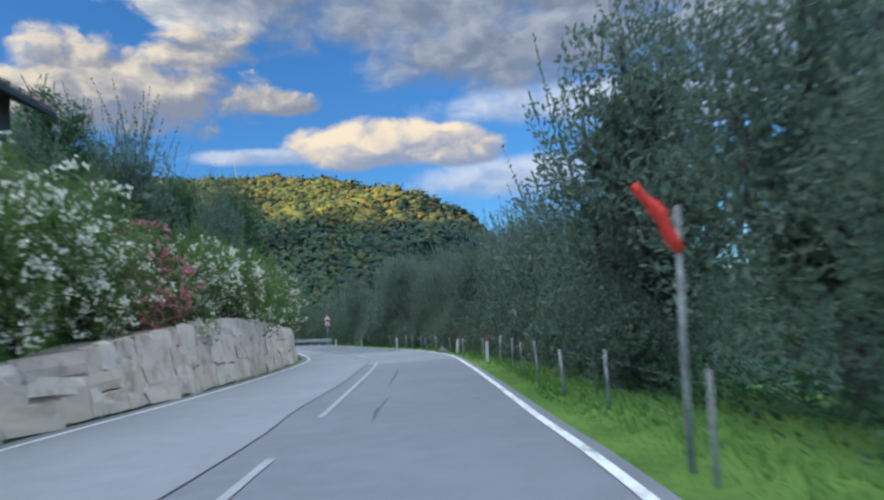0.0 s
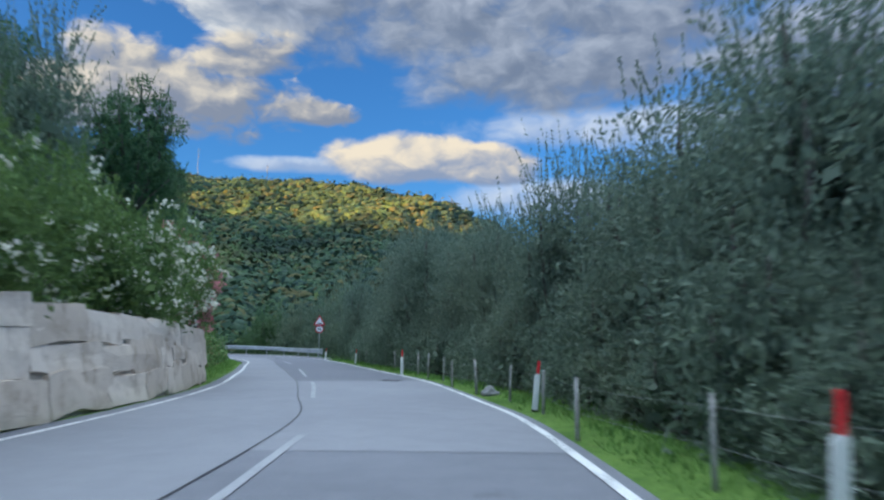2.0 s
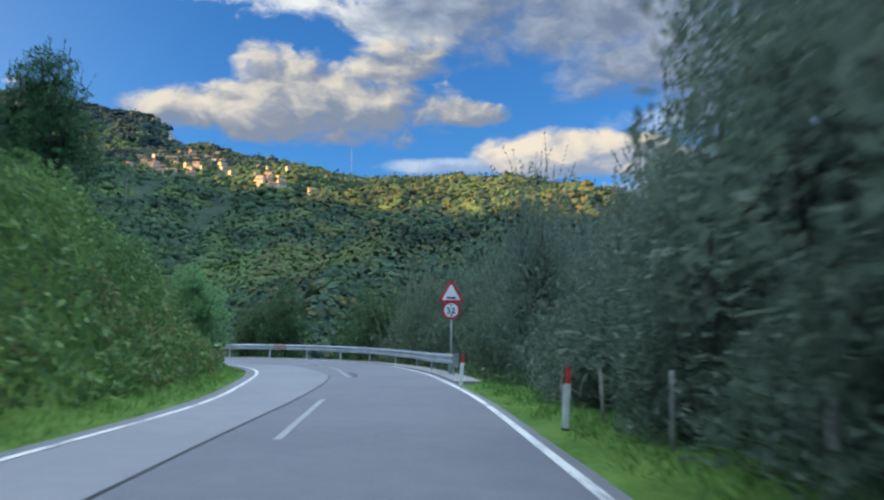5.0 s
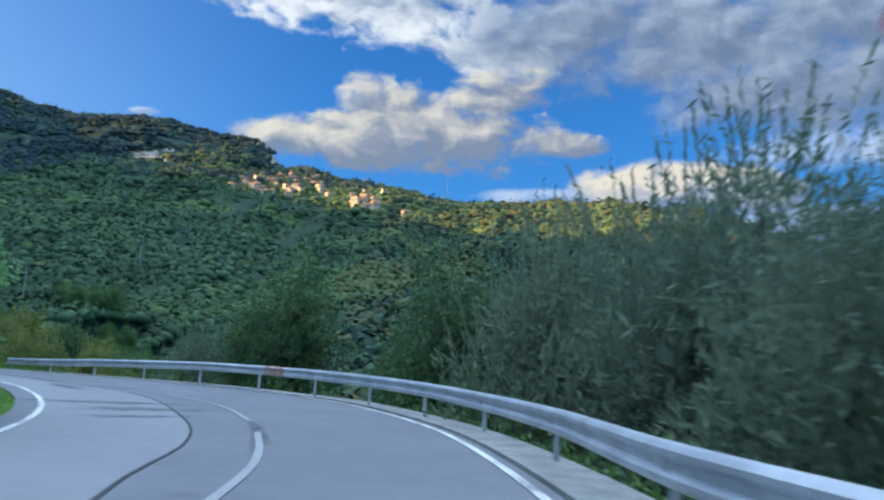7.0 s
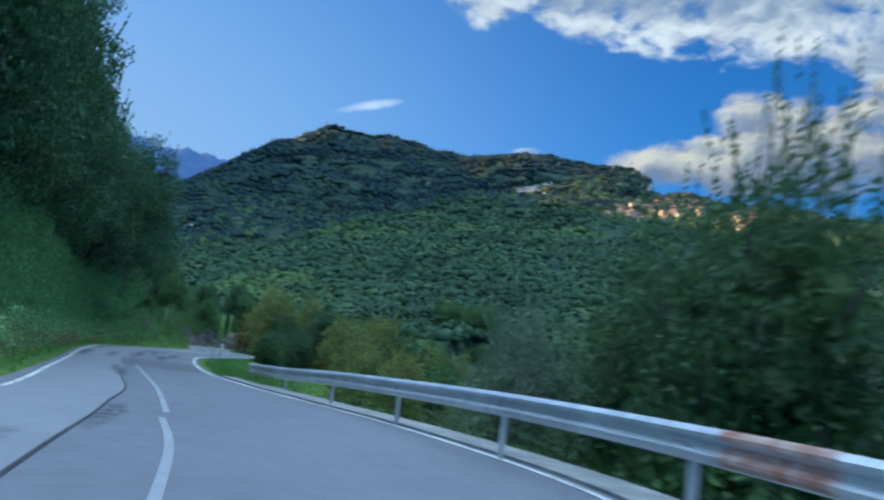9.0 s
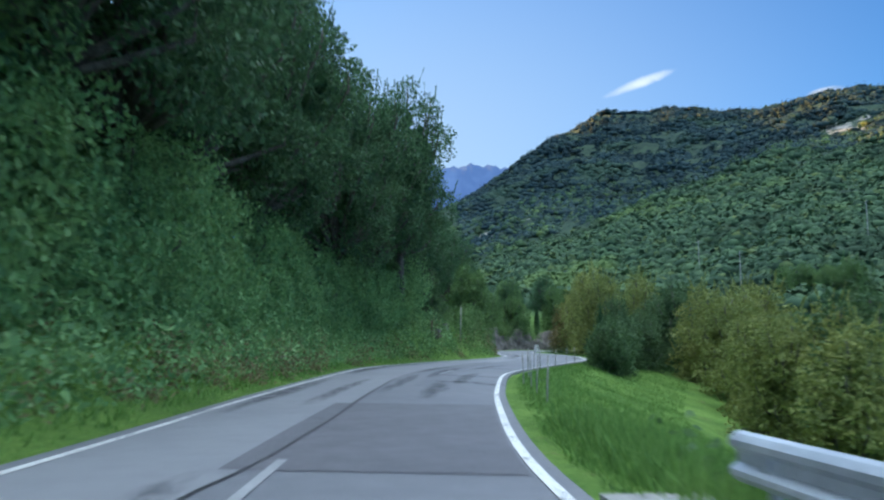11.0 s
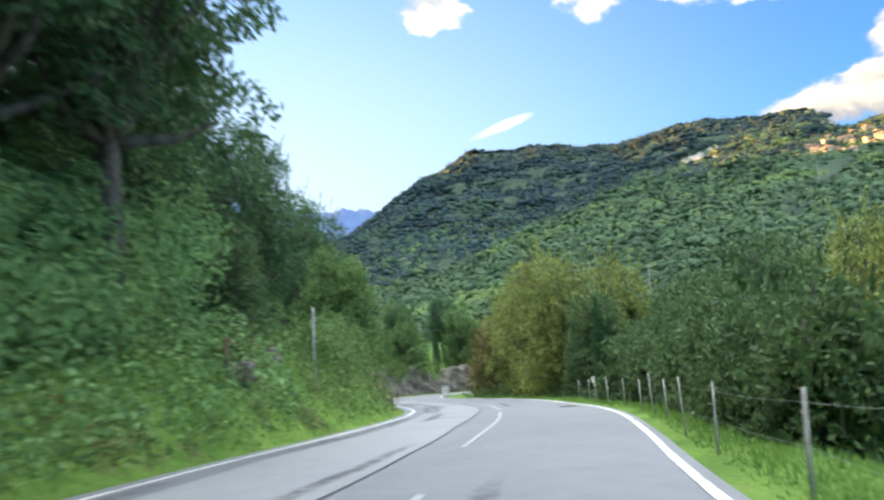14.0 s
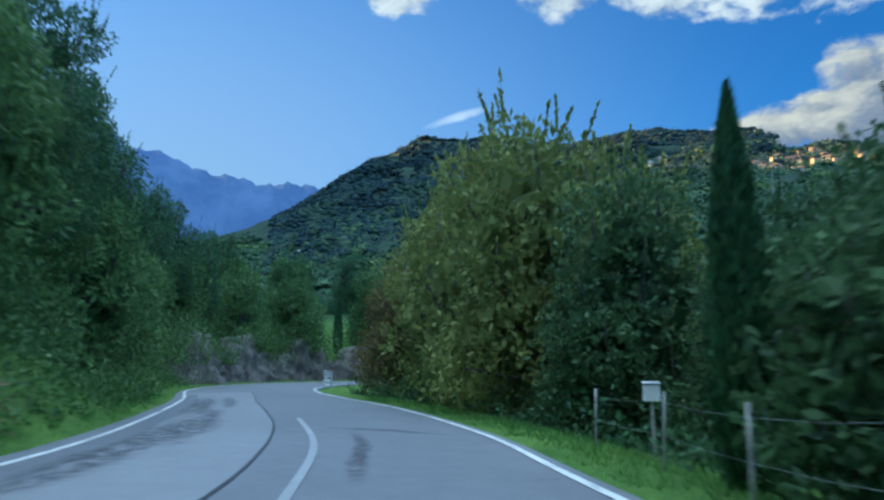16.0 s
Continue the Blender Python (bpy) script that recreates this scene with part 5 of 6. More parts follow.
for k, (y, tint, s) in enumerate(((5.0, "white", 1.1), (9.0, "mixed", 1.1), (12.0, "white", 1.2), (15.0, "white", 1.2), (18.0, "white", 1.2), (20.6, "pink", 1.15), (22.9, "white", 1.0), (25.8, "white", 1.15), (28.4, "white", 1.2), (30.8, "mixed", 1.2), (33.8, "mixed", 1.15), (36.8, "mixed", 1.15), (39.6, "mixed", 1.1), (42.3, "white", 1.1), (44.8, "white", 1.05), (46.6, "pink", 0.8))):
    px, py, _ = left_of(np.interp(y, L_EDGE[:130, 1], L_EDGE[:130, 0]), y, 2.15)
    oleander(px, py, s, tint, 300 + k, 0.55)
oleander(-11.8, 47.4, 1.15, "pink", 330, 0.4)


# ---- woods on the far slopes ----
def icosphere(level):
    bm = bmesh.new()
    bmesh.ops.create_icosphere(bm, subdivisions=level, radius=1.0)
    v = np.array([x.co[:] for x in bm.verts])
    f = np.array([[x.index for x in q.verts] for q in bm.faces])
    bm.free()
    return v, f


def far_woods(name, eye, az0, az1, r0, r1, count, size0, size1, level, seed, label, mat="canopy"):
    g = np.random.default_rng(seed)
    a = np.radians(g.uniform(az0, az1, count * 3))
    u = g.random(count * 3)
    r = r0 * (r1 / r0) ** u
    xy = np.column_stack([eye[0] - r * np.sin(a), eye[1] + r * np.cos(a)])
    h, wood, rock = land(xy)
    keep = np.nonzero((wood > 0.9) & (rock + 0.5 * g.random(len(rock)) < 0.68) & (h > -14.6))[0][:count]
    xy, h, r = xy[keep], h[keep], r[keep]
    v0, f0 = icosphere(1)
    n, k = len(xy), len(v0)
    size = (size0 + (size1 - size0) * (r - r0) / (r1 - r0)) * g.uniform(0.45, 1.5, n)
    mid = np.column_stack([xy, h + size * 0.16])
    v = v0[None] * np.array((1.0, 1.0, 0.62)) * (size[:, None] * g.uniform(0.72, 0.98, (n, k)))[..., None] + mid[:, None]
    f = (f0[None] + (np.arange(n) * k)[:, None, None]).reshape(-1, 3)
    # sprays of leaves break each crown's outline
    d = unit(g.normal(size=(n, level, 3)) + np.array((0, 0, 0.35)))
    p = (mid[:, None] + d * (size[:, None] * g.uniform(0.7, 1.08, (n, level)))[..., None]).reshape(-1, 3)
    s_ = np.repeat(size, level)
    out_way = d.reshape(-1, 3)
    lay = unit(np.cross(out_way, g.normal(size=(n * level, 3)))) + 0.25 * g.normal(size=(n * level, 3))
    wide = unit(np.cross(out_way, lay)) * (s_ * g.uniform(0.14, 0.28, n * level))[:, None]
    lay = unit(lay) * (s_ * g.uniform(0.18, 0.38, n * level))[:, None]
    q = np.stack([p - lay, p + wide + 0.15 * lay, p + lay, p - wide + 0.15 * lay], 1).reshape(-1, 3)
    qf = np.arange(4 * n * level).reshape(-1, 4)
    tris = np.concatenate([qf[:, (0, 1, 2)], qf[:, (0, 2, 3)]]) + n * k
    allv = np.concatenate([v.reshape(-1, 3), q])
    tagged(new(name, mesh_of(name, allv, np.concatenate([f, tris]), M[mat], True)), label, "woods", kind="stuff")


far_woods("woods_near_hill", EYE_HILL, -14, 24, 185, 1000, 10000, 3.2, 6.0, 4, 41, "dense mixed woods on the near hill, some crowns tinted sun gold", "canopy_hill")
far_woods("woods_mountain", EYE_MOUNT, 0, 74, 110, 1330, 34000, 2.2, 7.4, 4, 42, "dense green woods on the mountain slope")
far_woods("woods_high", EYE_MOUNT, 16, 70, 1000, 3000, 34000, 6.0, 11.0, 2, 43, "distant dark woods near the mountain crest, tinted haze blue", "canopy_high")
far_woods("woods_foot", EYE_MOUNT, -20, 62, 38, 240, 6000, 1.4, 2.4, 12, 45, "green scrub and woods at the foot of the slope")
far_woods("woods_valley", (-105, 140), 35, 110, 62, 420, 1500, 2.3, 3.6, 26, 44, "green woods filling the valley beyond the road")


# ---- the stone wall on the hill side ----
def wall_top(y):
    return float(np.interp(y, (-20, 4, 12, 18, 24, 30, 36, 48), (1.0, 1.0, 1.12, 1.6, 2.05, 2.05, 1.8, 1.6)))


w_i = range(step_near(L_EDGE, -6.5, 1.0), iL["wall1"] - 1)
wall_line = [beside(L_EDGE, i, 0.68, -1) for i in w_i]
bm = bmesh.new()
rings = []
for n_, (px, py, hd) in enumerate(wall_line):
    nrm = Vector((-math.cos(radians(hd)), -math.sin(radians(hd)), 0))
    top = wall_top(py) + 0.06 * math.sin(n_ * 1.7)
    p0 = Vector((px, py, 0))
    rings.append([bm.verts.new(p0 + nrm * 0.02 + Vector((0, 0, -0.3))), bm.verts.new(p0 + nrm * (0.02 + 0.12 * top) + Vector((0, 0, top))), bm.verts.new(p0 + nrm * (1.35 + 0.10 * top) + Vector((0, 0, top - 0.03))), bm.verts.new(p0 + nrm * 1.4 + Vector((0, 0, -0.3)))])
for a, b in zip(rings, rings[1:]):
    for k in range(4):
        bm.faces.new((a[k], b[k], b[(k + 1) % 4], a[(k + 1) % 4]))
bm.faces.new(rings[0][::-1])
bm.faces.new(rings[-1])
bmesh.ops.recalc_face_normals(bm, faces=bm.faces[:])
stone_wall = part("wall_stone", bm, M["mortar"])
tagged(stone_wall, "pale roughly squared stone retaining wall beside the road", "wall", kind="structure")

stone_shapes = []
for s in range(8):
    bm = bmesh.new()
    bmesh.ops.create_cube(bm, size=1.0)
    bmesh.ops.subdivide_edges(bm, edges=bm.edges[:], cuts=1, use_grid_fill=True)
    g = random.Random(900 + s)
    for v in bm.verts:
        q = v.co.copy()
        v.co *= 1 - 0.045 * (sum(abs(t) > 0.4 for t in q) - 1)
        v.co += Vector((g.uniform(-0.10, 0.10), g.uniform(-0.06, 0.06), g.uniform(-0.07, 0.07)))
    me = bpy.data.meshes.new("stone")
    bm.to_mesh(me)
    bm.free()
    me.materials.append(M["stone"])
    stone_shapes.append(me)
sg = random.Random(77)
wl = np.array([(p[0], p[1]) for p in wall_line])
ws = np.r_[0, np.cumsum(np.linalg.norm(np.diff(wl, axis=0), axis=1))]
for row in range(3):
    s = sg.uniform(0, 0.6)
    while s < ws[-1] - 0.3:
        wide = sg.choice((sg.uniform(0.45, 0.8), sg.uniform(0.9, 1.5), sg.uniform(1.4, 2.3)))
        mid = min(s + wide / 2, ws[-1] - 0.2)
        px, py = np.interp(mid, ws, wl[:, 0]), np.interp(mid, ws, wl[:, 1])
        hd = np.interp(mid, ws, [p[2] for p in wall_line])
        top = wall_top(py)
        sway = 0.10 * math.sin(mid * 0.9 + row * 2.2) + 0.06 * math.sin(mid * 2.3 + row)
        low, high = (0.0 if row == 0 else top * (0.0, 0.36, 0.70)[row] + sway), top * (0.36, 0.70, 1.0)[row] + (0.10 * math.sin(mid * 0.9 + row * 2.2 + 2.2) + 0.06 * math.sin(mid * 2.3 + row + 1) if row < 2 else 0.02)
        hgt = max(high - low, 0.16)
        nrm = Vector((-math.cos(radians(hd)), -math.sin(radians(hd)), 0))
        z = (low + high) / 2
        ob = new("stone", sg.choice(stone_shapes))
        ob.parent = stone_wall
        deep = 0.22 + sg.uniform(-0.02, 0.035)
        ob.matrix_basis = pose(px + nrm.x * (0.08 + 0.12 * z), py + nrm.y * (0.08 + 0.12 * z), z, sg.uniform(-4, 4), -6.0, hd + sg.uniform(-1.2, 1.2)) @ Matrix.Diagonal((deep, wide * 1.10, hgt * 1.14, 1))
        s += wide * sg.uniform(0.96, 1.02)


# ---- the house above the wall ----
def house_above():
    t = thing("house", "old dark stone house with a tiled roof above the oleanders", "house", (-15.7, 19.3, 5.0), 0)
    bm = bmesh.new()
    box(bm, (7.0, 8.0, 5.2), (-1.2, 0, 2.0))
    part("wall", bm, M["plaster_dark"], t)
    bm = bmesh.new()
    pitch = Matrix.Rotation(radians(24), 4, "Y")
    box(bm, (5.0, 9.4, 0.16), (1.05, 0, 5.15), pitch)
    box(bm, (5.0, 9.4, 0.16), (-3.45, 0, 5.15), Matrix.Rotation(radians(-24), 4, "Y"))
    roof = part("roof", bm, M["roof_old"], t)
    for k in range(16):
        bm = bmesh.new()
        tube(bm, [(-1.1 + 0.05, -4.5 + k * 0.6, 6.27), (3.35, -4.5 + k * 0.6, 4.27)], [0.10, 0.10], 7)
        part("roof_tile", bm, M["roof_old"], roof)
    bm = bmesh.new()
    box(bm, (0.14, 9.4, 0.18), (3.36, 0, 4.02), bevel=0.03)
    part("gutter", bm, M["sign_black"], t)
    for dy in (-2, 2):
        bm = bmesh.new()
        box(bm, (0.12, 1.0, 1.3), (2.32, dy, 2.4))
        win = part("window", bm, M["glass_dark"], t)
        bm = bmesh.new()
        box(bm, (0.2, 1.2, 0.08), (2.38, dy, 1.7))
        part("sill", bm, M["concrete"], win)


house_above()


# ---- guardrails ----
def w_beam(bm, pts, ups, flip=1.0):
    """A folded steel rail swept along points; ups: height of its top at each point."""
    prof = [(0.0, 0.0), (0.04, -0.017), (0.082, -0.058), (0.082, -0.10), (0.024, -0.148), (0.024, -0.212), (0.082, -0.26), (0.082, -0.30), (0.04, -0.343), (0.0, -0.36)]
    pts = [np.array(p) for p in pts]
    rings = []
    for i, p in enumerate(pts):
        w = pts[min(i + 1, len(pts) - 1)] - pts[max(i - 1, 0)]
        w = w / np.linalg.norm(w)
        inn = flip * np.array([-w[1], w[0]])
        ring = [bm.verts.new((p[0] + inn[0] * d, p[1] + inn[1] * d, ups[i] + z)) for d, z in prof]
        ring += [bm.verts.new((p[0] + inn[0] * (d - 0.006), p[1] + inn[1] * (d - 0.006), ups[i] + z)) for d, z in prof[::-1]]
        rings.append(ring)
    k = len(rings[0])
    for a, b in zip(rings, rings[1:]):
        for j in range(k):
            bm.faces.new((a[j], a[(j + 1) % k], b[(j + 1) % k], b[j]))
    bm.faces.new(rings[0][::-1])
    bm.faces.new(rings[-1])


POSTS = [(-13.22, 84.45, 0.0), (-13.66, 85.68, 0.0), (-15.05, 88.3, 0.0), (-16.95, 92.8, 0.0), (-19.3, 96.85, 0.03), (-21.95, 100.2, 0.10), (-24.9, 103.0, 0.16), (-28.55, 106.0, 0.21), (-32.4, 108.2, 0.24), (-36.5, 109.7, 0.24),
         (-40.8, 111.0, 0.17), (-44.9, 112.05, 0.08), (-48.95, 113.0, -0.06), (-53.1, 114.05, -0.13)]
rail = thing("guardrail", "galvanised steel guardrail on posts along the outer bend", "guardrail", (0, 0, 0))
rp = spline([(-13.0, 83.8, 0.0)] + POSTS + [(-53.95, 114.3, -0.13)], 0.5)
cuts = list(range(0, len(rp), 8)) + [len(rp) - 1]
for a, b in zip(cuts, cuts[1:]):
    if b - a < 1:
        continue
    seg = rp[a:b + 1]
    bm = bmesh.new()
    w_beam(bm, seg[:, :2], seg[:, 2] + 0.77)
    bm.normal_update()
    beam = part("beam", bm, M["steel"], rail)
    hd = math.degrees(math.atan2(-(seg[1] - seg[0])[0], (seg[1] - seg[0])[1]))
    for dz in (-0.08, -0.28):
        bm = bmesh.new()
        bmesh.ops.create_cone(bm, cap_ends=True, segments=8, radius1=0.018, radius2=0.014, depth=0.02, matrix=Matrix.Translation((seg[0][0], seg[0][1], seg[0][2] + 0.77 + dz)) @ pose(0, 0, 0, 0, 0, hd) @ pose(-0.075, 0, 0, 0, 90, 0))
        part("bolt", bm, M["steel_dull"], beam)
for px, py, pz in POSTS:
    i = int(((rp[:, :2] - (px, py)) ** 2).sum(1).argmin())
    w = rp[min(i + 1, len(rp) - 1)] - rp[max(i - 1, 0)]
    hd = math.degrees(math.atan2(-w[0], w[1]))
    bm = bmesh.new()
    m = pose(px, py, pz, 0, 0, hd)
    for size, at in (((0.006, 0.12, 1.3), (0.02, 0, 0.02)), ((0.05, 0.006, 1.3), (0.045, 0.06, 0.02)), ((0.05, 0.006, 1.3), (0.045, -0.06, 0.02))):
        box(bm, size, m @ Vector(at), m.to_3x3().to_4x4())
    box(bm, (0.07, 0.1, 0.2), m @ Vector((-0.015, 0, 0.57)), m.to_3x3().to_4x4())
    part("post", bm, M["steel_dull"], rail)
# flared end plate and the scraped rusty stretch
bm = bmesh.new()
w0 = rp[0] - rp[3]
w0 = w0 / np.linalg.norm(w0[:2])
e0 = rp[0]
vs = []
for k, u in enumerate(np.linspace(0, 1, 7)):
    cx, cy = e0[0] + w0[0] * 0.3 * u + 0.12 * u * u, e0[1] + w0[1] * 0.3 * u
    up = 0.05 * math.sin(u * math.pi / 2)
    vs.append([bm.verts.new((cx, cy, e0[2] + 0.80 + up)), bm.verts.new((cx - 0.05 * (1 - u), cy, e0[2] + 0.59)), bm.verts.new((cx, cy, e0[2] + 0.38 - up))])
for a, b in zip(vs, vs[1:]):
    for k in range(2):
        bm.faces.new((a[k], b[k], b[k + 1], a[k + 1]))
bmesh.ops.solidify(bm, geom=bm.faces[:], thickness=0.006)
part("end_plate", bm, M["steel"], rail, "flared steel end plate")
ia = int(((rp[:, :2] - (-30.8, 107.25)) ** 2).sum(1).argmin())
seg = rp[ia:ia + 4].copy()
bm = bmesh.new()
w_beam(bm, offset_line(seg[:, :2], 0.004, -1), seg[:, 2] + 0.774)
part("rusted_patch", bm, M["rust"], rail, "scraped patch of red-brown rust")

# short barrier far along the road
barrier = thing("barrier", "short white steel barrier at the far bend", "guardrail", (0, 0, 0))
bp = spline([(-146.5, 156.5), (-143.5, 155.0), (-140.5, 154.2)], 0.5)
for top in (0.98, 0.52):
    bm = bmesh.new()
    w_beam(bm, bp, np.full(len(bp), top))
    part("beam", bm, M["white_plastic"], barrier)
for k in (0, len(bp) // 2, len(bp) - 1):
    bm = bmesh.new()
    box(bm, (0.1, 0.1, 1.2), (bp[k][0] + 0.06, bp[k][1] + 0.06, 0.35), bevel=0.01)
    part("post", bm, M["steel_dull"], barrier)
barrier2 = thing("barrier", "pale steel barrier across the far bend", "guardrail", (0, 0, 0))
bp = spline([(-163.0, 164.0), (-158.5, 156.5), (-153.0, 151.5), (-148.0, 149.0)], 0.5)
bm = bmesh.new()
w_beam(bm, bp, np.full(len(bp), 0.74), -1.0)
part("beam", bm, M["white_plastic"], barrier2)
for k in range(0, len(bp), 6):
    bm = bmesh.new()
    box(bm, (0.1, 0.1, 1.0), (bp[k][0], bp[k][1], 0.22), bevel=0.01)
    part("post", bm, M["steel_dull"], barrier2)


# ---- road posts ----
def delineator(x, y, tall=0.98, lean=0.0, turn=0.0):
    t = thing("delineator_post", "white plastic road post with a red reflector top", "road post", (x, y, max(height(x, y), -0.03)), turn, "white road posts")
    t.matrix_basis = t.matrix_basis @ pose(0, 0, 0, 0, lean, 0)
    bm = bmesh.new()
    box(bm, (0.11, 0.07, tall * 0.74 + 0.1), (0, 0, tall * 0.37 - 0.05), bevel=0.02)
    bm.normal_update()
    for v in bm.verts:
        if v.co.z > tall * 0.7:
            v.co.z += 0.25 * v.co.x
    part("body", bm, M["white_plastic"], t)
    bm = bmesh.new()
    box(bm, (0.055, 0.045, tall * 0.28), (0.01, 0, tall * 0.86), bevel=0.012)
    part("reflector", bm, M["red_plastic"], t, "red reflector blade")
    bm = bmesh.new()
    box(bm, (0.114, 0.074, 0.06), (0, 0, 0.0), bevel=0.01)
    part("foot", bm, M["sign_black"], t)


for x, y, tall, lean, turn in ((1.33, 26.8, 1.0, 2, 5), (0.4, 36.8, 0.95, 5, 5), (-3.55, 52.5, 1.0, 0, 15), (-7.9, 68.9, 0.9, 3, 18), (-11.7, 79.0, 0.9, 4, 20)):
    delineator(x, y, tall, lean, turn)


# ---- wire fences on wooden posts ----
def fence(points, tall, label, thick=(0.026, 0.039), wires=(0.45, 0.86)):
    t = thing("wire_fence", label, "fence", (0, 0, 0))
    g = random.Random(len(points))
    tops = []
    for x, y in points:
        z = height(x, y)
        lx, ly, th = g.uniform(-0.06, 0.06), g.uniform(-0.06, 0.06), tall * g.uniform(0.9, 1.1)
        bm = bmesh.new()
        r = g.uniform(*thick)
        tube(bm, [(x, y, z - 0.3), (x + lx * 0.5, y + ly * 0.5, z + th * 0.5), (x + lx, y + ly, z + th)], [r * 1.1, r, r * 0.92], 8)
        part("post", bm, M["wood"], t, smooth=True)
        tops.append((Vector((x, y, z)), Vector((x + lx, y + ly, z + th))))
    for u in wires:
        for (a0, a1), (b0, b1) in zip(tops, tops[1:]):
            p, q = a0.lerp(a1, u), b0.lerp(b1, u)
            bm = bmesh.new()
            tube(bm, [p, p.lerp(q, 0.5) - Vector((0, 0, 0.025)), q], [0.002] * 3, 4, False)
            part("wire", bm, M["wire"], t)


FENCE_A = [(2.05, 6.15), (2.3, 11.3), (2.05, 13.9), (2.0, 17.3), (1.85, 19.6), (1.85, 22.4), (1.7, 25.7), (1.3, 29.0), (0.62, 32.6), (0.5, 36.2), (0.05, 39.3), (-0.65, 42.1), (-1.35, 44.8), (-1.75, 48.3), (-2.4, 50.5), (-2.95, 53.2), (-3.9, 57.7), (-4.6, 60.6), (-5.5, 63.9), (-6.5, 67.1), (-7.4, 70.4), (-8.4, 73.7), (-9.4, 77.1)]
fence(FENCE_A, 0.86, "low fence of grey weathered posts and wire along the verge")
FENCE_B = [(-63.6, 117.6), (-66.0, 118.5), (-68.3, 119.45), (-70.9, 120.4), (-74.2, 122.1), (-77.3, 123.5), (-79.5, 124.8), (-81.8, 126.2), (-84.4, 128.3), (-87.6, 130.6), (-90.1, 132.5), (-93.9, 135.7), (-95.6, 136.8), (-97.5, 138.1), (-100.2, 139.8), (-102.4, 140.9), (-104.4, 141.9), (-106.6, 143.3), (-109.4, 144.9)]
fence(FENCE_B, 1.0, "fence of thin grey posts and wire on the grass edge", (0.017, 0.027))


# ---- signs ----
def road_sign():
    t = thing("road_sign", "red-bordered warning triangle and height limit disc on a steel pole", "road sign", (-13.52, 85.55, 0.0), 14)
    bm = bmesh.new()
    tube(bm, [(0, 0.03, -0.4), (0, 0.03, 3.3)], [0.03, 0.03], 12)
    part("pole", bm, M["steel_dull"], t, smooth=True)

    def plate(name, outline, y, mat, parent, thick=0.006, label=""):
        bm = bmesh.new()
        f = bm.faces.new([bm.verts.new((x, y, z)) for x, z in outline])
        ex = bmesh.ops.extrude_face_region(bm, geom=[f])
        bmesh.ops.translate(bm, vec=(0, thick, 0), verts=[v for v in ex["geom"] if isinstance(v, bmesh.types.BMVert)])
        bmesh.ops.recalc_face_normals(bm, faces=bm.faces[:])
        return part(name, bm, mat, parent, label)

    def tri(size, cz, round_=0.05):
        out = []
        for k in range(3):
            a = radians(90 + 120 * k)
            cx_, cz_ = (size * 0.577 - round_ * 2) * math.cos(a), cz + (size * 0.577 - round_ * 2) * math.sin(a)
            for j in range(-3, 4):
                b = a + radians(20 * j)
                out.append((cx_ + round_ * math.cos(b), cz_ + round_ * math.sin(b)))
        return out[::-1]

    def disc(r, cz):
        return [(r * math.cos(a), cz + r * math.sin(a)) for a in np.linspace(0, -2 * math.pi, 40, endpoint=False)]

    tz, cz = 3.02, 2.42
    warn = plate("triangle", tri(1.03, tz), -0.02, M["sign_red"], t, 0.015, "red-bordered warning triangle")
    plate("face", tri(0.72, tz, 0.025), -0.026, M["sign_white"], warn)
    bumps = [(-0.19, tz - 0.165), (-0.19, tz - 0.13)] + [(-0.19 + 0.19 * k / 8, tz - 0.13 + 0.055 * math.sin(math.pi * k / 8)) for k in range(1, 9)] + [(0.19 * k / 8, tz - 0.13 + 0.055 * math.sin(math.pi * k / 8)) for k in range(1, 9)] + [(0.19, tz - 0.165)]
    plate("bump_symbol", bumps, -0.031, M["sign_black"], warn)
    limit = plate("disc", disc(0.345, cz), -0.02, M["sign_red"], t, 0.015, "red-bordered white limit disc")
    plate("face", disc(0.265, cz), -0.026, M["sign_white"], limit)
    plate("arrow", [(-0.06, cz + 0.225), (0.06, cz + 0.225), (0.0, cz + 0.145)], -0.031, M["sign_black"], limit)
    plate("arrow", [(-0.06, cz - 0.225), (0.0, cz - 0.145), (0.06, cz - 0.225)], -0.031, M["sign_black"], limit)
    for text, size, x, z in (("3", 0.34, -0.19, cz - 0.125), ("m", 0.13, 0.035, cz + 0.03), ("00", 0.145, 0.0, cz - 0.125)):
        cu = bpy.data.curves.new("figure", "FONT")
        cu.body, cu.size, cu.extrude, cu.offset = text, size, 0.002, 0.006
        cu.materials.append(M["sign_black"])
        ob = new("figure", cu)
        ob.parent = limit
        ob.matrix_basis = pose(x, -0.032, z, 90, 0, 0)
    for z in (tz - 0.1, cz):
        bm = bmesh.new()
        box(bm, (0.16, 0.03, 0.04), (0, 0.0, z), bevel=0.006)
        part("bracket", bm, M["steel_dull"], t)


road_sign()


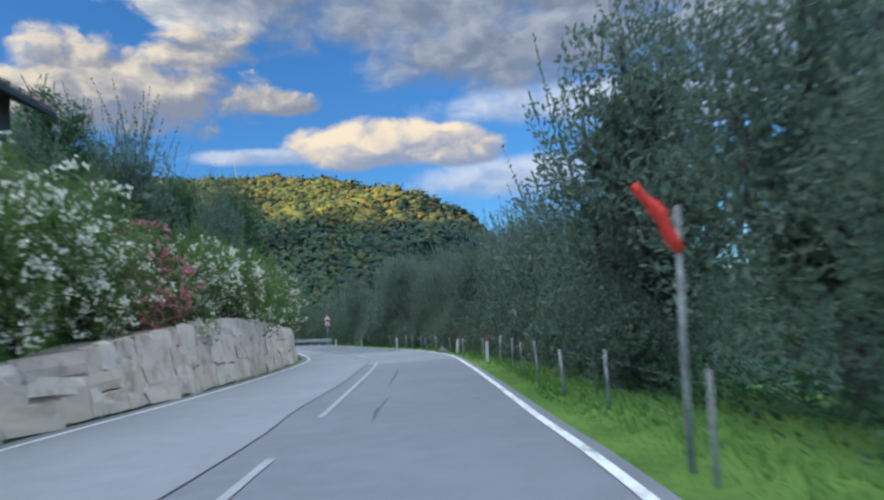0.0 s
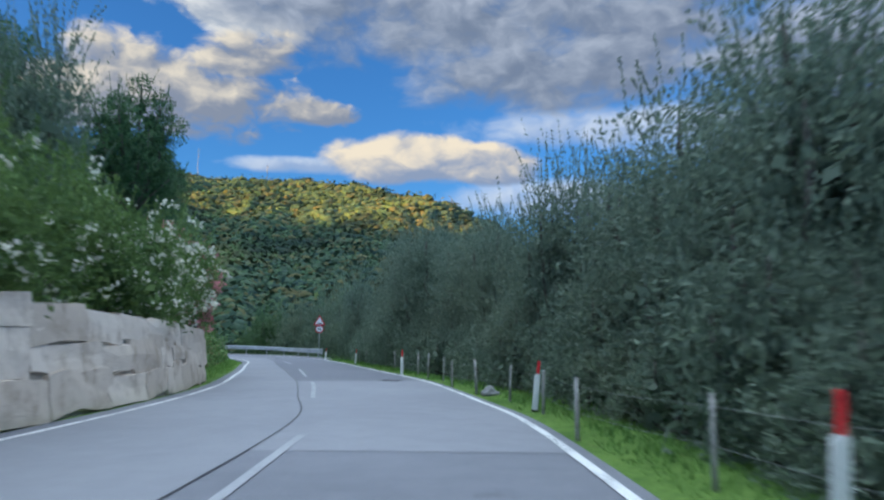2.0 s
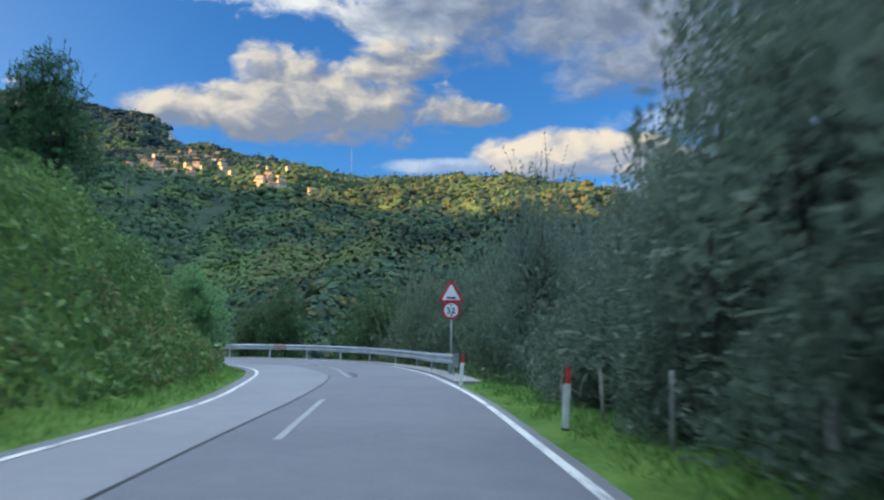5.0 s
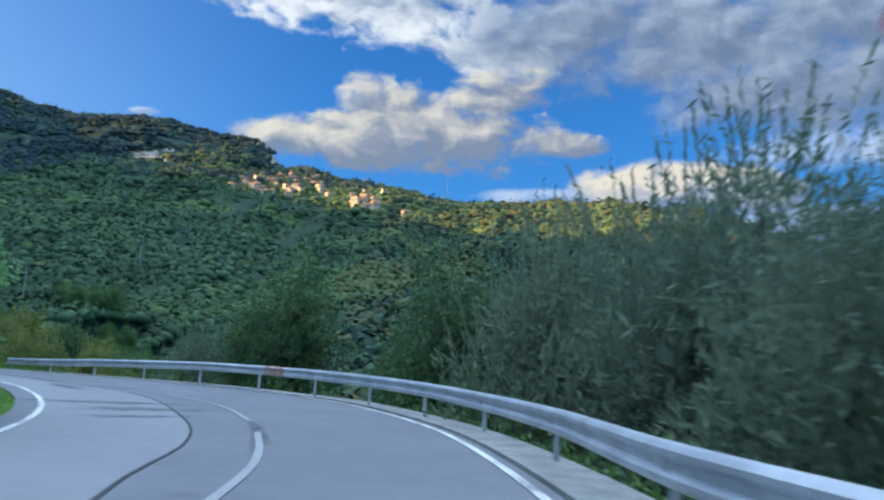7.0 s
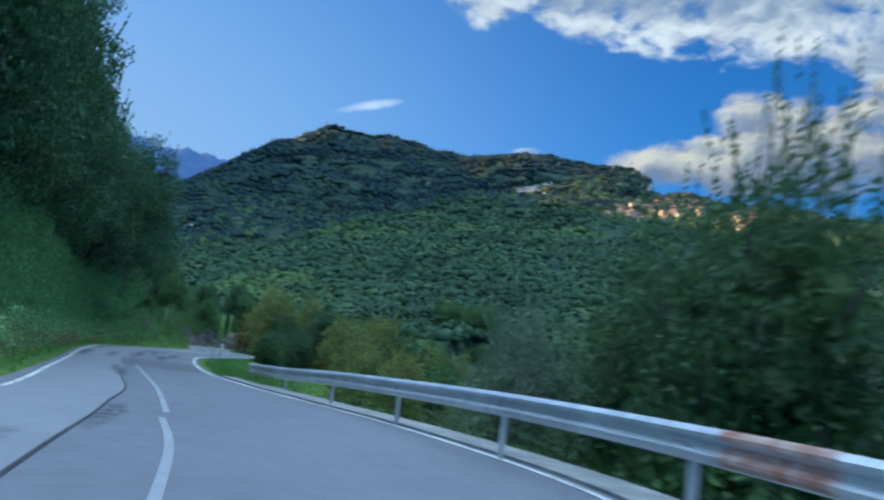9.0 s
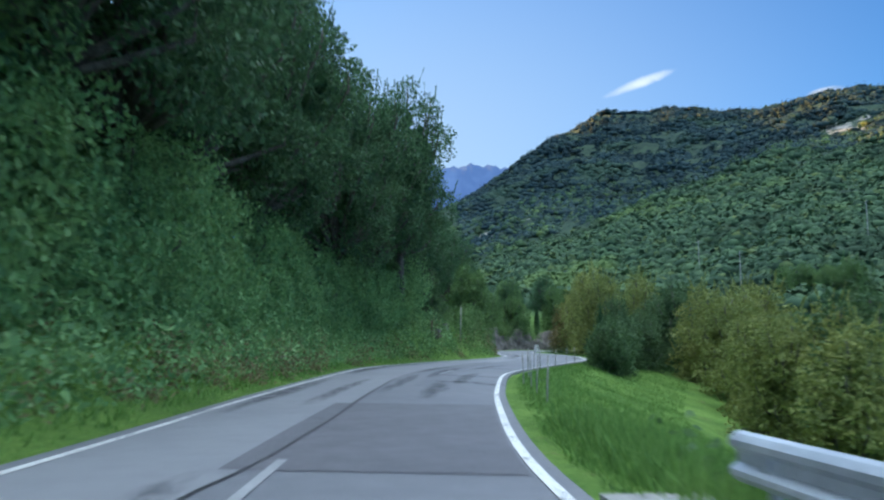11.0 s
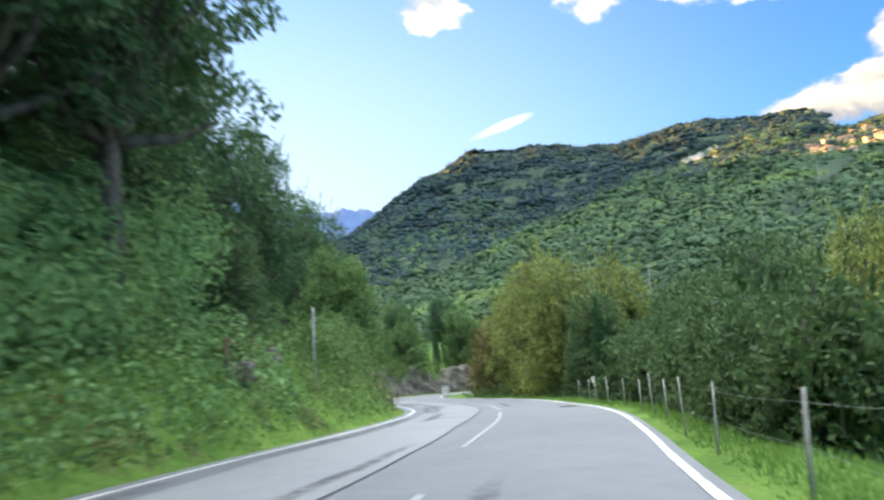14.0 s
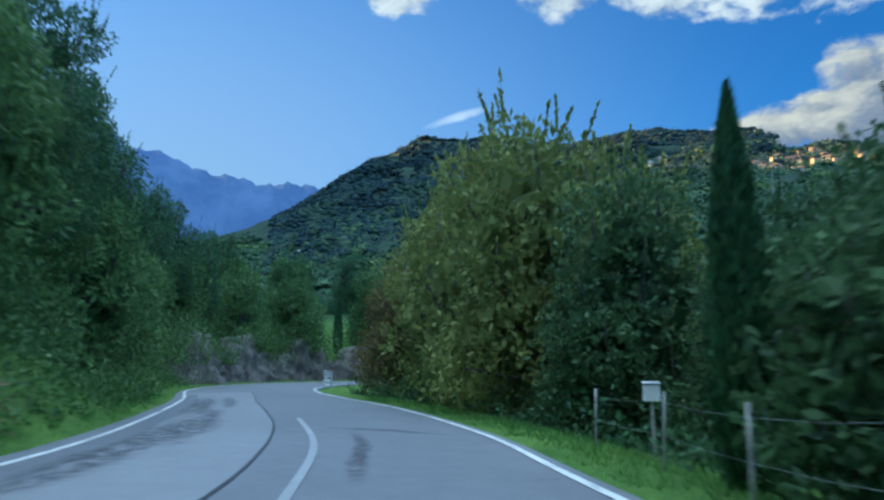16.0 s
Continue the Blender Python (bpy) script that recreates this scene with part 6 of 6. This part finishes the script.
def windsock():
    t = thing("pole_with_windsock", "grey wooden pole carrying a red cloth windsock", "pole", (2.0, 6.75, 0.0), 0)
    bm = bmesh.new()
    tube(bm, [(0.04, 0, -0.3), (0.09, 0.03, 1.0), (0.16, 0.05, 2.32)], [0.037, 0.034, 0.03], 10)
    part("pole", bm, M["wood"], t, smooth=True)
    bm = bmesh.new()
    n = 9
    pts = [Vector((0.15 - 0.36 * u - 0.02 * math.sin(u * 9), 0.03, 1.90 + 0.64 * u ** 0.85)) for u in np.linspace(0, 1, n)]
    tube(bm, pts, [0.03 + 0.035 * math.sin(math.pi * min(1, 0.15 + u)) + 0.012 * math.sin(u * 17) for u in np.linspace(0, 0.85, n)], 9)
    part("windsock", bm, M["windsock"], t, "red-orange cloth", smooth=True)
    bm = bmesh.new()
    tube(bm, [(0.16, 0.05, 2.25), (0.08, 0.04, 2.2), (-0.01, 0.03, 2.15)], [0.008] * 3, 6)
    part("cord", bm, M["wire"], t)


windsock()


def letter_box():
    t = thing("letter_box", "small white box on a thin leaning post in the verge", "mailbox", (-108.3, 145.0, height(-108.3, 145.0)), 50)
    bm = bmesh.new()
    tube(bm, [(0.03, 0, -0.3), (0, 0, 0.85)], [0.03, 0.027], 8)
    part("post", bm, M["wood"], t)
    bm = bmesh.new()
    box(bm, (0.24, 0.16, 0.26), (0, 0, 0.98), bevel=0.015)
    b = part("box", bm, M["white_plastic"], t)
    bm = bmesh.new()
    box(bm, (0.27, 0.19, 0.025), (0, 0, 1.12), Matrix.Rotation(radians(8), 4, "X"), 0.006)
    part("lid", bm, M["steel_dull"], b)


letter_box()


def wooden_pole(x, y, tall):
    t = thing("wooden_pole", "thin pale wooden pole on the hill side bank", "pole", (x, y, height(x, y)))
    bm = bmesh.new()
    tube(bm, [(0, 0, -0.3), (0.02, 0, tall * 0.5), (0.03, 0.02, tall)], [0.05, 0.045, 0.04], 8)
    part("pole", bm, M["wood"], t, smooth=True)


wooden_pole(-103.6, 130.0, 3.95 - min(height(-103.6, 130.0), 2.7))


def terrace_rail():
    """A low brown rail that holds the edge of the terrace above the bank."""
    ends = [Vector((-99.2, 126.3, 2.66)), Vector((-102.4, 127.7, 2.80)), Vector((-105.6, 129.1, 2.98)), Vector((-108.9, 130.4, 3.14))]
    t = thing("terrace_rail", "long low rust-brown rail on short stakes along the terrace edge", "rail", (0, 0, 0))
    for a_, b_ in zip(ends, ends[1:]):
        bm = bmesh.new()
        tube(bm, [a_, a_.lerp(b_, 0.5) - Vector((0, 0, 0.03)), b_], [0.055, 0.05, 0.055], 8)
        part("rail", bm, M["old_wood"], t, smooth=True)
    for p in ends:
        g_ = height(p.x, p.y)
        bm = bmesh.new()
        tube(bm, [(p.x, p.y, min(g_, p.z) - 0.3), (p.x, p.y, p.z + 0.06)], [0.05, 0.045], 8)
        part("stake", bm, M["old_wood"], t, smooth=True)


terrace_rail()


# ---- rocks ----
def rock(x, y, s, seed, label="pale weathered rock half sunk in the grassy bank", z=None, flatten=0.7, mat="rock"):
    g = np.random.default_rng(seed)
    bm = bmesh.new()
    bmesh.ops.create_icosphere(bm, subdivisions=3, radius=1.0)
    ph = g.uniform(0, 6.28, 6)
    for v in bm.verts:
        c_ = v.co
        k = 1 + 0.22 * math.sin(2.6 * c_.x + ph[0]) + 0.20 * math.sin(3.1 * c_.y + ph[1]) + 0.15 * math.sin(5.2 * c_.z + ph[2]) + 0.08 * math.sin(9 * c_.x + 7 * c_.y + ph[3])
        v.co = Vector((c_.x * k * s, c_.y * k * s * 1.15, c_.z * k * s * flatten))
    t = part("rock", bm, M[mat])
    t.matrix_basis = pose(x, y, (height(x, y) if z is None else z) + s * 0.15, 0, 0, float(g.uniform(0, 360)))
    tagged(t, label, "rock", "rocks on the bank")


for k, (x, y, d, s) in enumerate(((-76, 115.2, 1.6, 0.32), (-77.5, 115.7, 2.2, 0.28), (-79, 116.2, 1.9, 0.22), (-99, 128.8, 2.2, 0.4), (-101, 130.2, 2.6, 0.35))):
    px, py, _ = left_of(x, y, d)
    rock(px, py, s, 500 + k)


def rock_face(i0, i1, tall):
    """A rough cut rock face along the road's inner edge."""
    n, m = (i1 - i0) * 4, 14
    s_ = np.linspace(i0, i1 - 1, n)
    base = np.array([beside(L_EDGE, int(k), 0.95, -1) for k in s_])
    px, py = np.interp(s_, np.floor(s_), base[:, 0]), np.interp(s_, np.floor(s_), base[:, 1])
    k5_ = np.ones(9) / 9
    px, py = (np.convolve(np.r_[[v[0]] * 4, v, [v[-1]] * 4], k5_, "valid") for v in (px, py))
    hd = np.radians(base[:, 2])
    out = np.column_stack([-np.cos(hd), -np.sin(hd)])
    g = np.random.default_rng(88)
    v = []
    for r in range(m):
        u = r / (m - 1)
        top = tall * (0.75 + 0.25 * np.sin(s_ * 0.8) + 0.12 * np.sin(s_ * 2.7)) * np.clip(np.minimum(s_ - i0, i1 - s_) / 3, 0.2, 1)
        z = -0.2 + u * top
        q = np.column_stack([px * 1.0, z * 2.0 + py])
        d = 0.55 * u ** 1.4 + 0.10 * lumps(q, 1.3, 71) + 0.09 * lumps(q * 1.7, 3.1, 72) + g.normal(size=n) * 0.06
        v.append(np.column_stack([px + out[:, 0] * d, py + out[:, 1] * d, z]))
    v.append(np.column_stack([px + out[:, 0] * 3.0, py + out[:, 1] * 3.0, z - 0.3]))
    v = np.concatenate(v)
    idx_ = np.arange(len(v)).reshape(m + 1, n)
    q = np.stack([idx_[:-1, :-1], idx_[1:, :-1], idx_[1:, 1:], idx_[:-1, 1:]], -1).reshape(-1, 4)
    tagged(new("rock_face", mesh_of("rock_face", v, q, M["rock"])), "rough grey rock face beside the far bend", "rock", kind="structure")


rock(-0.32, 41.1, 0.18, 520, "pale round stone in the verge beside a fence post", None, 0.9, "concrete")
rock_face(step_near(L_EDGE, -143.5, 148.0), step_near(L_EDGE, -163, 174), 3.4)


# ---- undergrowth ----
def scatter_strip(line, sign, i0, i1, d0, d1, n, seed, power=1.0):
    g = np.random.default_rng(seed)
    i = g.integers(i0, i1, n)
    u = g.random(n)
    d = d0 + (d1 - d0) * g.random(n) ** power
    w = line[i + 1] - line[i]
    p = line[i] + u[:, None] * w
    nrm = sign * np.column_stack([w[:, 1], -w[:, 0]])
    xy = p + unit(nrm) * d[:, None]
    return xy, d, g


def leaves_on(name, label, line, sign, i0, i1, d0, d1, n, length, width, mat, seed, lift=0.25, power=1.0, clump=0):
    xy, d, g = scatter_strip(line, sign, i0, i1, d0, d1, n, seed, power)
    if clump:
        c_ = xy[:max(n // clump, 1)]
        xy = (c_[:, None] + g.normal(size=(len(c_), clump, 2)) * 0.22).reshape(-1, 2)
    h = land(xy)[0]
    m = len(xy)
    p = np.column_stack([xy, h + lift * g.random(m) ** 1.5 * (1 + 0.8 * np.sin(xy[:, 0] * 1.3) * np.sin(xy[:, 1] * 1.1))])
    v, f = leaf_quads(p, g.normal(size=(m, 3)) + np.array((0, 0, 0.4)), length * g.uniform(0.6, 1.3, m), width * g.uniform(0.6, 1.3, m), g)
    tagged(new(name, mesh_of(name, v, f, mat)), label, "undergrowth", kind="stuff")


def grass_on(name, label, line, sign, i0, i1, d0, d1, n, tall, mat, seed, power=1.0):
    xy, d, g = scatter_strip(line, sign, i0, i1, d0, d1, n, seed, power)
    h = land(xy)[0]
    a = g.uniform(0, 6.28, n)
    t = tall * g.uniform(0.5, 1.5, n) * np.clip((d - d0) / 0.5, 0.35, 1)
    w = 0.012 + 0.012 * g.random(n)
    root = np.column_stack([xy, h - 0.03])
    sidev = np.column_stack([np.cos(a), np.sin(a), 0 * a]) * w[:, None]
    tip = root + np.column_stack([g.normal(size=n) * 0.35 * t, g.normal(size=n) * 0.35 * t, t])
    v = np.stack([root - sidev, root + sidev, tip], 1).reshape(-1, 3)
    tagged(new(name, mesh_of(name, v, np.arange(3 * n).reshape(-1, 3), mat)), label, "grass", kind="stuff")


rA0, rA1 = step_near(R_EDGE, 1.4, 4), iR["rail0"]
rB0, rB1 = iR["rail1"] - 6, step_near(R_EDGE, -128, 149)
leaves_on("bank_ivy", "thick ivy and brambles covering the steep bank", L_EDGE, -1, iL["wall1"] - 1, iL["bank1"] + 2, 1.3, 8.5, 46000, 0.22, 0.12, M["green_leaf"], 61, 0.9)
leaves_on("bank_scrub", "dark green weeds on the bank beyond the tall trees", L_EDGE, -1, iL["trees1"] - 4, iL["rock0"] + 20, 0.9, 6.5, 44000, 0.17, 0.085, M["green_leaf"], 67, 0.95)
leaves_on("bank_weeds", "tall weeds and brambles on the bank under the trees", L_EDGE, -1, iL["low"] + 6, iL["gap"] - 4, 1.2, 6.5, 48000, 0.19, 0.10, M["ivy"], 62, 0.95)
leaves_on("dry_growth", "dry brown weeds in patches on the bank", L_EDGE, -1, iL["trees0"] - 8, iL["gap"] + 10, 0.9, 2.8, 9000, 0.16, 0.05, M["dry"], 63, 0.7, 1.0, 90)
leaves_on("bank_bare", "brown dry weeds on the lower face of the ivy bank", L_EDGE, -1, iL["wall1"] + 4, iL["bank1"] - 4, 1.3, 3.2, 3600, 0.16, 0.06, M["dry"], 68, 0.95, 1.0, 60)
leaves_on("bank_rim", "yellow-green grasses along the top of the bank", L_EDGE, -1, iL["wall1"] + 1, iL["bank1"], 4.6, 6.6, 12000, 0.30, 0.035, M["grass"], 69, 0.9)
leaves_on("verge_brambles", "low brambles under the roadside trees", R_EDGE, 1, rA0, rA1, 2.4, 7.0, 14000, 0.16, 0.08, M["deep"], 64, 0.8)
leaves_on("rail_brambles", "brambles and weeds behind the guardrail", R_EDGE, 1, iR["rail0"], iR["rail1"] + 3, 1.3, 5.0, 9000, 0.16, 0.08, M["green_leaf"], 65, 0.5)
leaves_on("field_edge_weeds", "weeds under the trees on the valley side", R_EDGE, 1, step_near(R_EDGE, -98, 137.5), rB1 + 10, 1.6, 7.0, 12000, 0.16, 0.08, M["deep"], 66, 0.8)


def creeper(x0, y0, x1, y1, d, low, high, n, seed, mat="creeper", label="pale green creepers hanging over the bank shrubs"):
    """A hanging curtain of creepers over the shrubs, in uneven tufts and strands."""
    i0, i1 = step_near(L_EDGE, x0, y0), step_near(L_EDGE, x1, y1)
    xy, _, g = scatter_strip(L_EDGE, -1, i0, i1, d - 0.5, d + 0.9, n, seed)
    s = xy[:, 0] * 0.9 + xy[:, 1] * 0.5
    up = g.random(n) ** 1.3
    reach = 0.62 + 0.25 * np.sin(s * 1.1 + seed) + 0.13 * np.sin(s * 3.7)
    h = land(xy)[0]
    p = np.column_stack([xy, h + low + (high - low) * up * reach])
    p += 0.25 * np.column_stack([np.sin(p[:, 2] * 2.1 + s), np.cos(p[:, 2] * 1.7 + s * 2), 0 * s])
    keep = np.sin(s * 2.3) * np.sin(p[:, 2] * 1.9 + s) + 0.55 > g.uniform(-0.4, 0.6, n)
    v, f = leaf_quads(p[keep], g.normal(size=(keep.sum(), 3)) * 0.6 + np.array((0, 0, -0.7)), 0.20 * g.uniform(0.6, 1.3, keep.sum()), 0.11, g)
    tagged(new("creeper", mesh_of("creeper", v, f, M[mat])), label, "undergrowth", kind="stuff")


creeper(-57, 108.7, -72, 113.8, 3.0, 0.5, 6.5, 30000, 81)
creeper(-72, 113.8, -99, 128.8, 2.9, 0.5, 6.0, 32000, 82)
creeper(-104, 132.6, -127, 142.6, 2.6, 0.1, 2.6, 9000, 83, "green_leaf", "dark green creepers hanging over the bank shrubs")
creeper(-141, 146.8, -161, 166, 1.5, 1.2, 4.2, 9000, 84, "green_leaf", "dark green creepers hanging over the rock face")
grass_on("grass_right", "short green grass along the verge", R_EDGE, 1, rA0, rA1, 0.45, 4.5, 32000, 0.10, M["grass"], 71, 1.4)
grass_on("grass_tuft", "tall green grass clump at the end of the guardrail", R_EDGE, 1, iR["rail1"] - 3, iR["rail1"] + 7, 0.5, 2.4, 6000, 0.30, M["grass"], 75, 1.2)
grass_on("grass_verge", "short grass under the roadside fence", R_EDGE, 1, step_near(R_EDGE, -96, 136.1), rB1, 0.45, 2.2, 9000, 0.12, M["grass"], 74, 1.3)
grass_on("grass_field", "bright green grass on the falling meadow edge", R_EDGE, 1, rB0, step_near(R_EDGE, -96, 136.1), 0.45, 7.0, 36000, 0.13, M["grass"], 72, 1.3)
grass_on("grass_left", "grass along the foot of the bank", L_EDGE, -1, iL["wall1"] - 1, iL["rock0"], 0.35, 4.0, 46000, 0.16, M["grass"], 73, 1.3)


# ---- the village on the mountain ----
def village_house(x, y, z, turn, w, d, h, wall):
    t = thing("village_house", "small pale village house with a terracotta roof", "house", (x, y, z), turn, "village on the slope")
    bm = bmesh.new()
    box(bm, (w, d, h + 6), (0, 0, h / 2 - 3))
    part("wall", bm, wall, t)
    bm = bmesh.new()
    a = [bm.verts.new(p) for p in ((-w * 0.56, -d * 0.56, h), (w * 0.56, -d * 0.56, h), (w * 0.56, d * 0.56, h), (-w * 0.56, d * 0.56, h), (-w * 0.56, 0, h + d * 0.2), (w * 0.56, 0, h + d * 0.2))]
    for q in ((0, 1, 5, 4), (2, 3, 4, 5), (0, 4, 3), (1, 2, 5), (0, 3, 2, 1)):
        bm.faces.new([a[k] for k in q])
    part("roof", bm, M["roof"], t)
    for k in range(3):
        bm = bmesh.new()
        box(bm, (w * 0.12, 0.3, h * 0.3), (w * (k - 1) * 0.3, -d * 0.5, h * 0.6))
        part("window", bm, M["glass_dark"], t)
    return t


vg = random.Random(31)
vmodels = [village_house(0, -420, 0, 0, *dims, M["plaster"]) for dims in ((9, 7, 5), (11, 8, 6), (8, 7, 8))]
vdone = set()
for k in range(64):
    a = vg.choice((vg.uniform(22, 38), vg.uniform(26, 39), vg.uniform(29, 37)))
    e = np.interp(a, (20, 26, 30, 34, 40), (12.0, 13.4, 13.7, 13.8, 13.9)) + vg.uniform(-1.3, 0.25)
    rr = np.arange(500, 1700, 10.0)
    q = np.column_stack([EYE_MOUNT[0] - rr * math.sin(radians(a)), EYE_MOUNT[1] + rr * math.cos(radians(a))])
    hh = land(q)[0]
    up = np.nonzero(np.degrees(np.arctan2(hh, rr)) > e)[0]
    if len(up) == 0:
        continue
    j = up[0]
    i = k % 3
    small = vg.uniform(0.55, 0.95)
    m = pose(q[j, 0], q[j, 1], hh[j] + 1.6, 0, 0, a + vg.uniform(-40, 40)) @ Matrix.Diagonal((small, small, small, 1))
    if i in vdone:
        copy_thing(vmodels[i], m @ Matrix.Diagonal((*(1 / v for v in vmodels[i].scale), 1)))
    else:
        vmodels[i].matrix_basis = m
        vdone.add(i)


# ---- poles on the slope ----
def slope_pole(a, e, tall):
    """A thin mast standing where a line of sight meets the slope."""
    rr = np.arange(150, 1500, 5.0)
    q = np.column_stack([-17 - rr * math.sin(radians(a)), 87.6 + rr * math.cos(radians(a))])
    hh = land(q)[0]
    up = np.nonzero(np.degrees(np.arctan2(hh - 1.3, rr)) > e)[0]
    j = up[0] if len(up) else int(np.argmax(hh / rr))
    t = thing("utility_pole", "pale utility pole rising out of the wooded slope", "pole", (float(q[j, 0]), float(q[j, 1]), float(hh[j])), a, "poles on the slope")
    w = float(0.00022 * rr[j] + 0.07)
    bm = bmesh.new()
    tube(bm, [(0, 0, -1), (0, 0, tall * 0.5), (0, 0, tall)], [w * 1.2, w, w * 0.8], 7)
    part("pole", bm, M["wood"], t)
    bm = bmesh.new()
    box(bm, (1.6, w, w), (0, 0, tall * 0.94))
    part("crossarm", bm, M["wood"], t)


for a, e, tall in ((50.7, 2.6, 13), (43.5, 5.8, 14), (38.1, 9.9, 20), (21.0, 13.2, 38), (15.6, 13.2, 24), (53.0, 4.2, 12)):
    slope_pole(a, e, tall)
